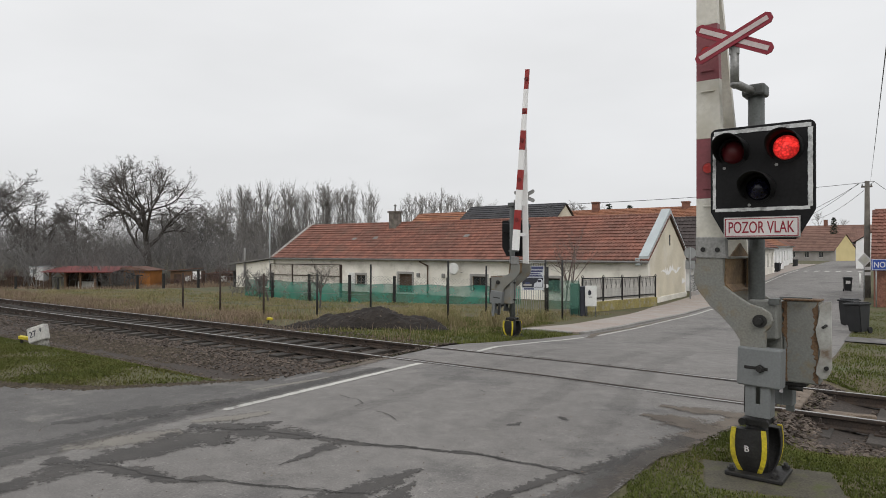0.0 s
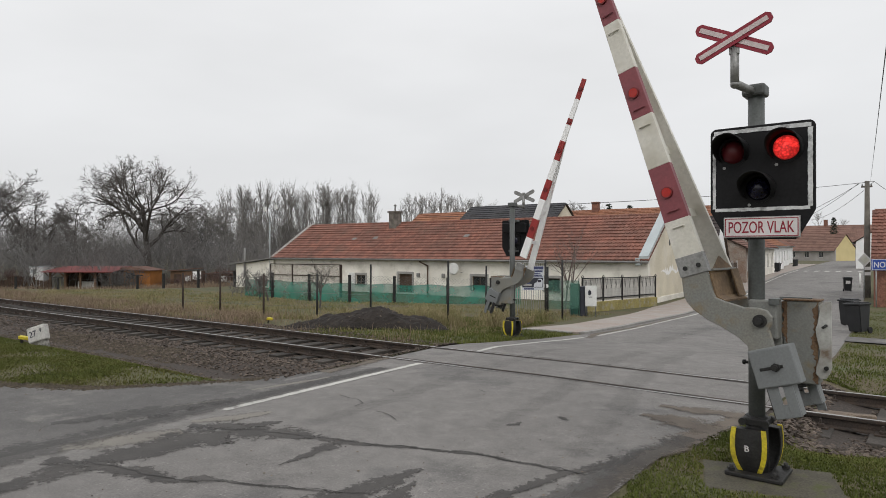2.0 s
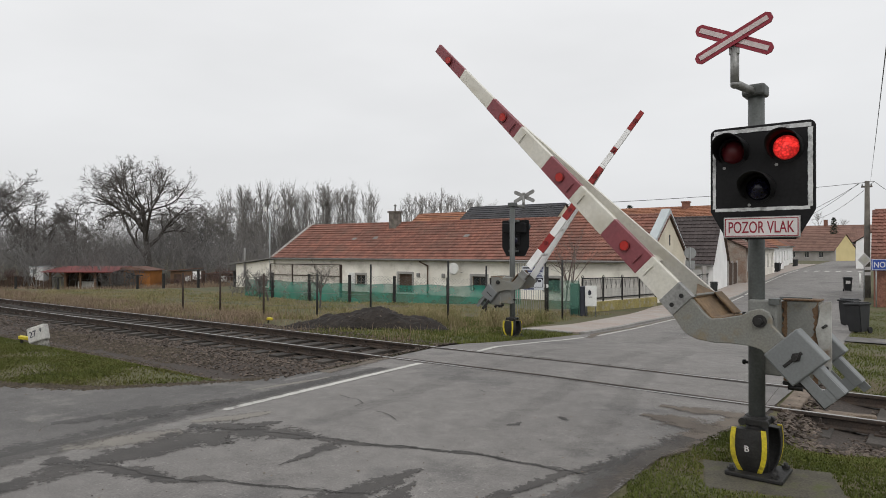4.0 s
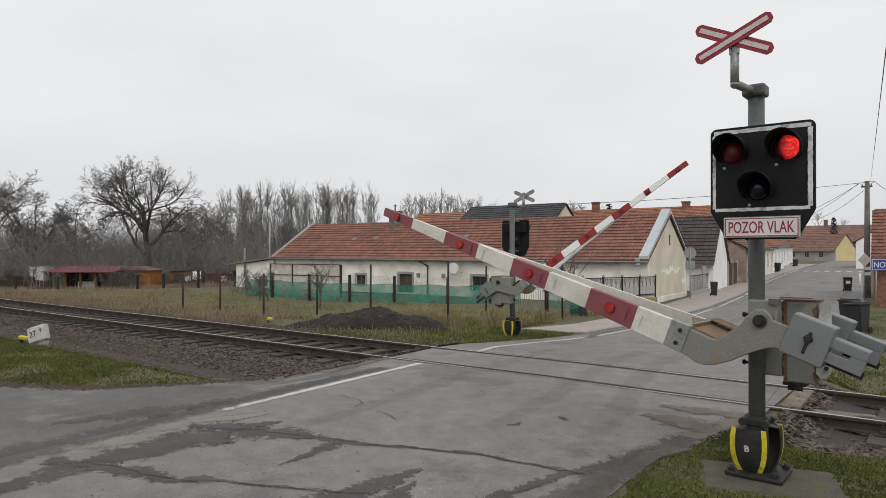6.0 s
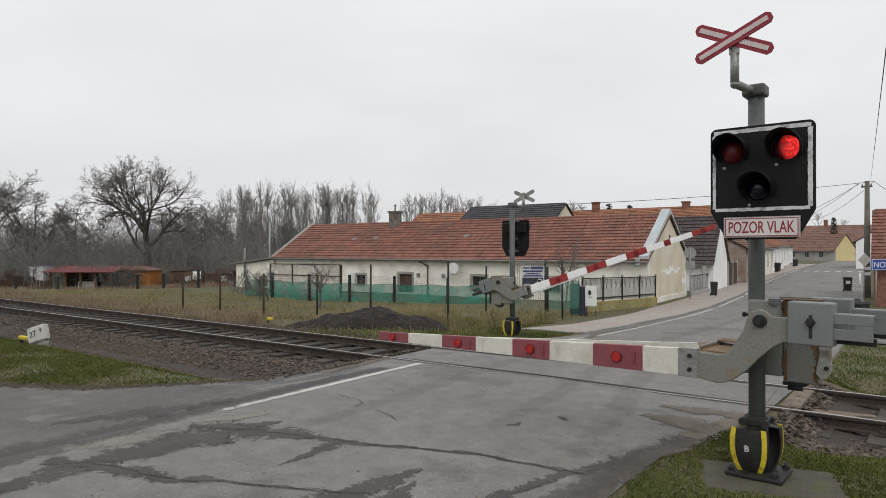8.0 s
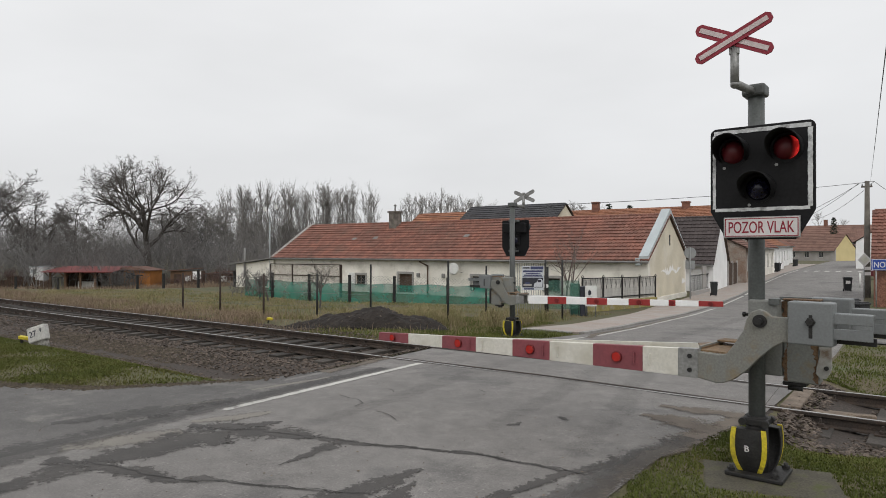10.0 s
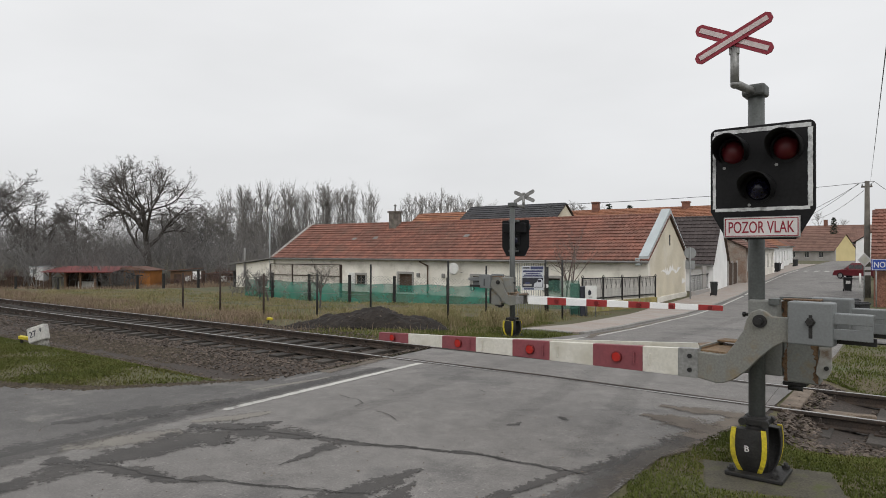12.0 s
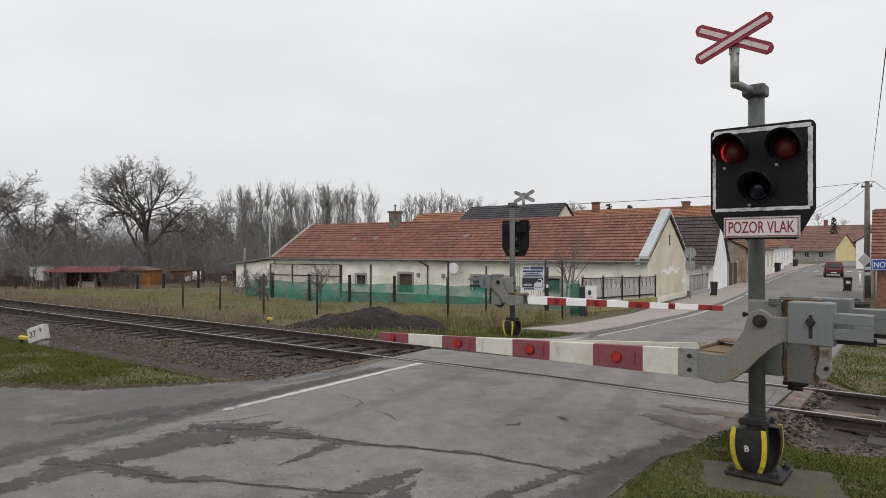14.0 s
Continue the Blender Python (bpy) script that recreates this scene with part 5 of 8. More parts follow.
M_GREENB = mat("green_painted_sheet", (0.018, 0.075, 0.055), 0.6, var=0.25, scale=2, fine=20)
M_FOOT = mat("weathered_stone_foot", (0.13, 0.125, 0.11), 0.95, var=0.3, scale=7, fine=50, alt=(0.07, 0.068, 0.05), stain=(0.35, 0.34, 0.31), stain_amt=0.7, stain_scale=9)
M_SLAT = mat("grey_fence_slat", (0.50, 0.485, 0.45), 0.9, var=0.25, scale=3, fine=30, obj=0.15)
M_MOSSWALL = mat("mossy_yellow_wall", (0.32, 0.27, 0.10), 0.95, var=0.3, scale=2, fine=20, stain=(0.30, 0.28, 0.24), stain_amt=0.9, stain_scale=2.2)
M_ORANGE = mat("orange_stained_boards", (0.42, 0.165, 0.04), 0.8, var=0.2, scale=3, fine=30, obj=0.12)
M_REDSHEET = mat("dark_red_roof_sheet", (0.21, 0.045, 0.042), 0.6, var=0.2, scale=2, fine=20)
M_BEAM = mat("brown_timber_beam", (0.16, 0.095, 0.055), 0.85, var=0.25, scale=4, fine=30)
M_MARK = mat("white_painted_stone", (0.52, 0.51, 0.48), 0.9, var=0.2, scale=6, fine=40, stain=(0.2, 0.19, 0.17), stain_amt=0.7, stain_scale=7)
M_CARRED = mat("red_car_paint", (0.115, 0.010, 0.017), 0.28, var=0.08, spec=0.6, bump=0.0)
M_TYRE = mat("tyre_rubber", (0.015, 0.015, 0.016), 0.8, var=0.2)
M_LAMPR = mat("red_tail_lamp", (0.2, 0.012, 0.012), 0.25, var=0.1, bump=0.0)


def net_mat(name, ca, cb, lo, hi):
    m = bpy.data.materials.new(name)
    m.use_nodes = True
    nt = m.node_tree
    N, L = nt.nodes.new, nt.links.new
    b, out = nt.nodes["Principled BSDF"], nt.nodes["Material Output"]
    co = N("ShaderNodeTexCoord")
    nz = N("ShaderNodeTexNoise"); nz.inputs["Scale"].default_value = 1.1; nz.inputs["Detail"].default_value = 6
    L(co.outputs["Object"], nz.inputs[0])
    r = N("ShaderNodeValToRGB")
    r.color_ramp.elements[0].position, r.color_ramp.elements[1].position = 0.35, 0.65
    r.color_ramp.elements[0].color, r.color_ramp.elements[1].color = (*ca, 1), (*cb, 1)
    L(nz.outputs[0], r.inputs[0]); L(r.outputs[0], b.inputs["Base Color"])
    b.inputs["Roughness"].default_value = 0.8
    tr, mx = N("ShaderNodeBsdfTransparent"), N("ShaderNodeMixShader")
    k = N("ShaderNodeMapRange")
    for i, v in enumerate((0.35, 0.65, lo, hi)):
        k.inputs[i + 1].default_value = v
    L(nz.outputs[0], k.inputs[0]); L(k.outputs[0], mx.inputs[0])
    L(tr.outputs[0], mx.inputs[1]); L(b.outputs[0], mx.inputs[2]); L(mx.outputs[0], out.inputs[0])
    return m


M_NET = net_mat("green_shade_net", (0.010, 0.13, 0.095), (0.022, 0.21, 0.155), 0.58, 0.85)
M_NETTHIN = net_mat("thin_green_net", (0.05, 0.16, 0.12), (0.10, 0.22, 0.17), 0.25, 0.5)
M_HAZE = net_mat("brown_wire_mesh", (0.38, 0.34, 0.29), (0.46, 0.42, 0.37), 0.35, 0.5)


def build_pavement():
    def inner(y):
        return road_left(y) - 0.16

    def outer(y):
        return lerp_table(y, [(16.6, -8.6), (18, -8.5), (20, -8.45), (27, -9.0), (34, -10.0), (44, -10.4), (58, -10.6), (80, -11.5), (130, -13.5)])
    ys = steps([(16.7, 34, 0.6), (34, 120, 2.5)])
    verts, faces, n = [], [], 5
    for y in ys:
        for i in range(n + 1):
            x = outer(y) + (inner(y) - outer(y)) * i / n
            verts.append((x, y, road_z(y) + 0.045 + 0.006 * noise.noise(Vector((x, y, 1)))))
        verts.append((inner(y), y, road_z(y) - 0.1))
        verts.append((outer(y), y, road_z(y) - 0.2))
    w = n + 3
    for j in range(len(ys) - 1):
        for i in range(n + 1):
            a = j * w + i
            faces.append((a, a + 1, a + 1 + w, a + w))
        faces.append((j * w, (j + 1) * w, (j + 1) * w + n + 2, j * w + n + 2))
    faces.append(tuple(range(n + 2)) + (n + 2,))
    p = mesh_part("pavement", verts, faces, M_PAVE)
    tagged(p, "pinkish grey paved footway beside the street", "pavement", kind="structure")
    me = part("kerb_stone", cube(-0.075, 0.075, -0.49, 0.49, -0.2, 0.06, 0.012), M_KERB).data
    bpy.data.objects.remove(bpy.data.objects["kerb_stone"])
    y = 17.2
    while y < 100:
        x = inner(y) + 0.08
        k = new("kerb_stone", me)
        k.parent = p
        a = math.atan2(road_left(y + 0.5) - road_left(y - 0.5), 1)
        k.matrix_basis = pose(x, y, road_z(y), math.degrees(math.atan2(road_z(y + 0.5) - road_z(y - 0.5), 1)), 0, -math.degrees(a))
        y += 1.0
    x = -8.6
    while x < inner(16.6):
        k = new("kerb_stone", me)
        k.parent = p
        k.matrix_basis = pose(x, 16.62, road_z(16.6) - 0.01, 0, 0, 90 - 4)
        x += 1.0
    # dirt and sand along the edges of the carriageway
    ribbon("dirt_edge", [(-1.95, 3.2), (-1.9, 4.6), (-1.85, 5.8), (-1.62, 7.0), (-1.35, 8.0)], [0.12, 0.34, 0.30, 0.5, 0.35], M_SAND, 0.007, "sandy brown dirt along the asphalt edge", "dirt", 0.4, 2)
    ribbon("dirt_edge", [(-2.3, 8.1), (-1.85, 8.1), (-1.35, 8.2)], [0.15, 0.5, 0.5], M_SAND, 0.009, "sandy brown dirt on the asphalt", "dirt", 0.5, 3)
    ribbon("dirt_edge", [(-2.35, 7.55), (-1.95, 7.5), (-1.5, 7.3)], [0.2, 0.75, 0.7], M_SAND, 0.0085, "blotchy sand on the asphalt", "dirt", 0.5, 6)
    ribbon("damp_edge", [(-2.08, 3.2), (-2.0, 4.6), (-1.93, 5.8), (-1.68, 6.9)], [0.45, 0.5, 0.5, 0.3], M_DAMP, 0.0105, "dark damp strip along the asphalt edge", "dirt", 0.4, 7)
    ribbon("dirt_edge", [(-7.3, 7.4), (-7.35, 8.6), (-7.4, 9.1)], [0.4, 0.35, 0.2], M_SAND, 0.008, "sandy dirt along the asphalt edge", "dirt", 0.5, 4)
    ribbon("dirt_edge", [(-6.2, 15.6), (-6.55, 17.0), (-6.75, 22), (-7.2, 30)], [0.3, 0.35, 0.3, 0.2], M_SAND, 0.007, "dirt in the gutter beside the kerb", "dirt", 0.3, 5)
    x0, x1 = -0.95, 6.0
    verts = [(x, y, ground_z(x, y) + 0.03) for x in (x0, 0.5, 2, 4, x1) for y in (20.6, 21.6, 22.4)]
    faces = [(i * 3 + j, i * 3 + j + 3, i * 3 + j + 4, i * 3 + j + 1) for i in range(4) for j in range(2)]
    tagged(mesh_part("side_path", verts, faces, M_SIDE), "narrow grey path across the verge", "path", kind="structure")


def wire_between(name, pts, r, material, parent=None, n=5, sag=0.0):
    bm = bmesh.new()
    for a, b in zip(pts, pts[1:]):
        a, b = Vector(a), Vector(b)
        k = 12 if sag else 1
        prev = a
        for i in range(1, k + 1):
            t = i / k
            p = a.lerp(b, t) - Vector((0, 0, sag * 4 * t * (1 - t)))
            tube(bm, prev, p, r, r, n, caps=False)
            prev = p
    return part(name, bm, material, parent)


def build_fences():
    # low boundary fence of thin posts and wires behind the track
    f = thing("wire_fence", Matrix.Identity(4), "old wire fence of thin dark posts beside the track", "fence")
    posts = [(-20.4, 13.7, 1.35), (-19.0, 14.2, 1.4), (-17.0, 14.4, 1.4), (-15.95, 15.8, 1.45), (-14.6, 17.0, 1.85), (-10.6, 15.8, 1.95), (-11.55, 19.6, 1.9)]
    for x, y, hgt in posts:
        g = ground_z(x, y)
        bm = bmesh.new()
        tube(bm, (x, y, g - 0.2), (x + 0.01, y, g + hgt), 0.035, 0.032, n=8)
        part("post", bm, M_RPOST if y < 15.7 else M_FPOST, f)
    order = [p for p in posts]
    for z in (0.35, 0.8, 1.25):
        wire_between("wire", [(x, y, ground_z(x, y) + z) for x, y, hgt in order[:5]], 0.004, M_WIRE, f, 4)
    # yard fence with green shade net
    f = thing("net_fence", Matrix.Identity(4), "yard fence with dark posts and a green shade net", "fence")
    line = [(-32.0, 25.6), (-28.2, 24.5), (-25.0, 24.2), (-22.8, 24.9), (-21.3, 26.7), (-19.4, 28.9), (-17.9, 30.9), (-16.4, 31.8)]
    for i, (x, y) in enumerate(line[1:-1]):
        g = ground_z(x, y)
        part("post", cube(x - 0.06, x + 0.06, y - 0.06, y + 0.06, g - 0.2, g + 1.42, 0.01), M_FPOST, f)
    verts, faces = [], []
    rnd = random.Random(2)
    n = 0
    for (x0, y0), (x1, y1) in zip(line, line[1:]):
        for i in range(10):
            k = i / 10
            x, y = x0 + (x1 - x0) * k, y0 + (y1 - y0) * k + 0.07
            g = ground_z(x, y)
            top = 0.98 + 0.03 * math.sin(n * 0.7) + rnd.uniform(-0.01, 0.01)
            w = 0.04 * math.sin(n * 1.3)
            verts += [(x, y + w, g + 0.0), (x, y + w * 0.5, g + 0.5), (x, y + w * 0.2, g + top)]
            if n:
                a = 3 * n
                faces += [(a - 3, a, a + 1, a - 2), (a - 2, a + 1, a + 2, a - 1)]
            n += 1
    mesh_part("shade_net", verts, faces, M_NET, f, "green woven shade net", True)
    # chain link above the net: crossing strands
    bm = bmesh.new()
    for (x0, y0), (x1, y1) in zip(line[3:-1], line[4:]):
        ln = math.dist((x0, y0), (x1, y1))
        m = int(ln / 0.16)
        for i in range(m + 4):
            for s in (-1, 1):
                a, b = i / m, (i + s * 3) / m
                pa = (x0 + (x1 - x0) * a, y0 + (y1 - y0) * a)
                pb = (x0 + (x1 - x0) * b, y0 + (y1 - y0) * b)
                if 0 <= a <= 1 and 0 <= b <= 1:
                    tube(bm, (*pa, ground_z(*pa) + 0.95), (*pb, ground_z(*pb) + 1.4), 0.004, n=3, caps=False)
    part("chain_link", bm, M_WIRE, f)["kind"] = "stuff"
    # framed aviary of wire mesh at the wall
    f = thing("wire_cage", Matrix.Identity(4), "rusty framed mesh enclosure in the yard", "enclosure")
    x0, x1, y, g = -33.8, -27.4, 29.2, -0.95
    for x in (x0, x0 + 2.1, x1 - 0.1, x1):
        part("frame_post", cube(x - 0.035, x + 0.035, y - 0.035, y + 0.035, g - 0.2, g + 2.05, 0.005), M_RPOST, f)
    for z in (1.35, 2.05):
        part("frame_rail", cube(x0, x1, y - 0.03, y + 0.03, g + z - 0.03, g + z + 0.03, 0.004), M_RPOST, f)
    part("mesh_panel", cube(x0, x1, y + 0.04, y + 0.05, g, g + 2.0), M_HAZE, f, "brownish wire mesh panel")
    # iron fence with low wall towards the pavement
    f = thing("iron_fence", Matrix.Identity(4), "black iron fence with grey slats on a mossy low wall", "fence")
    a, b = Vector((-11.35, 27.8)), Vector((-10.35, 35.6))
    d = (b - a).normalized()
    L = (b - a).length
    ang = math.degrees(math.atan2(d.y, d.x))
    M = Matrix.Translation((a.x, a.y, -0.86)) @ pose(0, 0, 0, 0, math.degrees(math.atan2(0.14, L)), ang)
    part("low_wall", cube(0, L, -0.12, 0.12, -0.25, 0.45, 0.02, m=M), M_MOSSWALL, f, "low wall yellow with lichen")
    n = 4
    for i in range(n + 1):
        x = L * i / n
        part("post", cube(x - 0.035, x + 0.035, -0.035, 0.035, 0.43, 1.60, 0.008, m=M), M_FPOST, f)
        bm = bmesh.new()
        arc = [M @ Vector((x + 0.10 * math.cos(radians(a)), 0, 1.58 + 0.10 * math.sin(radians(a)))) for a in range(0, 181, 30)]
        for p0, p1 in zip(arc, arc[1:]):
            tube(bm, p0, p1, 0.016, n=5)
        part("post_loop", bm, M_FPOST, f)
    for z in (0.62, 1.55):
        part("rail", cube(0, L, -0.025, 0.025, z - 0.025, z + 0.025, m=M), M_FPOST, f)
    sl = cube(-0.064, 0.064, 0.03, 0.05, 0.5, 1.5, 0.004)
    me = part("slat", sl, M_SLAT).data
    bpy.data.objects.remove(bpy.data.objects["slat"])
    x = 0.12
    while x < L:
        o = new("slat", me)
        o.parent = f
        o.matrix_basis = M @ Matrix.Translation((x, 0, 0))
        x += 0.14
    for i in range(n):
        for k in range(4):
            bm = bmesh.new()
            xa = L * i / n + (k + 0.5) * L / n / 4
            tube(bm, M @ Vector((xa - 0.10, -0.035, 1.53)), M @ Vector((xa, -0.035, 1.05)), 0.008, n=5)
            tube(bm, M @ Vector((xa + 0.10, -0.035, 1.53)), M @ Vector((xa, -0.035, 1.05)), 0.008, n=5)
            part("zigzag_bar", bm, M_FPOST, f)
    # gate with the printed banner
    g = thing("mesh_gate", Matrix.Translation((-11.38, 21.07, ground_z(-11.05, 21.3))) @ pose(0, 0, 0, 0, 0, 34), "galvanised mesh gate with vertical bars", "gate")
    for x in (0.0, 1.28, 1.9):
        bm = bmesh.new()
        tube(bm, (x, 0, -0.2), (x, 0, 2.15), 0.035, n=8)
        part("gate_post", bm, M_FPOST if x > 1 else M_GALV, g)
    for z in (0.12, 2.05):
        part("gate_rail", cube(0, 1.28, -0.02, 0.02, z - 0.02, z + 0.02), M_GALV, g)
    bar = part("gate_bar", tube(bmesh.new(), (0, 0, 0.12), (0, 0, 2.05), 0.010, n=5), M_GALV, g)
    for i in range(1, 15):
        o = new("gate_bar", bar.data)
        o.parent = g
        o.location = (i * 0.085, 0, 0)
    bn = thing("banner", Matrix.Translation((-11.22, 21.17, ground_z(-11.05, 21.3))) @ pose(0, 0, 0, 0, 0, 34), "printed advertising banner tied to the gate", "banner")
    part("sheet", cube(0.22, 1.02, -0.045, -0.03, 1.04, 1.92, 0.004), M_BANNER, bn)
    part("header_bar", cube(0.54, 1.01, -0.049, -0.044, 1.80, 1.91), M_NAVY, bn)
    part("header_bar", cube(0.25, 0.51, -0.049, -0.044, 1.83, 1.88), M_INK, bn)
    for i, (xa, xb, hh) in enumerate(((0.26, 0.98, 0.07), (0.36, 0.90, 0.035), (0.30, 0.95, 0.045), (0.26, 0.99, 0.035))):
        z = 1.765 - (0, 0.10, 0.155, 0.22)[i]
        part("text_bar", cube(xa, xb, -0.049, -0.044, z - hh, z), M_NAVY, bn)
    part("picture_block", cube(0.24, 1.00, -0.049, -0.044, 1.14, 1.49), M_INK, bn)
    bm = bmesh.new()
    prism(bm, [(0.66, 1.16), (0.97, 1.16), (0.98, 1.38), (0.94, 1.45), (0.83, 1.46), (0.76, 1.33), (0.67, 1.28)], -0.053, -0.048, "xz", 0.001)
    shape = part("picture_shape", bm, M_BANNER, bn)
    part("picture_block", cube(0.80, 0.93, -0.056, -0.052, 1.33, 1.42), M_INK, shape)
    part("picture_shape", cube(0.28, 0.58, -0.053, -0.048, 1.20, 1.27), M_GREYR, bn)
    part("picture_shape", cube(0.34, 0.52, -0.053, -0.048, 1.27, 1.33), M_NAVY, bn)
    part("text_bar", cube(0.30, 0.66, -0.049, -0.044, 1.065, 1.115), M_NAVY, bn)
    # short run of green net between the gate and the container
    f = thing("net_fence", Matrix.Translation((-10.47, 23.72, ground_z(-10.47, 23.72))) @ pose(0, 0, 0, 0, 0, 38), "short run of green shade net beside the gate", "fence")
    part("shade_net", cube(-0.63, 0.63, -0.006, 0.006, 0.3, 1.42), M_NETTHIN, f)
    for x in (-0.63, 0.63):
        part("post", tube(bmesh.new(), (x, 0.03, -0.2), (x, 0.03, 1.5), 0.02, n=8), M_FPOST, f)
    # green sheet-metal box, white notice board, small floodlight post
    b = thing("green_container", pose(-10.55, 25.0, ground_z(-10.55, 25.0), 0, 0, 28), "green sheet metal container beside the fence", "container")
    part("body", cube(-0.16, 0.2, -0.3, 0.3, 0, 1.3, 0.02), M_GREENB, b)
    part("door_panel", cube(0.21, 0.5, -0.28, 0.2, 0, 1.2, 0.02), M_INK, b)
    n = thing("notice_board", pose(-9.85, 25.0, ground_z(-9.85, 25.0), 0, 0, 32), "white notice board with a dark emblem", "notice board")
    part("panel", cube(-0.22, 0.24, -0.02, 0.02, 0.42, 1.25, 0.015), M_FRAME_W, n)
    for x in (-0.18, 0.2):
        bm = bmesh.new()
        tube(bm, (x, 0.03, -0.2), (x, 0.03, 1.2), 0.02, n=8)
        part("leg", bm, M_GALV, n)
    bm = bmesh.new()
    prism(bm, [(-0.1, 0.88), (-0.02, 0.86), (0.03, 0.95), (0.0, 1.05), (-0.06, 1.1), (-0.1, 1.02)], -0.025, -0.02, "xz")
    part("emblem", bm, M_INK, n)
    part("text_bar", cube(-0.08, 0.06, -0.024, -0.02, 0.78, 0.81), M_INK, n)
    p = thing("lamp_post", pose(-10.9, 23.2, ground_z(-10.9, 23.2)), "thin dark post with a small white lamp", "lamp")
    bm = bmesh.new()
    tube(bm, (0, 0, -0.2), (0, 0, 1.95), 0.045, n=8)
    part("post", bm, M_FPOST, p)
    bm = bmesh.new()
    tube(bm, (-0.1, -0.08, 1.2), (0.06, -0.16, 1.2), 0.07, n=12)
    part("lamp_head", bm, M_FRAME_W, p, "small white lamp head")


def build_bin(m, label):
    b = thing("wheelie_bin", m, label, "bin", "wheelie bins")
    bm = bmesh.new()
    rows = []
    for z, w, d in ((0.06, 0.20, 0.21), (0.9, 0.25, 0.28)):
        rows.append([bm.verts.new(p) for p in ((-w, -d, z), (w, -d, z), (w, d, z), (-w, d, z))])
    for i in range(4):
        bm.faces.new((rows[0][i], rows[0][(i + 1) % 4], rows[1][(i + 1) % 4], rows[1][i]))
    bm.faces.new(rows[0][::-1]); bm.faces.new(rows[1])
    bmesh.ops.bevel(bm, geom=bm.edges[:], offset=0.025, segments=2, affect="EDGES")
    part("body", bm, M_BIN, b)
    bm = cube(-0.28, 0.28, -0.31, 0.30, 0.90, 0.96, 0.02)
    box(bm, -0.24, 0.24, -0.2, 0.25, 0.955, 1.0, 0.02)
    part("lid", bm, M_BIN, b)
    part("bin_handle", tube(bmesh.new(), (-0.22, 0.33, 0.93), (0.22, 0.33, 0.93), 0.018, n=8), M_BIN, b)
    for s in (-1, 1):
        bm = bmesh.new()
        tube(bm, (s * 0.20, 0.2, 0.1), (s * 0.25, 0.2, 0.1), 0.1, n=16)
        part("wheel", bm, M_TYRE, b)
    return b


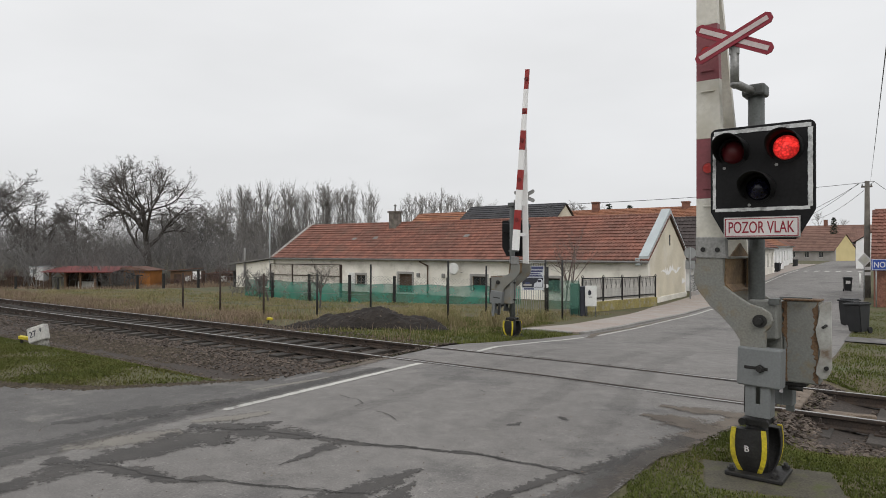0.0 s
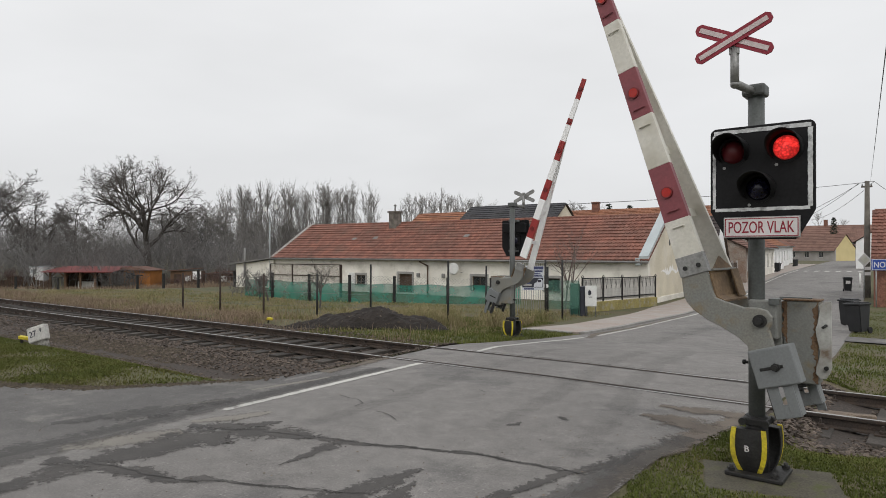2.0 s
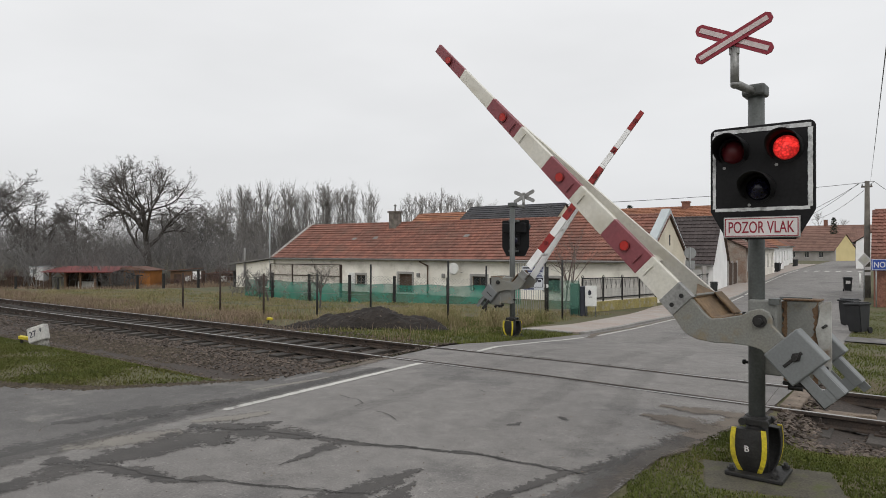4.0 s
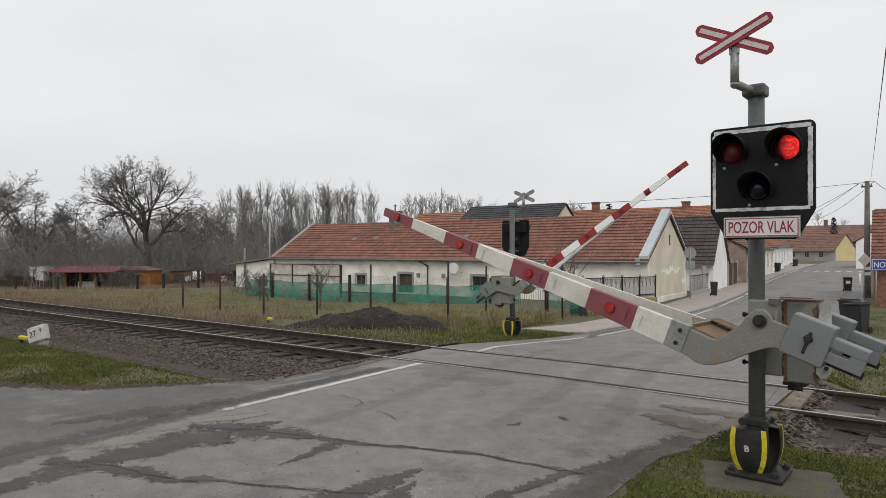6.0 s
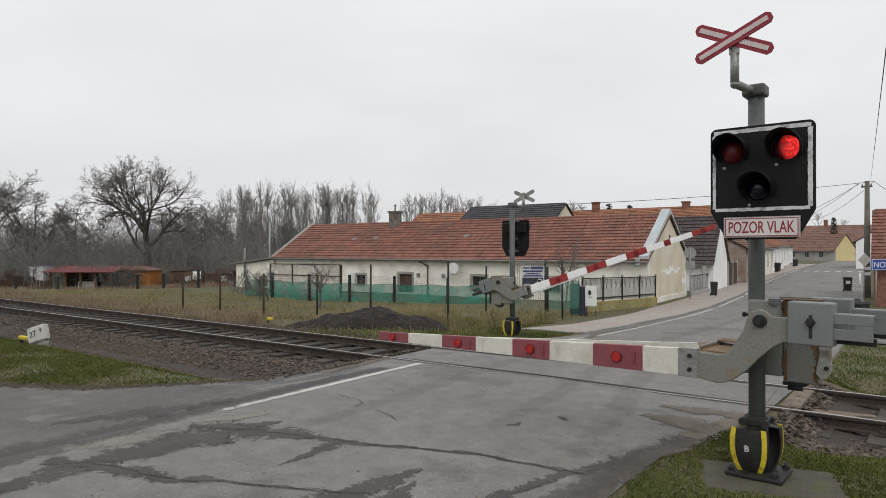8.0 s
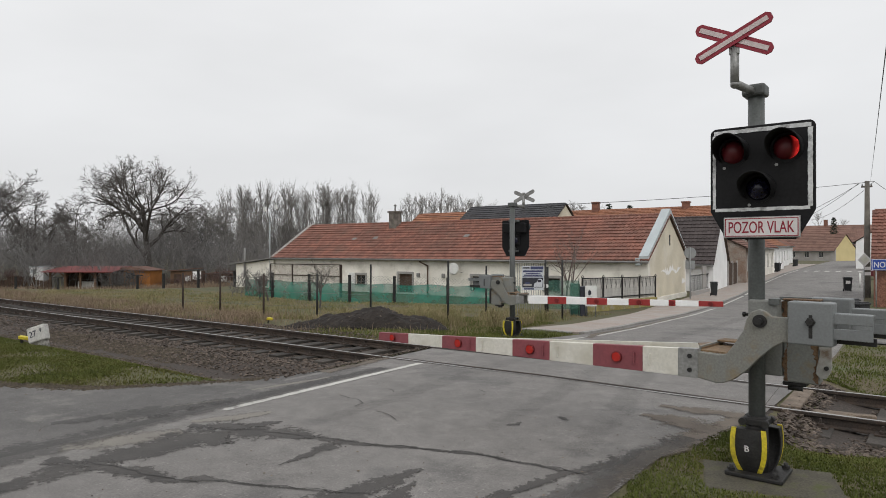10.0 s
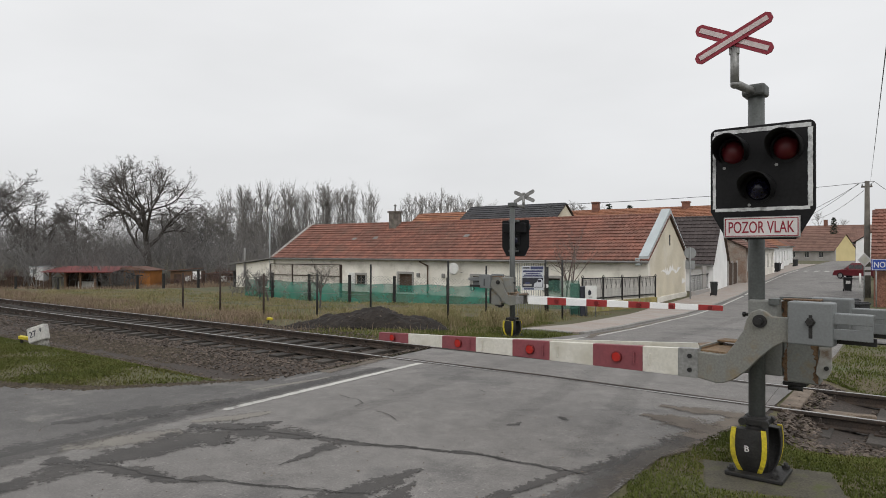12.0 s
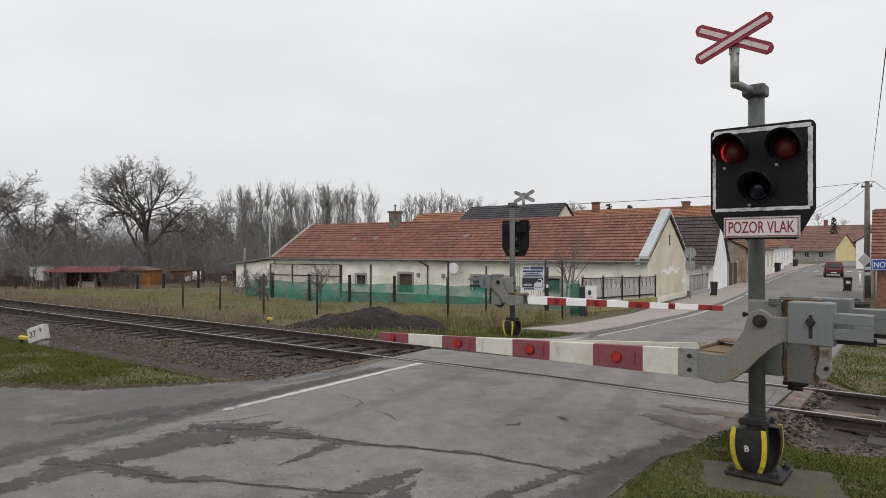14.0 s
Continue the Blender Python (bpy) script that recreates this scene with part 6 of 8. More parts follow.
def build_street():
    build_bin(pose(-0.72, 24.6, ground_z(-0.72, 24.6), 0, -4, -30), "dark grey wheelie bin on the grass verge")
    build_bin(pose(-1.1, 27.4, road_z(27.4) + 0.03, 0, 0, -20), "dark grey wheelie bin beside the street")
    b = build_bin(pose(-2.2, 52.5, road_z(52.5) + 0.03, 0, 0, 10), "dark wheelie bin with a pale label")
    part("label_patch", cube(-0.13, 0.13, -0.29, -0.262, 0.55, 0.75), M_SIGNW, b)
    b = build_bin(pose(-9.25, 44.8, road_z(44.8) + 0.05, 0, 0, 30), "small dark wheelie bin on the pavement")
    b.scale = (0.72, 0.72, 0.92)
    build_bin(pose(-9.9, 80.0, road_z(80) + 0.05, 0, 0, 70), "dark wheelie bin on the pavement")
    build_bin(pose(-10.6, 104.0, road_z(104) + 0.05, 0, 0, 70), "dark wheelie bin on the pavement")
    # low wall with railings before the white house
    f = thing("yard_railing", Matrix.Identity(4), "low wall with dark railings before the white house", "fence")
    g = road_z(46)
    part("low_wall", cube(-10.6, -10.4, 44.0, 49.1, g - 0.2, g + 0.32, 0.02), M_GREYR, f)
    for i in range(24):
        y = 44.1 + i * 0.21
        part("bar", cube(-10.51, -10.49, y - 0.011, y + 0.011, g + 0.32, g + 1.35), M_FPOST, f)
    part("rail", cube(-10.53, -10.47, 44.0, 49.1, g + 1.3, g + 1.36), M_FPOST, f)
    part("gate_panel", cube(-10.55, -10.47, 47.2, 48.3, g + 0.4, g + 1.9, 0.01), M_GREYR, f)
    gt = thing("yard_gate", Matrix.Translation((-10.2, 54.3, road_z(56))), "tall dark timber yard gate beside the white house", "gate")
    for i in range(12):
        part("board", cube(-0.03, 0.03, i * 0.3, i * 0.3 + 0.285, 0.05, 1.75 + 0.04 * (i % 2), 0.006), M_DARKWOOD, gt)
    for y in (-0.08, 1.74, 3.6):
        part("gate_post", cube(-0.07, 0.07, y, y + 0.12, -0.1, 1.95, 0.01), M_GREYR, gt)
    # round traffic sign seen from behind
    s = thing("traffic_sign", pose(-9.9, 41.3, road_z(41.3) + 0.1, 0, 0, 10), "round and square traffic signs seen from behind", "traffic sign")
    bm = bmesh.new()
    tube(bm, (0, 0, -0.2), (0, 0, 3.1), 0.035, n=8)
    part("post", bm, M_SIGNBACK, s)
    bm = bmesh.new()
    tube(bm, (0, 0.04, 2.75), (0, 0.06, 2.75), 0.35, n=28)
    part("round_plate", bm, M_SIGNBACK, s)
    part("square_plate", cube(-0.27, 0.27, 0.04, 0.06, 1.75, 2.28, 0.01), M_SIGNBACK, s)
    # utility pole with cables, priority sign, small plates
    p = thing("utility_pole", pose(-1.0, 48.7, road_z(48.7)), "weathered grey utility pole with cables", "utility pole", "utility poles")
    bm = bmesh.new()
    tube(bm, (0, 0, -0.3), (0.02, 0, 7.3), 0.20, 0.13, n=12)
    part("pole", bm, M_POLE, p)
    part("crossarm", cube(-0.3, 0.3, -0.05, 0.05, 6.9, 7.0, 0.01), M_POLE, p)
    for x in (-0.24, 0.24):
        bm = bmesh.new()
        tube(bm, (x, 0, 6.98), (x, 0, 7.15), 0.045, 0.03, n=8)
        part("insulator", bm, M_SIGNBACK, p)
    q = copy_thing(p, pose(1.9, 70.0, road_z(70)))
    tagged(q, "far weathered utility pole above the roofs")
    s = thing("priority_sign", pose(-1.12, 47.4, road_z(47.4), 0, 0, 30), "white diamond priority sign on a post", "traffic sign")
    bm = bmesh.new()
    tube(bm, (0, 0, -0.2), (0, 0, 2.75), 0.03, n=8)
    part("post", bm, M_SIGNBACK, s)
    bm = bmesh.new()
    prism(bm, [(0, 1.98), (0.42, 2.40), (0, 2.82), (-0.42, 2.40)], -0.05, -0.035, "xz")
    dp = part("diamond_plate", bm, M_SIGNW, s)
    bm = bmesh.new()
    prism(bm, [(0, 2.12), (0.28, 2.40), (0, 2.68), (-0.28, 2.40)], -0.056, -0.049, "xz")
    part("diamond_inset", bm, M_BOOMW, dp)
    for z in (1.45, 1.78):
        part("small_plate", cube(0.0, 0.36, -0.05, -0.035, z, z + 0.2, 0.005), M_SIGNW, s)
    cab = [((-0.6, 48.7, 6.3), (-13.5, 30.6, 4.3), 0.15), ((-0.6, 48.7, 6.3), (-9.0, 98, 6.2), 0.8), ((-1.4, 48.7, 6.25), (-9.6, 78, 4.6), 0.5), ((-1.4, 48.7, 6.2), (-9.4, 66, 4.2), 0.4), ((-0.8, 48.7, 6.3), (0.3, -4.5, 3.75), 0.0), ((1.9, 70, 6.6), (-0.6, 48.7, 6.3), 0.3), ((-13.5, 30.6, 4.3), (-30, 42, 4.7), 0.2)]
    for a, b, sag in cab:
        c = wire_between("overhead_cable", [a, b], 0.014 if sag else 0.007, M_CABLE, None, 5, sag)
        tagged(c, "thin black overhead cable along the street", "cable", "overhead cables")
    # blue place sign on a brown brick pillar
    s = thing("brick_pillar", pose(-0.28, 41.6, ground_z(-0.28, 41.6)), "mottled brown brick pillar beside the house", "pillar")
    part("shaft", cube(-0.28, 0.3, -0.28, 0.28, -0.2, 2.75, 0.03), M_BRICK, s)
    s = thing("place_sign", pose(0.02, 41.0, ground_z(0.02, 41.0), 0, 0, 20), "blue enamel sign with white letters", "sign")
    part("sign_panel", cube(-0.75, 1.0, -0.1, -0.07, 1.95, 2.55, 0.02), M_BLUE, s)
    bm = bmesh.new()
    for a in ((-0.72, 0.97, 2.50, 2.525), (-0.72, 0.97, 1.975, 2.0), (-0.72, -0.695, 2.0, 2.5)):
        box(bm, a[0], a[1], -0.106, -0.099, a[2], a[3])
    part("sign_border", bm, M_SIGNW, s)
    text_part("lettering", "NOV", 0.75, 0.30, M_SIGNW, s, Matrix.Translation((-0.25, -0.104, 2.25)) @ FACE, "white letters NOV")
    for x in (-0.5, 0.8):
        bm = bmesh.new()
        tube(bm, (x, -0.03, -0.2), (x, -0.03, 2.5), 0.03, n=8)
        part("sign_leg", bm, M_SIGNBACK, s)
    b = thing("bollard", pose(-1.6, 57.0, road_z(57)), "small white marker post", "bollard")
    bm = bmesh.new()
    tube(bm, (0, 0, -0.1), (0, 0, 1.05), 0.075, 0.065, n=12)
    part("shaft", bm, M_FRAME_W, b)


def build_gardens():
    # open timber shelter with a red roof, orange shed, brown sheds, white cabin
    M = Matrix.Translation((-73.6, 33.4, -2.3)) @ pose(0, 0, 0, 0, 0, 34.3)
    s = thing("garden_shelter", M, "open timber shelter with a dark red sheet roof", "shelter")
    for i in range(5):
        x = 0.2 + i * 1.6
        part("post", cube(x - 0.09, x + 0.09, 0, 0.18, 0, 2.05), M_BEAM, s)
        bm = bmesh.new()
        for q in (-1, 1):
            tube(bm, (x, 0.09, 1.4), (x + q * 0.6, 0.09, 2.0), 0.06, n=6)
        part("brace", bm, M_BEAM, s)
        part("post", cube(x - 0.09, x + 0.09, 3, 3.18, 0, 2.05), M_BEAM, s)
    bm = bmesh.new()
    prism(bm, [(-0.6, 2.02), (3.8, 2.55), (3.8, 2.63), (-0.6, 2.10)], -0.4, 7.1, "yz")
    part("roof", bm, M_REDSHEET, s)
    part("back_wall", cube(-0.2, 6.9, 3.3, 3.4, 0, 2.3), M_DARKWOOD, s)
    part("bench", cube(2.6, 4.4, 1.0, 1.6, 0, 1.0, 0.03), M_SLAT, s)
    c = thing("white_cabin", M @ pose(-2.3, 0.5, 0), "small white cabin with a blue edge", "cabin")
    part("body", cube(0, 1.5, 0, 2.0, 0, 2.55, 0.03), M_WHITE, c)
    part("roof_edge", cube(-0.06, 1.56, -0.1, 2.1, 2.55, 2.66), M_ZINC, c)
    part("window", cube(0.15, 0.75, -0.03, 0.02, 1.95, 2.25), M_ZINC, c)
    f = thing("dark_board_fence", M @ pose(-6.0, -0.6, 0), "dark board fence before the gardens", "fence")
    for i in range(16):
        part("board", cube(i * 0.42, i * 0.42 + 0.38, 0, 0.04, 0, (1.62 if 4 < i < 12 else 1.2) + 0.05 * math.sin(i * 2.2), 0.004), M_DARKWOOD, f)
    s = thing("garden_shed", M @ pose(8.0, 0.1, 0.05), "small orange boarded garden shed", "shed")
    for i in range(7):
        part("board", cube(i * 0.4, i * 0.4 + 0.385, 0, 0.05, 0.1, 2.15, 0.004), M_ORANGE, s)
    part("body", cube(0.02, 2.78, 0.06, 3.0, 0, 2.12), M_ORANGE, s)
    part("shed_door", cube(1.45, 2.3, -0.03, 0.0, 0.1, 1.95), M_ORANGE, s)
    part("window", cube(0.25, 1.1, -0.04, 0.0, 1.3, 1.9), M_GLASS, s)
    bm = bmesh.new()
    prism(bm, [(-0.2, 2.30), (3.0, 2.12), (3.0, 2.2), (0.9, 2.58), (-0.2, 2.45)], -0.4, 3.3, "xz")
    part("roof", bm, M_TILE_B, s)
    for x, w, hgt, mm, lab in ((12.5, 2.4, 2.0, M_BEAM, "brown boarded shed with a low roof"), (16.4, 2.4, 1.7, M_DARKWOOD, "brown timber garden shed"), (19.2, 2.0, 1.7, M_BRICK, "small reddish shed with a flat roof"), (-12.5, 5.0, 2.1, M_DARKWOOD, "dark low shed among shrubs")):
        s = thing("garden_shed", M @ pose(x, 1.2, 0.1), lab, "shed")
        part("body", cube(0, w, 0, 2.4, 0, hgt, 0.02), mm, s)
        part("shed_door", cube(0.4, 1.2, -0.04, 0.0, 0, 1.7), M_DARKWOOD, s)
        part("window", cube(1.6, 2.2, -0.04, 0.0, 0.9, 1.5), M_FRAME_W, s)
        bm = bmesh.new()
        prism(bm, [(-0.2, hgt), (w + 0.2, hgt + 0.25), (w + 0.2, hgt + 0.33), (-0.2, hgt + 0.08)], -0.3, 2.7, "xz")
        part("roof", bm, M_TILE_B, s)
    s = thing("white_cabin", M @ pose(14.9, 1.0, 0.1), "small white-fronted garden hut", "cabin")
    part("body", cube(0, 1.1, 0, 1.0, 0, 2.05, 0.03), M_DARKWOOD, s)
    part("window", cube(0.1, 1.0, -0.03, 0.01, 1.1, 1.98), M_WHITE, s)
    for i, (x, y) in enumerate(((6.4, -9), (13.5, -8.5), (16.8, -10.5), (20.5, -12.0), (24.0, -13), (2.5, -9.0))):
        m = M @ pose(x, y, 0)
        q = m.translation
        p = thing("timber_post", pose(q.x, q.y, ground_z(q.x, q.y)), "old dark timber post in the grass", "post", "timber posts")
        part("shaft", cube(-0.09, 0.09, -0.09, 0.09, -0.2, 1.5 + 0.2 * math.sin(i * 3), 0.02), M_FPOST, p)
        if i in (0, 1):
            part("top_beam", cube(-0.8, 0.8, -0.07, 0.07, 1.4, 1.52, 0.02), M_FPOST, p)


def build_lineside():
    # heap of dark soil
    rnd = random.Random(9)
    verts, faces = [], []
    nx, ny = 64, 26
    ang = radians(28)
    for j in range(ny + 1):
        for i in range(nx + 1):
            u, v = i / nx * 2 - 1, j / ny * 2 - 1
            r = math.hypot(u, v)
            e = max(0, 1 - r * r)
            prof = 0.60 * (0.5 + 0.5 * sm(-0.75, 0.15, u)) * e ** 0.8
            lx, ly = u * 2.45, v * 1.0
            x = -11.85 + lx * math.cos(ang) - ly * math.sin(ang)
            y = 13.6 + lx * math.sin(ang) + ly * math.cos(ang)
            nz = 0.14 * noise.noise(Vector((x * 1.1, y * 1.1, 0))) + 0.06 * noise.noise(Vector((x * 4, y * 4, 5))) + 0.035 * noise.noise(Vector((x * 11, y * 11, 9)))
            verts.append((x, y, ground_z(x, y) - 0.06 + (prof + nz * min(1, e * 2.5) if e > 0 else -0.1)))
    for j in range(ny):
        for i in range(nx):
            a = j * (nx + 1) + i
            faces.append((a, a + 1, a + nx + 2, a + nx + 1))
    mound = mesh_part("soil_heap", verts, faces, M_SOIL)
    tagged(mound, "heap of dark crumbly topsoil beside the track", "soil heap", kind="stuff")
    verts, faces = [], []
    for i in range(200):
        a, q = rnd.uniform(0, 6.28), rnd.random() ** 0.5
        lx, ly = 2.6 * q * math.cos(a), 1.15 * q * math.sin(a)
        x = -11.85 + lx * math.cos(ang) - ly * math.sin(ang)
        y = 13.6 + lx * math.sin(ang) + ly * math.cos(ang)
        e = max(0, 1 - (lx / 2.45) ** 2 - (ly / 1.0) ** 2)
        z = ground_z(x, y) - 0.05 + 0.60 * (0.5 + 0.5 * sm(-0.75, 0.15, lx / 2.45)) * e ** 0.8 + 0.14 * noise.noise(Vector((x * 1.1, y * 1.1, 0))) * min(1, e * 2.5)
        r = rnd.uniform(0.012, 0.035)
        k = len(verts)
        verts += [(x + rnd.uniform(-r, r) + dx * r, y + rnd.uniform(-r, r) * 0.5 + dy * r, z + dz * r) for dx, dy, dz in ((1, 0, 0), (-0.5, 0.8, 0), (-0.5, -0.8, 0), (0, 0, 1.1), (0, 0, -1))]
        faces += [(k, k + 1, k + 3), (k + 1, k + 2, k + 3), (k + 2, k, k + 3), (k + 1, k, k + 4), (k + 2, k + 1, k + 4), (k, k + 2, k + 4)]
    tagged(mesh_part("soil_clods", verts, faces, M_STONE), "stones and clods on the heap of soil", "soil heap", kind="stuff")
    # leaning hectometre stone
    s = thing("distance_marker", Matrix.Translation((-14.3, 6.35, ground_z(-14.3, 6.35))) @ pose(0, 0, 0, -6, -17, 24), "leaning white stone distance marker with dark digits", "distance marker")
    bm = cube(-0.21, 0.21, -0.07, 0.07, 0.10, 0.42, 0.025)
    part("stone", bm, M_MARK, s)
    part("foot", cube(-0.17, 0.18, -0.06, 0.06, -0.2, 0.11, 0.02), M_FOOT, s, "dark weathered stone foot")
    text_part("digits", "27", 0.17, 0.13, M_INK, s, Matrix.Translation((-0.07, -0.0715, 0.27)) @ FACE, "dark painted digits")
    text_part("digits", "9", 0.05, 0.08, M_INK, s, Matrix.Translation((0.12, -0.0715, 0.30)) @ FACE, "dark painted digit")
    for x, y, w in ((-14.75, 6.25, 0.15), (-14.6, 12.6, 0.09)):
        p = thing("yellow_marker", pose(x, y, ground_z(x, y) + 0.1, 8, 3, 15), "small yellow plastic marker in the gravel", "marker", "yellow markers")
        part("cap", cube(-w, w, -0.04, 0.04, 0, 0.07, 0.015), M_YEL, p)
        part("stake", cube(-w * 0.8, -w * 0.6, -0.02, 0.02, -0.25, 0.01), M_CASTB, p)
    s = thing("stone_slab", pose(-8.4, 6.4, ground_z(-8.4, 6.4) + 0.03, -6, 4, 40), "flat grey stone slab lying in the grass", "slab")
    bm = bmesh.new()
    prism(bm, [(-0.24, -0.12), (0.16, -0.15), (0.27, 0.04), (0.08, 0.15), (-0.19, 0.11)], -0.02, 0.03, "xy", 0.01)
    part("slab", bm, M_CONC, s)
    # timber infill at the end of the crossing
    for cx, cy, w, l, z, rot in ((-0.95, yc(-1) - 0.0, 0.22, 1.18, 0.02, 0), (-0.62, yc(-0.6) - 0.30, 0.62, 0.14, -0.06, -14), (-0.35, yc(-0.3) - 0.1, 0.5, 0.12, -0.08, 8)):
        p = thing("crossing_plank", pose(cx, cy, z, 0, 0, rot - 2.6), "worn timber beam between the rails", "plank", "crossing planks")
        bm = cube(-w / 2, w / 2, -l / 2, l / 2, -0.14, 0.0, 0.012)
        part("beam", bm, M_PLANK, p)
    # concrete slab under the signal
    for base, lx, ly, rot in ((NEAR_BASE @ pose(0.13, 0.02, 0), 0.52, 0.38, 14), (FAR_BASE, 0.45, 0.36, 0)):
        s = thing("concrete_footing", base @ pose(-0.02, -0.1, -0.005, 0, 0, rot), "mossy concrete footing under the signal post", "footing", "signal footings")
        bm = cube(-lx, lx, -ly, ly, -0.22, 0.0, 0.02)
        part("slab", bm, M_CONC, s)


def build_car():
    c = thing("red_car", pose(9, 68.6, 0, 0, 0, 180), "dark red estate car driving off along the street", "car")
    # lengthways outline, front towards +x
    bm = bmesh.new()
    prof = [(-2.05, 0.32), (-2.08, 0.75), (-2.02, 0.95), (1.1, 0.95), (1.95, 0.82), (2.08, 0.55), (2.05, 0.3)]
    prism(bm, prof, -0.82, 0.82, "xz", 0.05)
    part("body", bm, M_CARRED, c)
    bm = bmesh.new()
    rows = []
    for z, xa, xb, w in ((0.94, -2.0, 1.05, 0.80), (1.60, -1.80, 0.25, 0.66)):
        rows.append([bm.verts.new(p) for p in ((xa, -w, z), (xb, -w, z), (xb, w, z), (xa, w, z))])
    for i in range(4):
        bm.faces.new((rows[0][i], rows[0][(i + 1) % 4], rows[1][(i + 1) % 4], rows[1][i]))
    bm.faces.new(rows[1])
    bmesh.ops.bevel(bm, geom=bm.edges[:], offset=0.05, segments=2, affect="EDGES")
    part("cabin", bm, M_CARRED, c)
    bm = cube(-0.012, 0.012, -0.56, 0.56, 1.04, 1.40, 0.004, m=Matrix.Translation((-1.965, 0, 0)) @ Matrix.Shear("XZ", 4, (0, 0)))
    for v in bm.verts:
        v.co.x += (v.co.z - 1.22) * 0.45
    part("rear_window", bm, M_GLASS, c)
    bm = cube(-0.012, 0.012, -0.58, 0.58, 1.02, 1.42, 0.004)
    for v in bm.verts:
        v.co.x += 0.64 - (v.co.z - 1.22) * 1.6
    part("windscreen", bm, M_GLASS, c)
    for s in (-1, 1):
        for xa, xb in ((-1.65, -0.95), (-0.85, -0.1), (-0.02, 0.45)):
            bm = cube(xa, xb, -0.012, 0.012, 1.03, 1.38, 0.004)
            for v in bm.verts:
                v.co.y += s * (0.795 - (v.co.z - 1.03) * 0.215)
            part("side_window", bm, M_GLASS, c)
        part("tail_lamp", cube(-2.10, -2.03, s * 0.72 - 0.08, s * 0.72 + 0.08, 0.72, 1.05, 0.02), M_LAMPR, c, "red tail lamp")
        part("headlamp", cube(1.95, 2.06, s * 0.6 - 0.14, s * 0.6 + 0.14, 0.6, 0.74, 0.02), M_SIGNW, c)
        part("mirror", cube(0.55, 0.68, s * 0.92 - 0.08, s * 0.92 + 0.08, 0.98, 1.1, 0.02), M_CARRED, c)
        for x in (-1.3, 1.3):
            w = part("wheel", tube(bmesh.new(), (x, s * 0.66, 0.31), (x, s * 0.84, 0.31), 0.31, n=20), M_TYRE, c)
            part("rim", tube(bmesh.new(), (x, s * 0.80, 0.31), (x, s * 0.85, 0.31), 0.2, n=16), M_SIGNBACK, w)
    part("bumper", cube(-2.14, -2.0, -0.8, 0.8, 0.34, 0.56, 0.03), M_BIN, c)
    part("bumper", cube(1.98, 2.12, -0.8, 0.8, 0.3, 0.5, 0.03), M_BIN, c)
    part("plate", cube(-2.16, -2.135, -0.26, 0.26, 0.42, 0.53), M_SIGNW, c, "plain white plate")
    for ob in c.children_recursive:
        ob.data.transform(Matrix.Diagonal((0.86, 0.93, 0.89, 1)))
    return c


build_pavement()
build_fences()
build_street()
build_gardens()
build_lineside()
red_car = build_car()

# ---- trees and scrub in winter ----
M_BARK = mat("dark_oak_bark", (0.095, 0.086, 0.078), 0.95, var=0.3, scale=4, fine=20, bump=0.5)
M_TWIG = mat("grey_brown_twigs", (0.148, 0.137, 0.130), 0.95, var=0.2, scale=1, fine=5, bump=0, island=0.2)
# distance haze is painted into the two far colours: paler, greyer than the wood
M_FARBARK = mat("haze_paled_far_bark", (0.185, 0.177, 0.172), 0.95, var=0.2, scale=0.5, fine=4, bump=0, island=0.25)
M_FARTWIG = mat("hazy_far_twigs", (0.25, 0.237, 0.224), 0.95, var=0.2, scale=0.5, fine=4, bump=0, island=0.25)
M_REDTWIG = mat("reddish_twigs", (0.12, 0.075, 0.065), 0.9, var=0.2, scale=1, fine=5, bump=0, island=0.2)
M_YBARK = mat("smooth_young_bark", (0.17, 0.13, 0.115), 0.9, var=0.2, scale=2, fine=20, bump=0.1)
M_PINE = mat("dark_conifer_needles", (0.03, 0.042, 0.026), 0.9, var=0.3, scale=1, fine=5, bump=0, island=0.3)


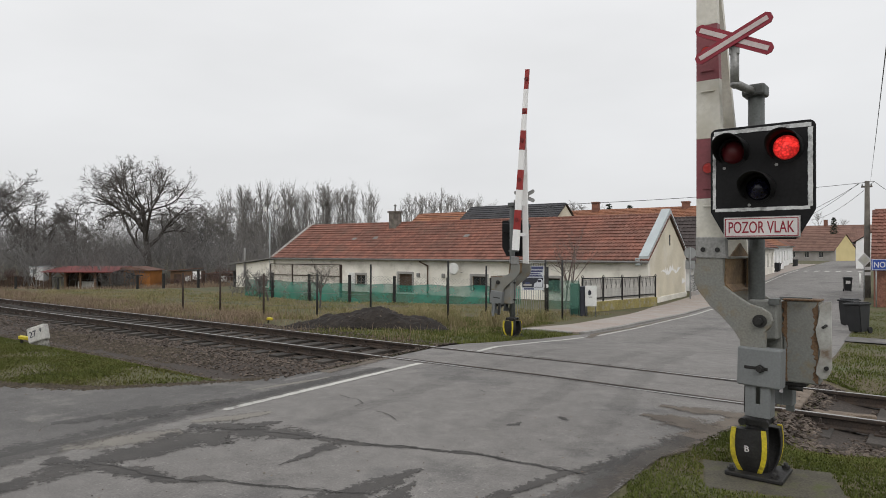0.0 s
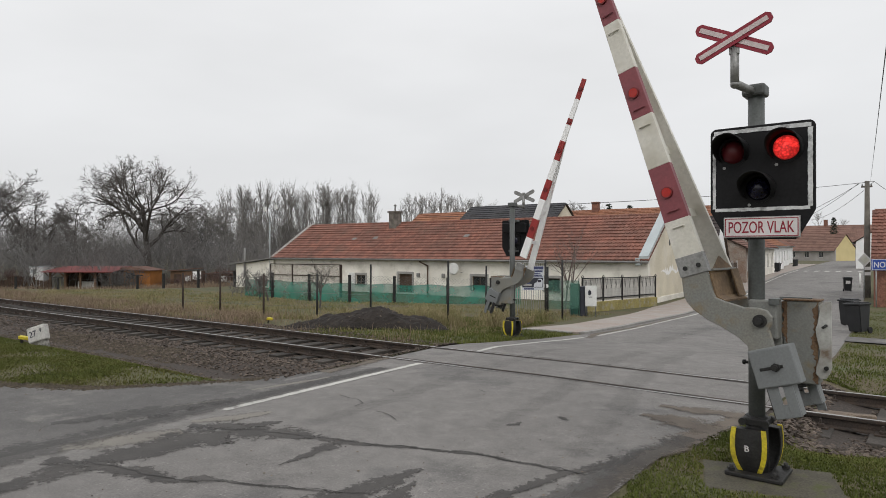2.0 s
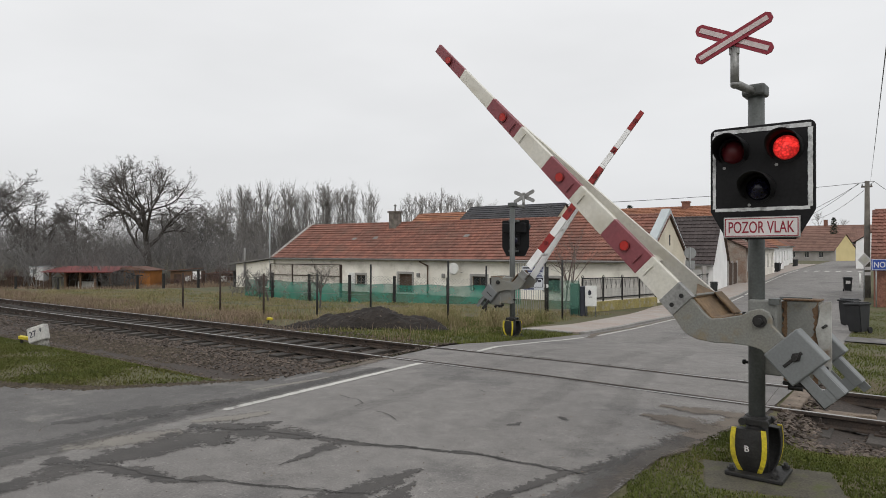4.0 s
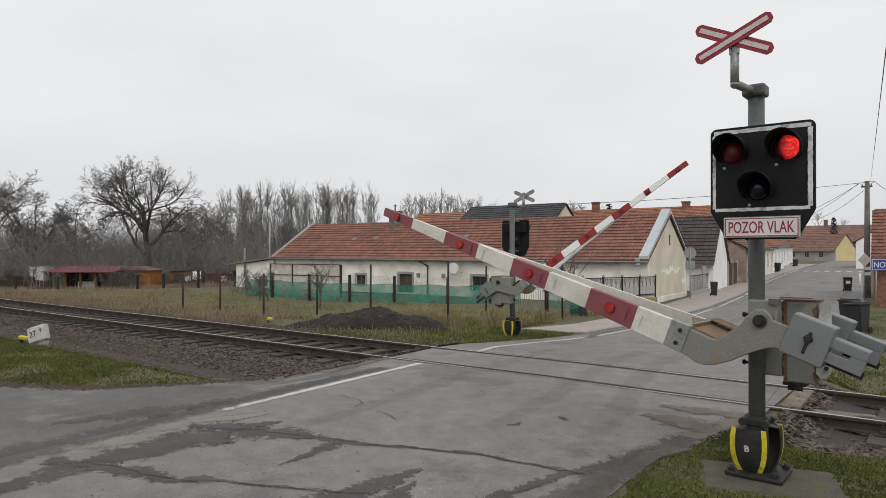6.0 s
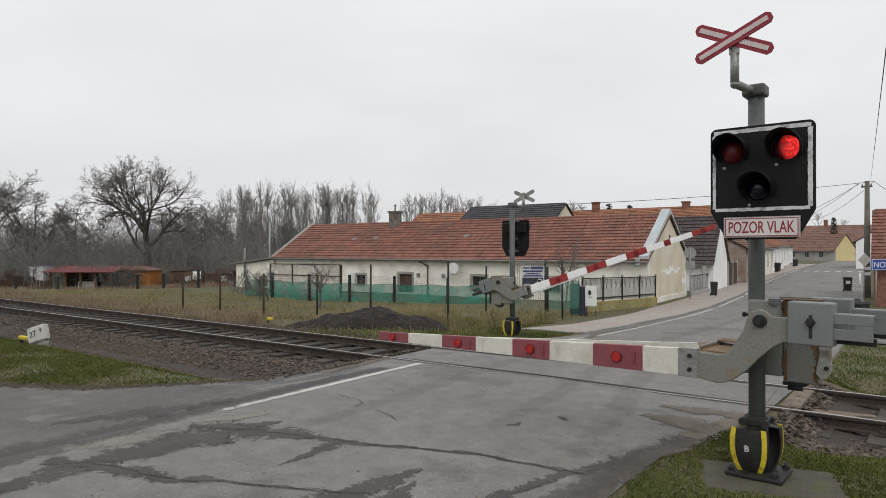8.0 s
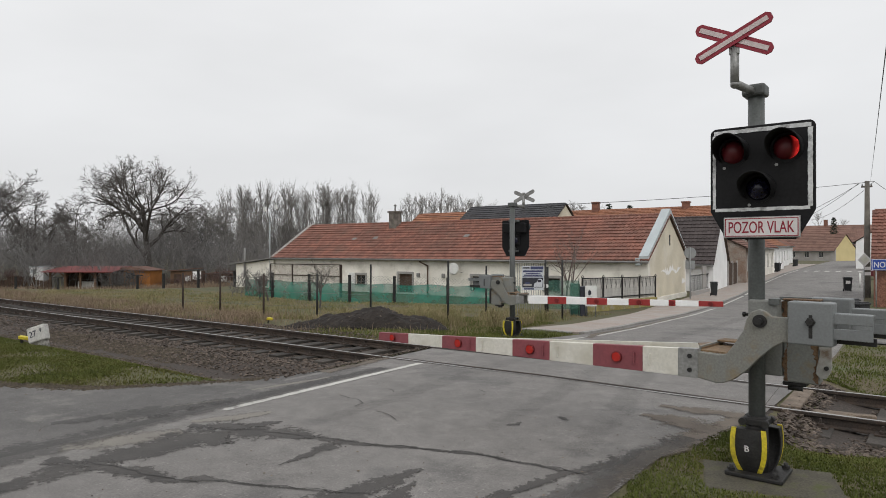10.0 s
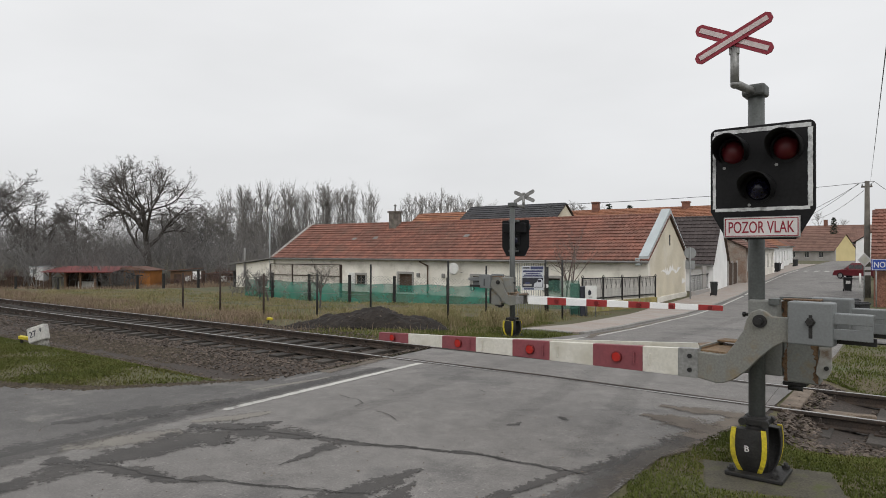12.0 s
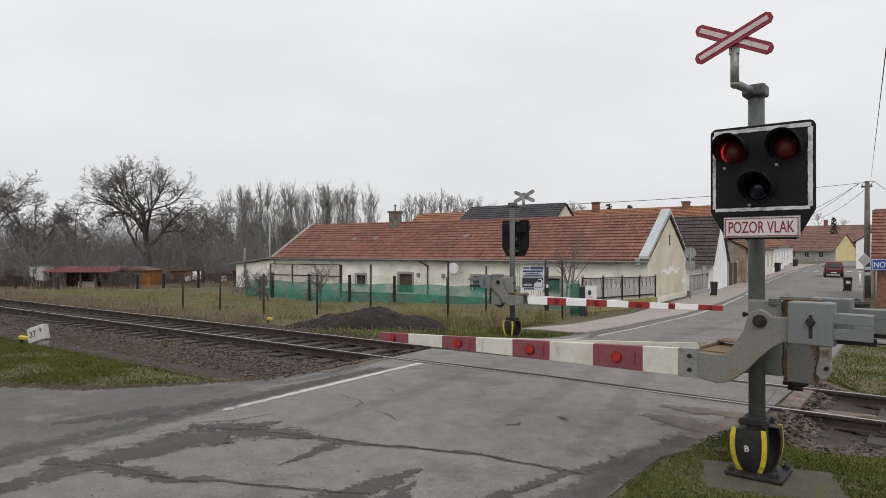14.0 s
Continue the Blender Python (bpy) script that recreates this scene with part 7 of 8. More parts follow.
class Wood:
    """Collects tapered tubes for the heavy wood and for the twigs of one tree."""

    def __init__(self, seed):
        self.rnd = random.Random(seed)
        self.sets = ([[], []], [[], []])

    def tubes(self, pts, radii, n, which):
        verts, faces = self.sets[which]
        base = len(verts)
        for i, (p, r) in enumerate(zip(pts, radii)):
            d = (pts[min(i + 1, len(pts) - 1)] - pts[max(i - 1, 0)])
            q = d.to_track_quat("Z", "Y").to_matrix()
            for k in range(n):
                a = 2 * math.pi * k / n
                verts.append(tuple(p + q @ Vector((r * math.cos(a), r * math.sin(a), 0))))
            if i:
                for k in range(n):
                    a, b = base + (i - 1) * n, base + i * n
                    faces.append((a + k, a + (k + 1) % n, b + (k + 1) % n, b + k))

    def grow(self, p, d, r, length, level, spec):
        rnd = self.rnd
        s = spec[level]
        n = max(3, int(length / s["seg"]))
        pts, radii, dirs = [p.copy()], [r], [d.copy()]
        end = r * s.get("taper", 0.45)
        for i in range(n):
            j = s["bend"]
            d = (d + Vector((rnd.uniform(-j, j), rnd.uniform(-j, j), rnd.uniform(-j, j))) + Vector((0, 0, s["up"]))).normalized()
            p = p + d * (length / n)
            pts.append(p.copy()); dirs.append(d.copy())
            radii.append(r + (end - r) * (i + 1) / n)
        self.tubes(pts, radii, s["sides"], s["set"])
        if level + 1 >= len(spec):
            return
        c = spec[level + 1]
        for _ in range(s["kids"]):
            k = rnd.uniform(s["from"], 1.0)
            i = min(n, max(1, round(k * n)))
            ax = dirs[i].orthogonal()
            ax.rotate(Matrix.Rotation(rnd.uniform(0, 2 * math.pi), 3, dirs[i]))
            nd = dirs[i].copy()
            nd.rotate(Matrix.Rotation(radians(rnd.uniform(*c["angle"])), 3, ax))
            ln = length * rnd.uniform(*c["len"]) * (1.1 - 0.45 * k)
            self.grow(pts[i], nd, max(c["rmin"], radii[i] * rnd.uniform(0.5, 0.75)), ln, level + 1, spec)


def lv(seg, bend, up, sides, which, kids, frm, angle, ln, rmin, taper=0.4):
    return {"seg": seg, "bend": bend, "up": up, "sides": sides, "set": which, "kids": kids, "from": frm, "angle": angle, "len": ln, "rmin": rmin, "taper": taper}


OAK = [lv(0.9, 0.07, 0.03, 10, 0, 12, 0.3, (0, 0), (1, 1), 0.1, 0.4), lv(0.9, 0.24, 0.06, 7, 0, 8, 0.3, (34, 82), (0.72, 1.02), 0.08, 0.28),
       lv(0.7, 0.30, 0.05, 5, 0, 6, 0.25, (30, 65), (0.36, 0.6), 0.035, 0.4), lv(0.5, 0.30, 0.05, 4, 0, 5, 0.25, (30, 65), (0.4, 0.65), 0.020, 0.6), lv(0.4, 0.3, 0.04, 3, 1, 4, 0.25, (25, 60), (0.4, 0.65), 0.012, 0.7), lv(0.35, 0.3, 0.02, 3, 1, 0, 0.2, (25, 60), (0.45, 0.75), 0.008, 0.8)]
YOUNG = [lv(0.3, 0.06, 0.04, 8, 0, 7, 0.3, (0, 0), (1, 1), 0.012, 0.35), lv(0.2, 0.14, 0.12, 5, 0, 5, 0.2, (28, 52), (0.35, 0.65), 0.009, 0.4), lv(0.15, 0.18, 0.08, 3, 1, 3, 0.2, (25, 50), (0.3, 0.55), 0.005, 0.6), lv(0.12, 0.18, 0.05, 3, 1, 0, 0.2, (25, 50), (0.4, 0.7), 0.0035, 0.7)]
POPLAR = [lv(1.2, 0.025, 0.06, 6, 0, 24, 0.15, (0, 0), (1, 1), 0.1, 0.12), lv(0.8, 0.06, 0.22, 4, 0, 5, 0.2, (16, 34), (0.16, 0.30), 0.04, 0.35),
          lv(0.6, 0.10, 0.16, 3, 1, 3, 0.2, (14, 34), (0.4, 0.7), 0.018, 0.5), lv(0.5, 0.12, 0.1, 3, 1, 0, 0.2, (18, 40), (0.4, 0.8), 0.010, 0.7)]
SMALL = [lv(0.25, 0.12, 0.02, 8, 0, 6, 0.4, (0, 0), (1, 1), 0.02, 0.5), lv(0.2, 0.2, 0.08, 5, 0, 6, 0.2, (30, 65), (0.5, 0.95), 0.012, 0.4), lv(0.15, 0.22, 0.06, 3, 1, 5, 0.2, (25, 60), (0.35, 0.7), 0.006, 0.5), lv(0.12, 0.2, 0.04, 3, 1, 0, 0.2, (25, 60), (0.4, 0.8), 0.0035, 0.7)]
BUSH = [lv(0.4, 0.15, 0.06, 3, 0, 7, 0.1, (0, 0), (1, 1), 0.02, 0.4), lv(0.35, 0.2, 0.06, 3, 1, 5, 0.15, (20, 55), (0.4, 0.8), 0.014, 0.6), lv(0.3, 0.2, 0.04, 3, 1, 0, 0.2, (20, 60), (0.4, 0.8), 0.009, 0.8)]


def make_tree(name, x, y, height, r, spec, seed, label, bark, twig, group="", lean=(0, 0), stems=1):
    g = ground_z(x, y)
    t = thing(name, pose(x, y, g), label, "tree" if name != "shrub" else "shrub", group)
    w = Wood(seed)
    for i in range(stems):
        d = Vector((lean[0] + (w.rnd.uniform(-0.25, 0.25) if stems > 1 else 0), lean[1] + (w.rnd.uniform(-0.25, 0.25) if stems > 1 else 0), 1)).normalized()
        w.grow(Vector((0.25 * i, 0.1 * i, -0.2)), d, r, height, 0, spec)
    mesh_part("trunk", *w.sets[0], bark, t, "", True)
    mesh_part("crown", *w.sets[1], twig, t, "bare winter twigs")
    return t


def build_trees():
    big = make_tree("oak_tree", -70.0, 42.9, 10.8, 0.54, OAK, 31, "large bare oak with crooked heavy limbs", M_BARK, M_TWIG, "bare oaks")
    big.scale = (0.9, 0.9, 0.89)
    make_tree("oak_tree", -90.5, 40.2, 7.4, 0.4, OAK, 44, "bare oak at the edge of the wood", M_BARK, M_TWIG, "bare oaks")
    make_tree("oak_tree", -94.0, 47.0, 6.6, 0.3, OAK, 45, "slender bare oak at the edge of the wood", M_BARK, M_TWIG, "bare oaks")
    make_tree("oak_tree", -99.0, 36.0, 10.5, 0.4, OAK, 46, "bare oak with twisted limbs", M_BARK, M_TWIG, "bare oaks")
    for x, y, hgt, seed in ((-83, 63, 7.6, 71), (-84, 60, 7.4, 76), (-88, 58, 6.8, 74), (-95, 62, 6.8, 75)):
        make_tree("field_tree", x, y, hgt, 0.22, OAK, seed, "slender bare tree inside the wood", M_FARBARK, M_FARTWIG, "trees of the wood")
    rnd = random.Random(77)
    base = []
    for i in range(4):
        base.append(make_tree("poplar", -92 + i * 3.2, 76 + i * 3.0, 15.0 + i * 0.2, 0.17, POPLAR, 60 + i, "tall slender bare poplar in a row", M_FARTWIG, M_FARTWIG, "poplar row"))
    n = 54
    for i in range(n):
        k = i / (n - 1)
        x, y = -99 + 23.5 * k + rnd.uniform(-1.0, 1.0), 74.5 + 14 * k + rnd.uniform(-3, 3.5)
        s = rnd.uniform(0.76, 0.88) * (1 if k < 0.93 else 0.9)
        t = copy_thing(base[i % 4], pose(x, y, ground_z(x, y), 0, 0, rnd.uniform(0, 360)))
        t.scale = (s * 1.3, s * 1.3, s)
    # low far trees above the roofs
    for i in range(30):
        lat = -8.2 + 0.62 * i + rnd.uniform(-0.3, 0.3)
        dist = 132 + rnd.uniform(-6, 6)
        px, py = -0.5635 * dist + 0.826 * lat, 0.826 * dist + 0.5635 * lat
        t = copy_thing(base[rnd.randrange(4)], pose(px, py, ground_z(px, py), 0, 0, rnd.uniform(0, 360)))
        k = (rnd.uniform(11.6, 13.4) - 0.05 * i) / 15.5
        t.scale = (k * 1.25, k * 1.25, k)
    make_tree("field_tree", -45.3, 114.3, 8.0, 0.2, OAK, 61, "bare round-crowned tree behind the roofs", M_FARTWIG, M_FARTWIG)
    for px, py, hgt in ((-26, 190, 9), (-20, 195, 9), (-15, 200, 10), (-9, 190, 8), (-30, 185, 9)):
        t = copy_thing(base[rnd.randrange(4)], pose(px, py, 0.1, 0, 0, rnd.uniform(0, 360)))
        t.scale = (hgt / 14 * 1.4, hgt / 14 * 1.4, hgt / 14)
    for t in base:
        t.scale = (0.94, 0.94, 0.73)
    # conifers behind the roofs
    for x, y, hgt in ((-33.8, 93, 9.2), (-31.0, 94, 9.0), (-9.6, 168, 9.5)):
        t = thing("conifer", pose(x, y, ground_z(x, y)), "dark evergreen conifer behind the roofs", "tree", "conifers")
        part("trunk", tube(bmesh.new(), (0, 0, -0.2), (0, 0, hgt), 0.18, 0.03, 6), M_BARK, t)
        verts, faces = [], []
        r2 = random.Random(int(hgt * 10))
        for i in range(900):
            z = hgt * r2.uniform(0.2, 1.0)
            rad = 1.5 * (1 - z / hgt) ** 0.7 + 0.15
            a = r2.uniform(0, 6.28)
            rr = rad * math.sqrt(r2.random())
            c = Vector((rr * math.cos(a), rr * math.sin(a), z))
            k = len(verts)
            for _ in range(3):
                verts.append(tuple(c + Vector((r2.uniform(-0.3, 0.3), r2.uniform(-0.3, 0.3), r2.uniform(-0.16, 0.16)))))
            faces.append((k, k + 1, k + 2))
        mesh_part("crown", verts, faces, M_PINE, t)
    # yard trees and shrubs
    make_tree("fruit_tree", -18.9, 18.9, 1.6, 0.05, SMALL, 3, "small bare pruned fruit tree in the yard", M_BARK, M_BARK, "yard trees", (0.05, 0))
    make_tree("fruit_tree", -25.6, 22.0, 1.5, 0.05, SMALL, 7, "small bare fruit tree beside the net", M_BARK, M_TWIG, "yard trees")
    make_tree("fruit_tree", -27.0, 22.6, 1.4, 0.045, SMALL, 8, "small bare fruit tree beside the annexe", M_BARK, M_TWIG, "yard trees")
    make_tree("fruit_tree", -11.9, 27.0, 3.3, 0.05, YOUNG, 17, "slender young bare tree at the fence", M_YBARK, M_YBARK, "yard trees", (0.05, 0), 2)
    make_tree("shrub", -31.0, 24.0, 1.2, 0.02, BUSH, 21, "bare tangled shrub in the yard", M_TWIG, M_TWIG, "shrubs", stems=8)
    rs = random.Random(12)
    gm = Matrix.Translation((-73.6, 33.4, -2.3)) @ pose(0, 0, 0, 0, 0, 34.3)
    for i, (gx, gy, hh) in enumerate(((6.4, -0.3, 1.9), (6.8, 0.3, 2.0), (6.0, -0.6, 1.4), (12.0, 0.6, 1.3), (16.0, -2.0, 1.3), (18.6, -2.2, 1.5), (21.0, -2.5, 1.6), (-5.2, -0.2, 1.9))):
        q = (gm @ pose(gx, gy, 0)).translation
        make_tree("shrub", q.x, q.y, hh, 0.03, BUSH, 130 + i, "dense dark bare shrub before the garden sheds", M_BARK, M_TWIG if i < 3 else M_REDTWIG, "shrubs", stems=14)
    # undergrowth and far wood, one mass of stems
    w = Wood(91)
    r = w.rnd
    for i in range(1500):
        k = r.random()
        dist = r.uniform(78, 150)
        a = radians(r.uniform(8, 56) if i % 3 else r.uniform(18, 52)) + radians(34.3)
        x, y = -dist * math.sin(a), dist * math.cos(a)
        if y < 22 or (x > -62 and y < 72):
            continue
        far = sm(78, 150, dist)
        hgt = r.uniform(2.5, 5.5) + far * r.uniform(0.5, 2.5) + sm(52.5, 56, math.degrees(a)) * r.uniform(0.0, 2.2)
        w.grow(Vector((x, y, ground_z(x, y) - 0.3)), Vector((r.uniform(-0.25, 0.25), r.uniform(-0.25, 0.25), 1)).normalized(), r.uniform(0.018, 0.055), hgt, 0, BUSH)
    v0, f0 = w.sets[0]
    v1, f1 = w.sets[1]
    k = len(v0)
    # the undergrowth's grey includes the haze painted into its colour
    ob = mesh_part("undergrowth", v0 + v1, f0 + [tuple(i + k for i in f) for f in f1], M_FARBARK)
    tagged(ob, "dense grey bare undergrowth of the far wood", "wood", kind="stuff")


def grass_mat(name, stops):
    m = bpy.data.materials.new(name)
    m.use_nodes = True
    nt = m.node_tree
    N, L = nt.nodes.new, nt.links.new
    b = nt.nodes["Principled BSDF"]
    g, co, nz = N("ShaderNodeNewGeometry"), N("ShaderNodeTexCoord"), N("ShaderNodeTexNoise")
    nz.inputs["Scale"].default_value = 0.9; nz.inputs["Detail"].default_value = 4
    L(co.outputs["Object"], nz.inputs[0])
    ad = N("ShaderNodeMath"); ad.operation = "MULTIPLY_ADD"; ad.inputs[1].default_value = 0.5
    k = N("ShaderNodeMapRange")
    for i, v in enumerate((0.35, 0.65, 0.0, 0.5)):
        k.inputs[i + 1].default_value = v
    L(nz.outputs[0], k.inputs[0])
    L(g.outputs["Random Per Island"], ad.inputs[0]); L(k.outputs[0], ad.inputs[2])
    r = N("ShaderNodeValToRGB")
    e = r.color_ramp.elements
    e[0].position, e[0].color = 0.0, (*stops[0], 1)
    e[1].position, e[1].color = 1.0, (*stops[-1], 1)
    for i, c in enumerate(stops[1:-1]):
        q = e.new((i + 1) / (len(stops) - 1)); q.color = (*c, 1)
    L(ad.outputs[0], r.inputs[0]); L(r.outputs[0], b.inputs["Base Color"])
    b.inputs["Roughness"].default_value = 0.85
    b.inputs["Specular IOR Level"].default_value = 0.2
    return m


M_LAWNG = grass_mat("verge_grass", [(0.05, 0.062, 0.012), (0.075, 0.092, 0.02), (0.105, 0.118, 0.03), (0.15, 0.125, 0.055)])
M_MOSSG = grass_mat("short_mossy_grass", [(0.045, 0.052, 0.016), (0.085, 0.10, 0.022), (0.10, 0.10, 0.032), (0.085, 0.072, 0.034)])
M_DEAD = grass_mat("dead_weed_stalks", [(0.13, 0.10, 0.068), (0.20, 0.145, 0.10), (0.26, 0.20, 0.145), (0.16, 0.115, 0.085)])
M_STRAW = grass_mat("dry_meadow_grass", [(0.10, 0.115, 0.032), (0.155, 0.15, 0.06), (0.27, 0.225, 0.125), (0.20, 0.145, 0.09)])


def blades(name, n, region, hgt, width, material, seed, label, dense=None, lift=0.0):
    rnd = random.Random(seed)
    verts, faces = [], []
    made = tries = 0
    while made < n and tries < n * 6:
        tries += 1
        x, y = region(rnd)
        if dense and rnd.random() > dense(x, y):
            continue
        made += 1
        g = ground_z(x, y) - 0.005 + lift
        h = rnd.uniform(*hgt) * (0.7 + 0.6 * (0.5 + 0.5 * noise.noise(Vector((x * 0.8, y * 0.8, seed)))))
        a, b = rnd.uniform(0, 6.283), rnd.uniform(0.1, 0.75)
        w = rnd.uniform(*width)
        dx, dy = math.cos(a), math.sin(a)
        lx, ly = -dy * w, dx * w
        k = len(verts)
        verts += [(x - lx, y - ly, g), (x + lx, y + ly, g), (x + lx * 0.7 + dx * h * b * 0.35, y + ly * 0.7 + dy * h * b * 0.35, g + h * 0.6), (x - lx * 0.7 + dx * h * b * 0.35, y - ly * 0.7 + dy * h * b * 0.35, g + h * 0.6), (x + dx * h * b, y + dy * h * b, g + h)]
        faces += [(k, k + 1, k + 2, k + 3), (k + 3, k + 2, k + 4)]
    ob = mesh_part(name, verts, faces, material)
    return tagged(ob, label, "grass", kind="stuff")


def patchy(x, y, s=0.8, lo=-0.25):
    return sm(lo, lo + 0.5, noise.noise(Vector((x * s, y * s, 2.0))))


def build_grass():
    def off_road(x, y, m=0.02):
        return x > road_right(y) + m or x < road_left(y) - m

    def footing(x, y):
        u, v = x + 0.81, y - 6.05
        c, s = math.cos(radians(14)), math.sin(radians(14))
        return not (abs(u * c + v * s) < 0.53 + 0.06 * noise.noise(Vector((x * 9, y * 9, 1))) and abs(v * c - u * s) < 0.39 + 0.08 * noise.noise(Vector((x * 9, y * 9, 5))))

    blades("verge_grass", 105000, lambda r: (r.uniform(-1.85, 3.0), r.uniform(3.6, 8.2)), (0.012, 0.038), (0.0035, 0.008), M_LAWNG, 1, "short green grass round the signal post",
           lambda x, y: (1 if off_road(x, y, 0.04 + 0.12 * noise.noise(Vector((y * 3, x, 0)))) and footing(x, y) and y < yc(x) - 1.75 + 0.15 * math.sin(x * 5) else 0) * (0.55 + 0.45 * patchy(x, y, 1.3, -0.3)))

    def strip(x, y):
        top = lerp_table(x, [(-20, 2.5), (-12, 3.72), (-10.4, 4.22), (-9.1, 4.8), (-8.2, 5.9), (-7.7, 6.6)]) - 0.05 + 0.16 * noise.noise(Vector((x * 1.1, 4, 0))) + 0.14 * noise.noise(Vector((x * 5, 9, 0)))
        end = yc(x) - 3.15 + 0.45 * noise.noise(Vector((x * 0.9, 7, 0)))
        return sm(-0.05, 0.35, y - top) * sm(-0.05, 0.4, end - y) * (0.3 + 0.7 * sm(-8.6, -10.2, x)) if x < -7.9 else 0
    blades("mossy_grass", 90000, lambda r: (r.uniform(-18, -7.9), r.uniform(2.4, 7.4)), (0.012, 0.04), (0.006, 0.012), M_MOSSG, 2, "short mossy grass strip beside the track", lambda x, y: strip(x, y) * (0.2 + 0.8 * patchy(x, y, 1.1, -0.35)))
    blades("meadow_grass", 60000, lambda r: (r.uniform(-42, -8.6), 12.4 + 15 * r.random() ** 1.6), (0.03, 0.15), (0.004, 0.011), M_STRAW, 3, "tall dry winter grass behind the track",
           lambda x, y: (1 if y > yc(x) + 2.1 and x < road_left(y) - (1.3 if y < 16 else 2.4) else 0) * (0.25 + 0.75 * patchy(x, y, 0.5, -0.3)) * (0.15 if (x + 12.0) ** 2 / 9.0 + (y - 13.2) ** 2 / 3.2 < 1 else 1))
    blades("dead_weeds", 30000, lambda r: (r.uniform(-44, -9.2), 11.6 + 6.5 * r.random() ** 1.3), (0.05, 0.26), (0.003, 0.008), M_DEAD, 8, "brown dead weeds along the track",
           lambda x, y: (1 if y > yc(x) + 1.7 and x < road_left(y) - 1.3 else 0) * sm(6.2, 2.2, y - yc(x)) * (0.2 + 0.8 * patchy(x, y, 0.45, -0.2)) * (0.1 if (x + 12.0) ** 2 / 9.0 + (y - 13.2) ** 2 / 3.2 < 1 else 1))
    def garden_edge(r):
        gx, gy = r.uniform(-9, 25), -0.8 - 7.5 * r.random() ** 1.4
        return -73.6 + gx * 0.826 - gy * 0.5635, 33.4 + gx * 0.5635 + gy * 0.826
    blades("garden_weeds", 9000, garden_edge, (0.2, 0.75), (0.008, 0.022), M_DEAD, 9, "brown dead brush before the garden sheds", lambda x, y: 0.15 + 0.85 * patchy(x, y, 0.35, -0.25))
    blades("tall_weeds", 9000, lambda r: (r.uniform(-14.5, -9.0), r.uniform(15.2, 21.5)), (0.15, 0.5), (0.004, 0.009), M_STRAW, 6, "tall dry weeds along the fence", lambda x, y: patchy(x, y, 0.7, -0.1) * (1 if x < -8.9 - 0.35 * (y - 15) * 0.4 else 0))
    blades("green_grass", 26000, lambda r: (r.uniform(-12.5, -6.9), r.uniform(11.4, 20)), (0.03, 0.10), (0.004, 0.009), M_LAWNG, 4, "short green grass beside the far signal", lambda x, y: 1 if y > yc(x) + 1.4 and x < road_left(y) - 0.05 and not (y > 16.5 and x > -9.1) else 0)
    blades("verge_grass", 60000, lambda r: (r.uniform(-0.95, 7), 11.3 + 28 * r.random() ** 1.7), (0.015, 0.05), (0.005, 0.012), M_LAWNG, 5, "green grass verge beyond the track", lambda x, y: (1 if off_road(x, y, 0.05) and y > yc(x) + 1.3 and not 20.4 < y < 22.6 else 0) * (0.3 + 0.7 * patchy(x, y, 0.6, -0.3)))


build_trees()
build_grass()


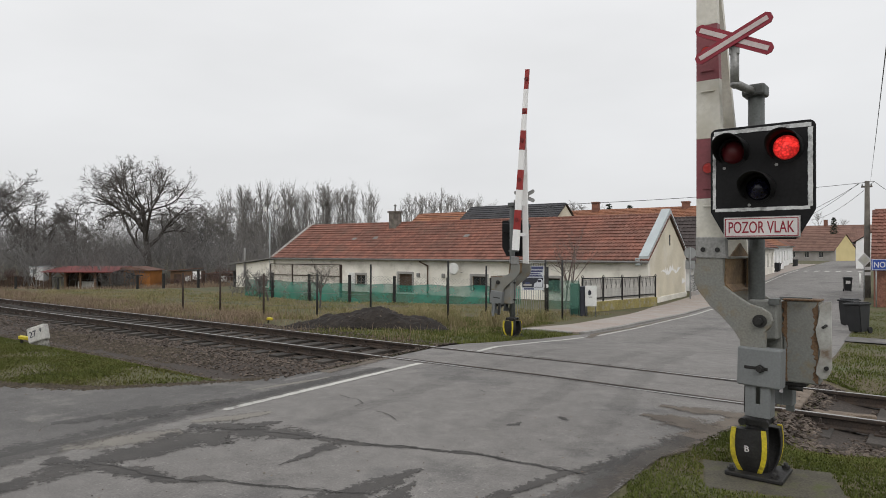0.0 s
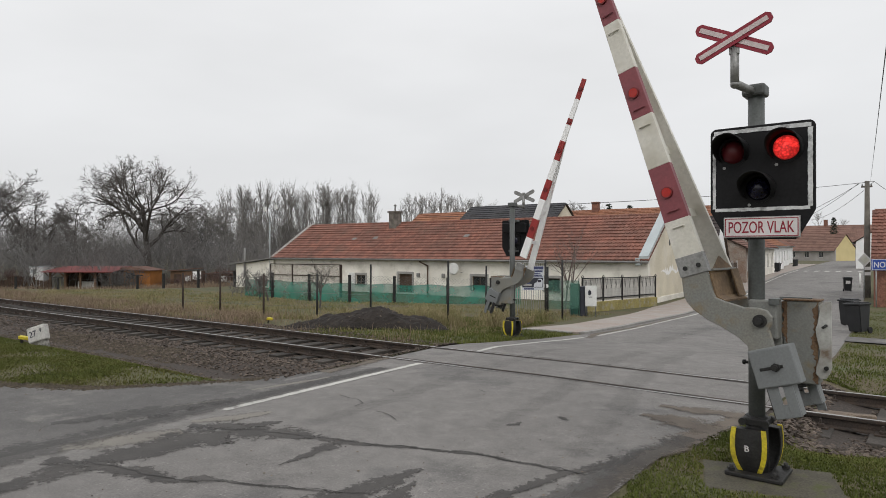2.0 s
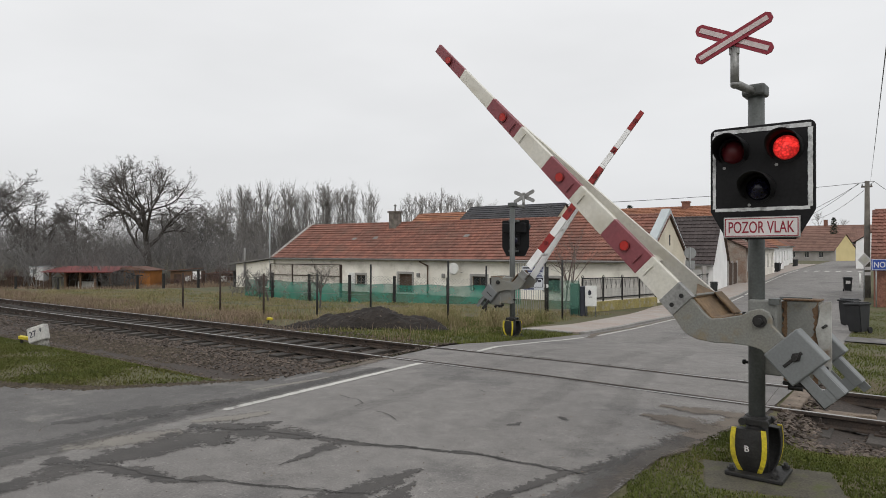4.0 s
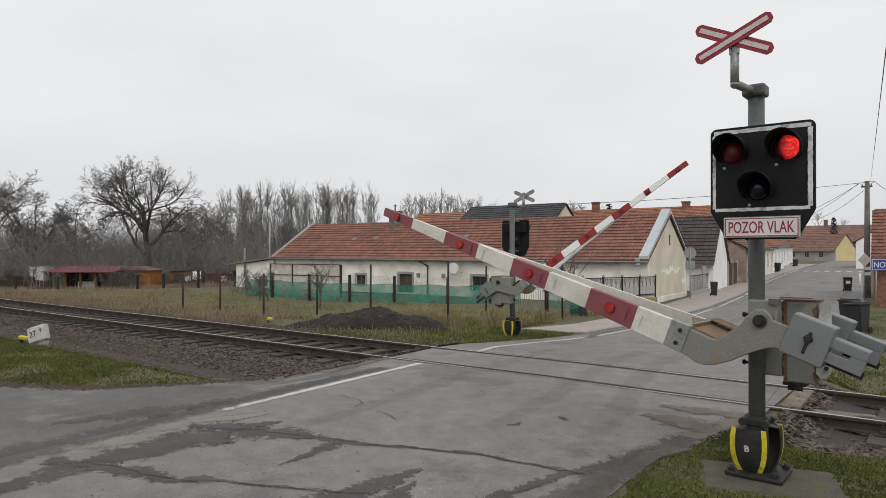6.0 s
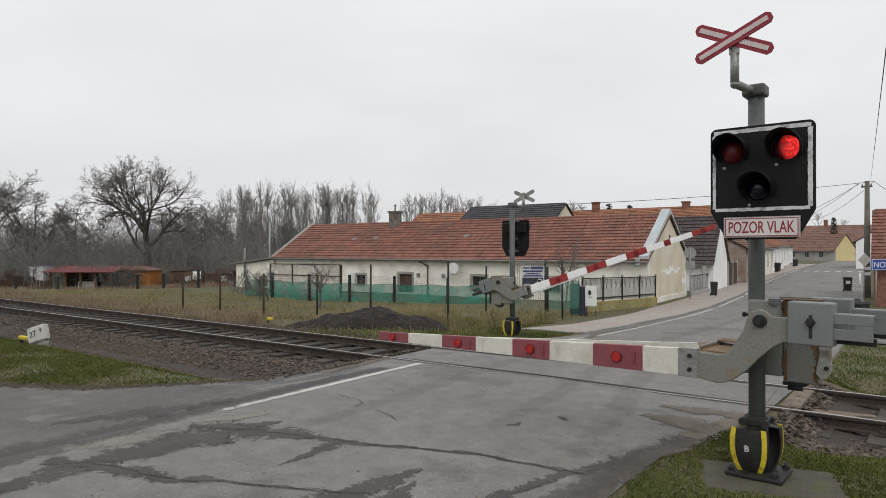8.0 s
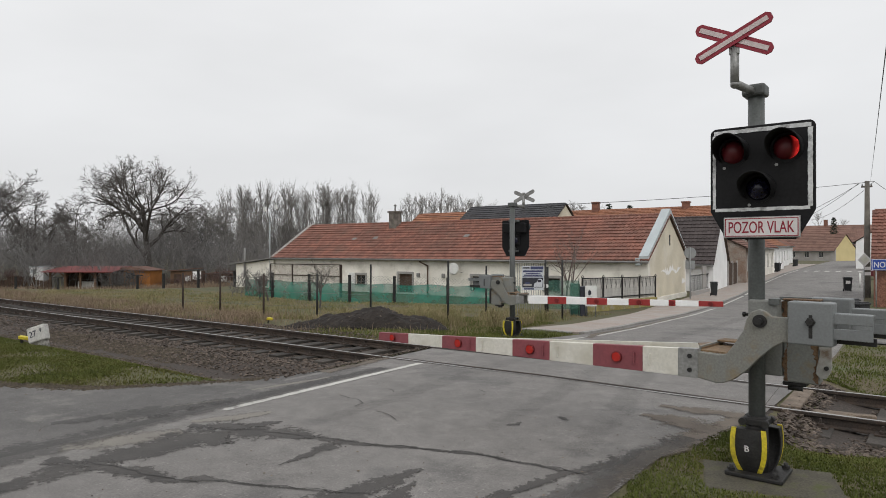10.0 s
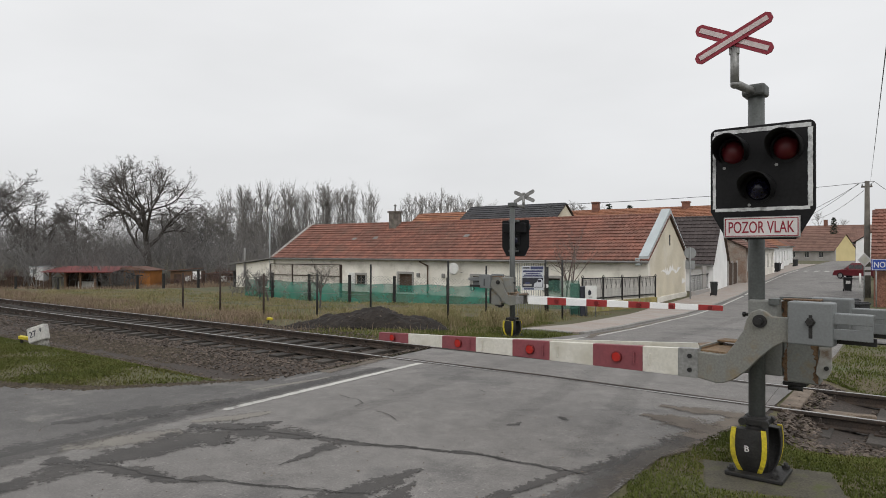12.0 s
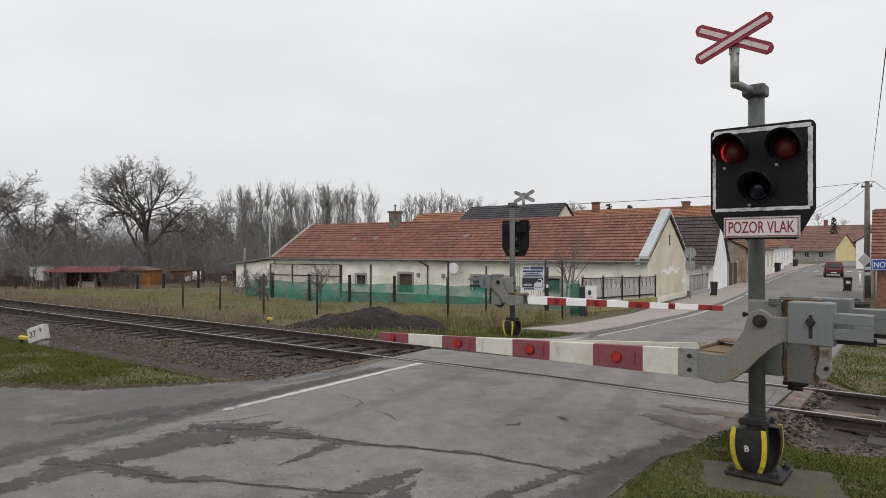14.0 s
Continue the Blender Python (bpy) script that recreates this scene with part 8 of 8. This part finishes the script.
# ---- cracks, tar seams and stains of the carriageway ----
def build_cracks():
    seams = [([(-5.83, 0.8), (-5.84, 2.3), (-5.87, 2.7), (-5.88, 3.0), (-5.81, 3.4), (-5.82, 3.95), (-5.66, 4.4), (-5.2, 4.65), (-4.76, 4.72)], [0.3, 0.32, 0.3, 0.42, 0.5, 0.7, 0.75, 0.42, 0.16], 0.5),
             ([(-4.9, 4.69), (-4.24, 4.81), (-3.61, 5.06), (-3.12, 5.19), (-2.67, 5.22), (-2.1, 5.26)], [0.16, 0.075, 0.06, 0.075, 0.05, 0.03], 0.55),
             ([(-6.3, 2.85), (-5.71, 3.04), (-5.3, 3.11), (-4.8, 3.16), (-4.68, 3.33), (-4.34, 3.41), (-3.72, 3.68), (-3.38, 3.83)], [0.14, 0.22, 0.2, 0.12, 0.1, 0.035, 0.03, 0.05], 0.6),
             ([(-3.6, 3.0), (-3.5, 3.6), (-3.38, 4.1), (-3.34, 4.55)], [0.5, 0.42, 0.25, 0.04], 0.75),
             ([(-3.0, 3.3), (-3.15, 4.0), (-3.2, 4.3)], [0.25, 0.2, 0.03], 0.8),
             ([(-6.28, 4.3), (-5.75, 4.55), (-5.55, 4.95)], [0.1, 0.3, 0.03], 0.6),
             ([(-4.42, 3.93), (-4.43, 4.2), (-4.44, 4.5), (-4.5, 4.75)], [0.03, 0.1, 0.16, 0.12], 0.6),
             ([(-3.41, 6.22), (-3.36, 6.33), (-3.34, 6.45)], [0.03, 0.09, 0.02], 0.4),
             ([(-3.1, 6.9), (-3.0, 6.83), (-2.93, 6.8)], [0.02, 0.08, 0.03], 0.5),
             ([(-2.75, 3.2), (-2.45, 4.5), (-2.3, 5.15), (-2.0, 5.6), (-1.85, 6.3)], [0.1, 0.12, 0.1, 0.22, 0.1], 0.5),
             ([(-3.5, 24.0), (-2.9, 28.5), (-2.6, 33)], [0.05, 0.06, 0.04], 0.5),
             ([(-5.8, 21.5), (-3.6, 22.2), (-1.2, 22.6)], [0.04, 0.05, 0.04], 0.5),
             ([(-4.9, 17.2), (-4.3, 17.5)], [0.06, 0.08], 0.5)]
    seams += [([(-6.75, 0.5), (-6.7, 2.5), (-6.75, 4.5), (-6.8, 6.5), (-6.75, 8.2)], [0.35, 0.5, 0.4, 0.3, 0.2], 0.5),
              ([(-7.6, 3.5), (-7.2, 4.3), (-6.9, 5.4)], [0.1, 0.5, 0.2], 0.5)]
    for i, (pts, w, jag) in enumerate(seams):
        ribbon("tar_seam", pts, [a * 1.5 + 0.012 for a in w], M_CRACK if i < 13 else M_DAMP, (0.0045 if i < 13 else 0.007) + 0.0002 * i, "dark ragged crack and tar seam in the asphalt", "road crack", jag, 20 + i)
    cracks = [[(-5.4, 4.58), (-4.76, 4.72), (-4.24, 4.81), (-3.61, 5.06), (-3.12, 5.19), (-2.67, 5.22), (-2.1, 5.26)], [(-5.9, 3.0), (-5.3, 3.11), (-4.8, 3.16), (-4.5, 3.38), (-3.72, 3.68), (-3.38, 3.83), (-2.7, 3.9)], [(-5.92, 6.26), (-5.6, 6.25), (-5.4, 6.1), (-5.34, 5.93)], [(-4.95, 5.85), (-4.73, 5.82), (-4.5, 5.7)], [(-6.1, 4.0), (-5.8, 4.4), (-5.45, 4.62)], [(-5.62, 6.93), (-5.53, 6.9), (-5.44, 6.82)], [(-4.6, 7.6), (-4.45, 7.5)]]
    for i, pts in enumerate(cracks):
        rnd = random.Random(300 + i)
        bent = []
        for a, b in zip(pts, pts[1:]):
            n = max(1, int(math.dist(a, b) / 0.09))
            bent += [(a[0] + (b[0] - a[0]) * j / n + rnd.uniform(-0.022, 0.022), a[1] + (b[1] - a[1]) * j / n + rnd.uniform(-0.022, 0.022)) for j in range(n)]
        pts = bent + [pts[-1]]
        ribbon("road_fissure", pts, [0.022] * len(pts), M_FISSURE, 0.0095 + 0.0002 * i, "thin black open crack in the asphalt", "road crack", 0.6, 100 + i)
    # brown soil crumbs where the grass gives out towards the lane and the ballast
    rnd = random.Random(77)
    verts, faces = [], []
    for i in range(15000):
        x = rnd.uniform(-17, -7.7)
        if i % 5 < 3:
            y = yc(x) - 3.0 + 0.4 * noise.noise(Vector((x * 0.9, 7, 0))) + rnd.gauss(0, 0.2)
            z = ground_z(x, y) - 0.004
        else:
            y = lerp_table(x, [(-20, 2.5), (-12, 3.72), (-10.4, 4.22), (-9.1, 4.8), (-8.2, 5.9), (-7.7, 6.6)]) - 0.04 + 0.12 * noise.noise(Vector((x * 1.1, 4, 0))) + rnd.gauss(0, 0.09)
            z = max(ground_z(x, y), 0.0)
        r = rnd.uniform(0.008, 0.03)
        t = rnd.uniform(0, 6.28)
        k = len(verts)
        for j in range(4):
            f = rnd.uniform(0.6, 1.3) * r
            verts.append((x + f * math.cos(t + j * 1.57), y + f * math.sin(t + j * 1.57), z - 0.004))
        verts.append((x, y, z + r * rnd.uniform(0.3, 0.7)))
        faces += [(k, k + 1, k + 4), (k + 1, k + 2, k + 4), (k + 2, k + 3, k + 4), (k + 3, k, k + 4)]
    for i in range(14000):
        x = rnd.uniform(-19, -9.8)
        o = rnd.uniform(-3.2, -1.75)
        if rnd.random() > sm(-9.8, -13.5, x) * (0.6 + 0.8 * noise.noise(Vector((x * 1.5, o * 2, 3)))) * sm(-1.7, -2.1, o + 0.2 * noise.noise(Vector((x, 0, 0)))):
            continue
        y = yc(x) + o
        z = ground_z(x, y) + rnd.uniform(0.0, 0.035)
        r = rnd.uniform(0.02, 0.06)
        t = rnd.uniform(0, 6.28)
        k = len(verts)
        for j in range(4):
            f = rnd.uniform(0.6, 1.3) * r
            verts.append((x + f * math.cos(t + j * 1.57), y + f * math.sin(t + j * 1.57), z - 0.012))
        verts.append((x, y, z + r * rnd.uniform(0.2, 0.5)))
        faces += [(k, k + 1, k + 4), (k + 1, k + 2, k + 4), (k + 2, k + 3, k + 4), (k + 3, k, k + 4)]
    tagged(mesh_part("soil_crumbs", verts, faces, M_CLOD), "brown soil crumbs along the edge of the grass", "soil", kind="stuff")
    wear = [([(-2.4, 5.6), (-2.6, 7.4), (-2.9, 8.8), (-3.15, 10.4), (-3.3, 14)], [0.3, 0.5, 0.5, 0.5, 0.4]), ([(-3.5, 6.0), (-3.6, 7.8), (-3.8, 9.5), (-4.0, 13)], [0.3, 0.45, 0.4, 0.4]), ([(-5.2, 5.2), (-5.3, 8.0), (-5.4, 12)], [0.4, 0.5, 0.4]), ([(-4.6, 16), (-4.9, 30), (-5.4, 50)], [0.5, 0.6, 0.5])]
    for i, (pts, w) in enumerate(wear):
        ribbon("wheel_track", pts, w, M_WEAR, 0.0032 + 0.0002 * i, "faint darker wheel track worn into the asphalt", "road wear", 0.5, 80 + i)
    # crumbs of stone, bits of leaf and twig that lie about on the asphalt
    rnd = random.Random(55)
    for name, mt, n, label in (("stone_crumbs", M_STONE, 650, "scattered stone crumbs on the asphalt"), ("leaf_litter", M_LITTER, 130, "scattered dead leaves and bits of twig")):
        verts, faces = [], []
        for i in range(n):
            q = rnd.random()
            if q < 0.45:
                x, y = rnd.uniform(-11, -6.6), rnd.uniform(1.5, 7.6)
                if y > lerp_table(x, [(-11, 4.1), (-9.1, 4.9), (-8.2, 6.0), (-7.5, 7.4), (-6.6, 8.0)]):
                    continue
            elif q < 0.75:
                y = rnd.uniform(3.2, 8.4)
                x = road_right(y) - abs(rnd.gauss(0, 0.35)) - 0.05
            else:
                x, y = rnd.uniform(-6.5, -2), rnd.uniform(2, 9)
            a, b = road_left(y), road_right(y)
            z = 0.006 + (0.02 * (1 - abs(2 * (x - a) / (b - a) - 1)) if a < x < b else 0)
            r = rnd.uniform(0.003, 0.010) * (1.8 if name == "leaf_litter" else 1)
            t = rnd.uniform(0, 6.28)
            k = len(verts)
            hgt = r * (0.9 if name == "stone_crumbs" else 0.25)
            for j in range(4):
                f = rnd.uniform(0.6, 1.2) * r
                verts.append((x + f * math.cos(t + j * 1.57), y + f * math.sin(t + j * 1.57), z))
            verts.append((x, y, z + hgt))
            faces += [(k, k + 1, k + 4), (k + 1, k + 2, k + 4), (k + 2, k + 3, k + 4), (k + 3, k, k + 4)]
        tagged(mesh_part(name, verts, faces, mt), label, "litter", kind="stuff")
    pale = [([(-6.6, 3.1), (-6.35, 3.55), (-6.1, 4.1)], [0.25, 0.5, 0.3]), ([(-6.4, 4.4), (-6.15, 4.75), (-6.0, 5.2)], [0.1, 0.3, 0.12]), ([(-7.2, 5.9), (-7.05, 6.6), (-6.95, 7.2)], [0.06, 0.16, 0.05]), ([(-7.25, 4.7), (-7.0, 5.3)], [0.05, 0.1])]
    for i, (pts, w) in enumerate(pale):
        ribbon("sand_streak", pts, [a * 1.6 for a in w], MATS["pale_sandy_asphalt"], 0.0035 + 0.0003 * i, "pale sandy streak on the asphalt", "dirt", 0.6, 60 + i)


M_LITTER = mat("dead_leaf_bits", (0.17, 0.13, 0.09), 0.95, var=0.3, scale=2, fine=30, bump=0, island=0.3)
seam_mat("pale_sandy_asphalt", (0.235, 0.218, 0.19), (0.20, 0.185, 0.165), 0.31, 0.95)
build_cracks()


# ---- what moves: both booms, the flashing lamps, the red car ----
NEAR_SWING = [(0, 91.2), (0.7, 91.2), (0.8, 90.5), (1.0, 88.4), (1.2, 85.3), (1.5, 79.9), (2.0, 73.4), (2.5, 66.5), (3.0, 59.8), (3.5, 53.1), (4.0, 46.4), (4.5, 39.6), (5.0, 32.9), (5.5, 26.4), (6.0, 20.1), (6.5, 14.0), (7.0, 8.2), (7.5, 3.5), (7.8, 1.2), (8.0, 0.3), (8.15, 0.2), (14.0, 0.2)]
FAR_SWING = [(0, 84.6), (0.5, 84.5), (0.7, 82.6), (1.0, 77.7), (1.5, 72.8), (2.0, 67.9), (2.5, 63.4), (3.0, 59.0), (3.5, 54.6), (4.0, 50.2), (4.5, 45.7), (5.0, 41.3), (5.5, 37.5), (6.0, 33.6), (6.5, 29.9), (7.0, 25.6), (7.5, 21.3), (8.0, 17.6), (8.5, 13.6), (9.0, 9.3), (9.5, 5.0), (9.9, 1.0), (10.2, -0.8), (14.0, -0.8)]
CAR_WAY = [(0, 28.38, 84.72, 180), (9.5, 1.27, 68.65, 180), (10.3, 0.06, 68.44, 180), (10.8, -0.59, 68.59, 179), (11.3, -1.22, 68.77, 175), (11.8, -1.8, 68.38, 162), (12.3, -2.52, 68.49, 140), (12.8, -3.21, 68.62, 118), (13.3, -3.72, 69.49, 107), (13.7, -4.02, 70.49, 99), (14.0, -4.15, 71.61, 95)]


def flash_rows(place, first, lit):
    """The glowing side of a lamp turns to the lens for each flash and away after it, about once a second."""
    rows, t, turn = [], first, 0
    rows.append((0.0, place @ pose(0, 0, 0, 0, 0, 180 if first > 0 else 0)))
    while t < 14.0:
        for start, angles in ((t, (180, 120, 60, 0)), (t + lit, (0, -60, -120, -180))):
            for i, a in enumerate(angles):
                at = start + (i - 1) / 30
                if 0.02 < at < 14.0:
                    rows.append((at, place @ pose(0, 0, 0, 0, 0, a)))
        t += 1.01
    rows.append((14.0, rows[-1][1]))
    return rows


def motions():
    walk(near_boom, [(t, NEAR_HUB @ pose(0, 0, 0, 0, a, 0)) for t, a in NEAR_SWING])
    walk(far_boom, [(t, FAR_HUB @ pose(0, 0, 0, 0, a, 0)) for t, a in FAR_SWING])
    for lens, first, lit in zip(near_lamps, (0.45, -0.10), (0.36, 0.47)):
        walk(lens, flash_rows(lens.matrix_basis.copy(), first, lit))
    walk(red_car, [(t, pose(x, y, road_z(y) + 0.012, 0, 0, a)) for t, x, y, a in CAR_WAY])
    for lens in far_lamps:
        lens.matrix_basis = lens.matrix_basis @ pose(0, 0, 0, 0, 0, 180)


motions()
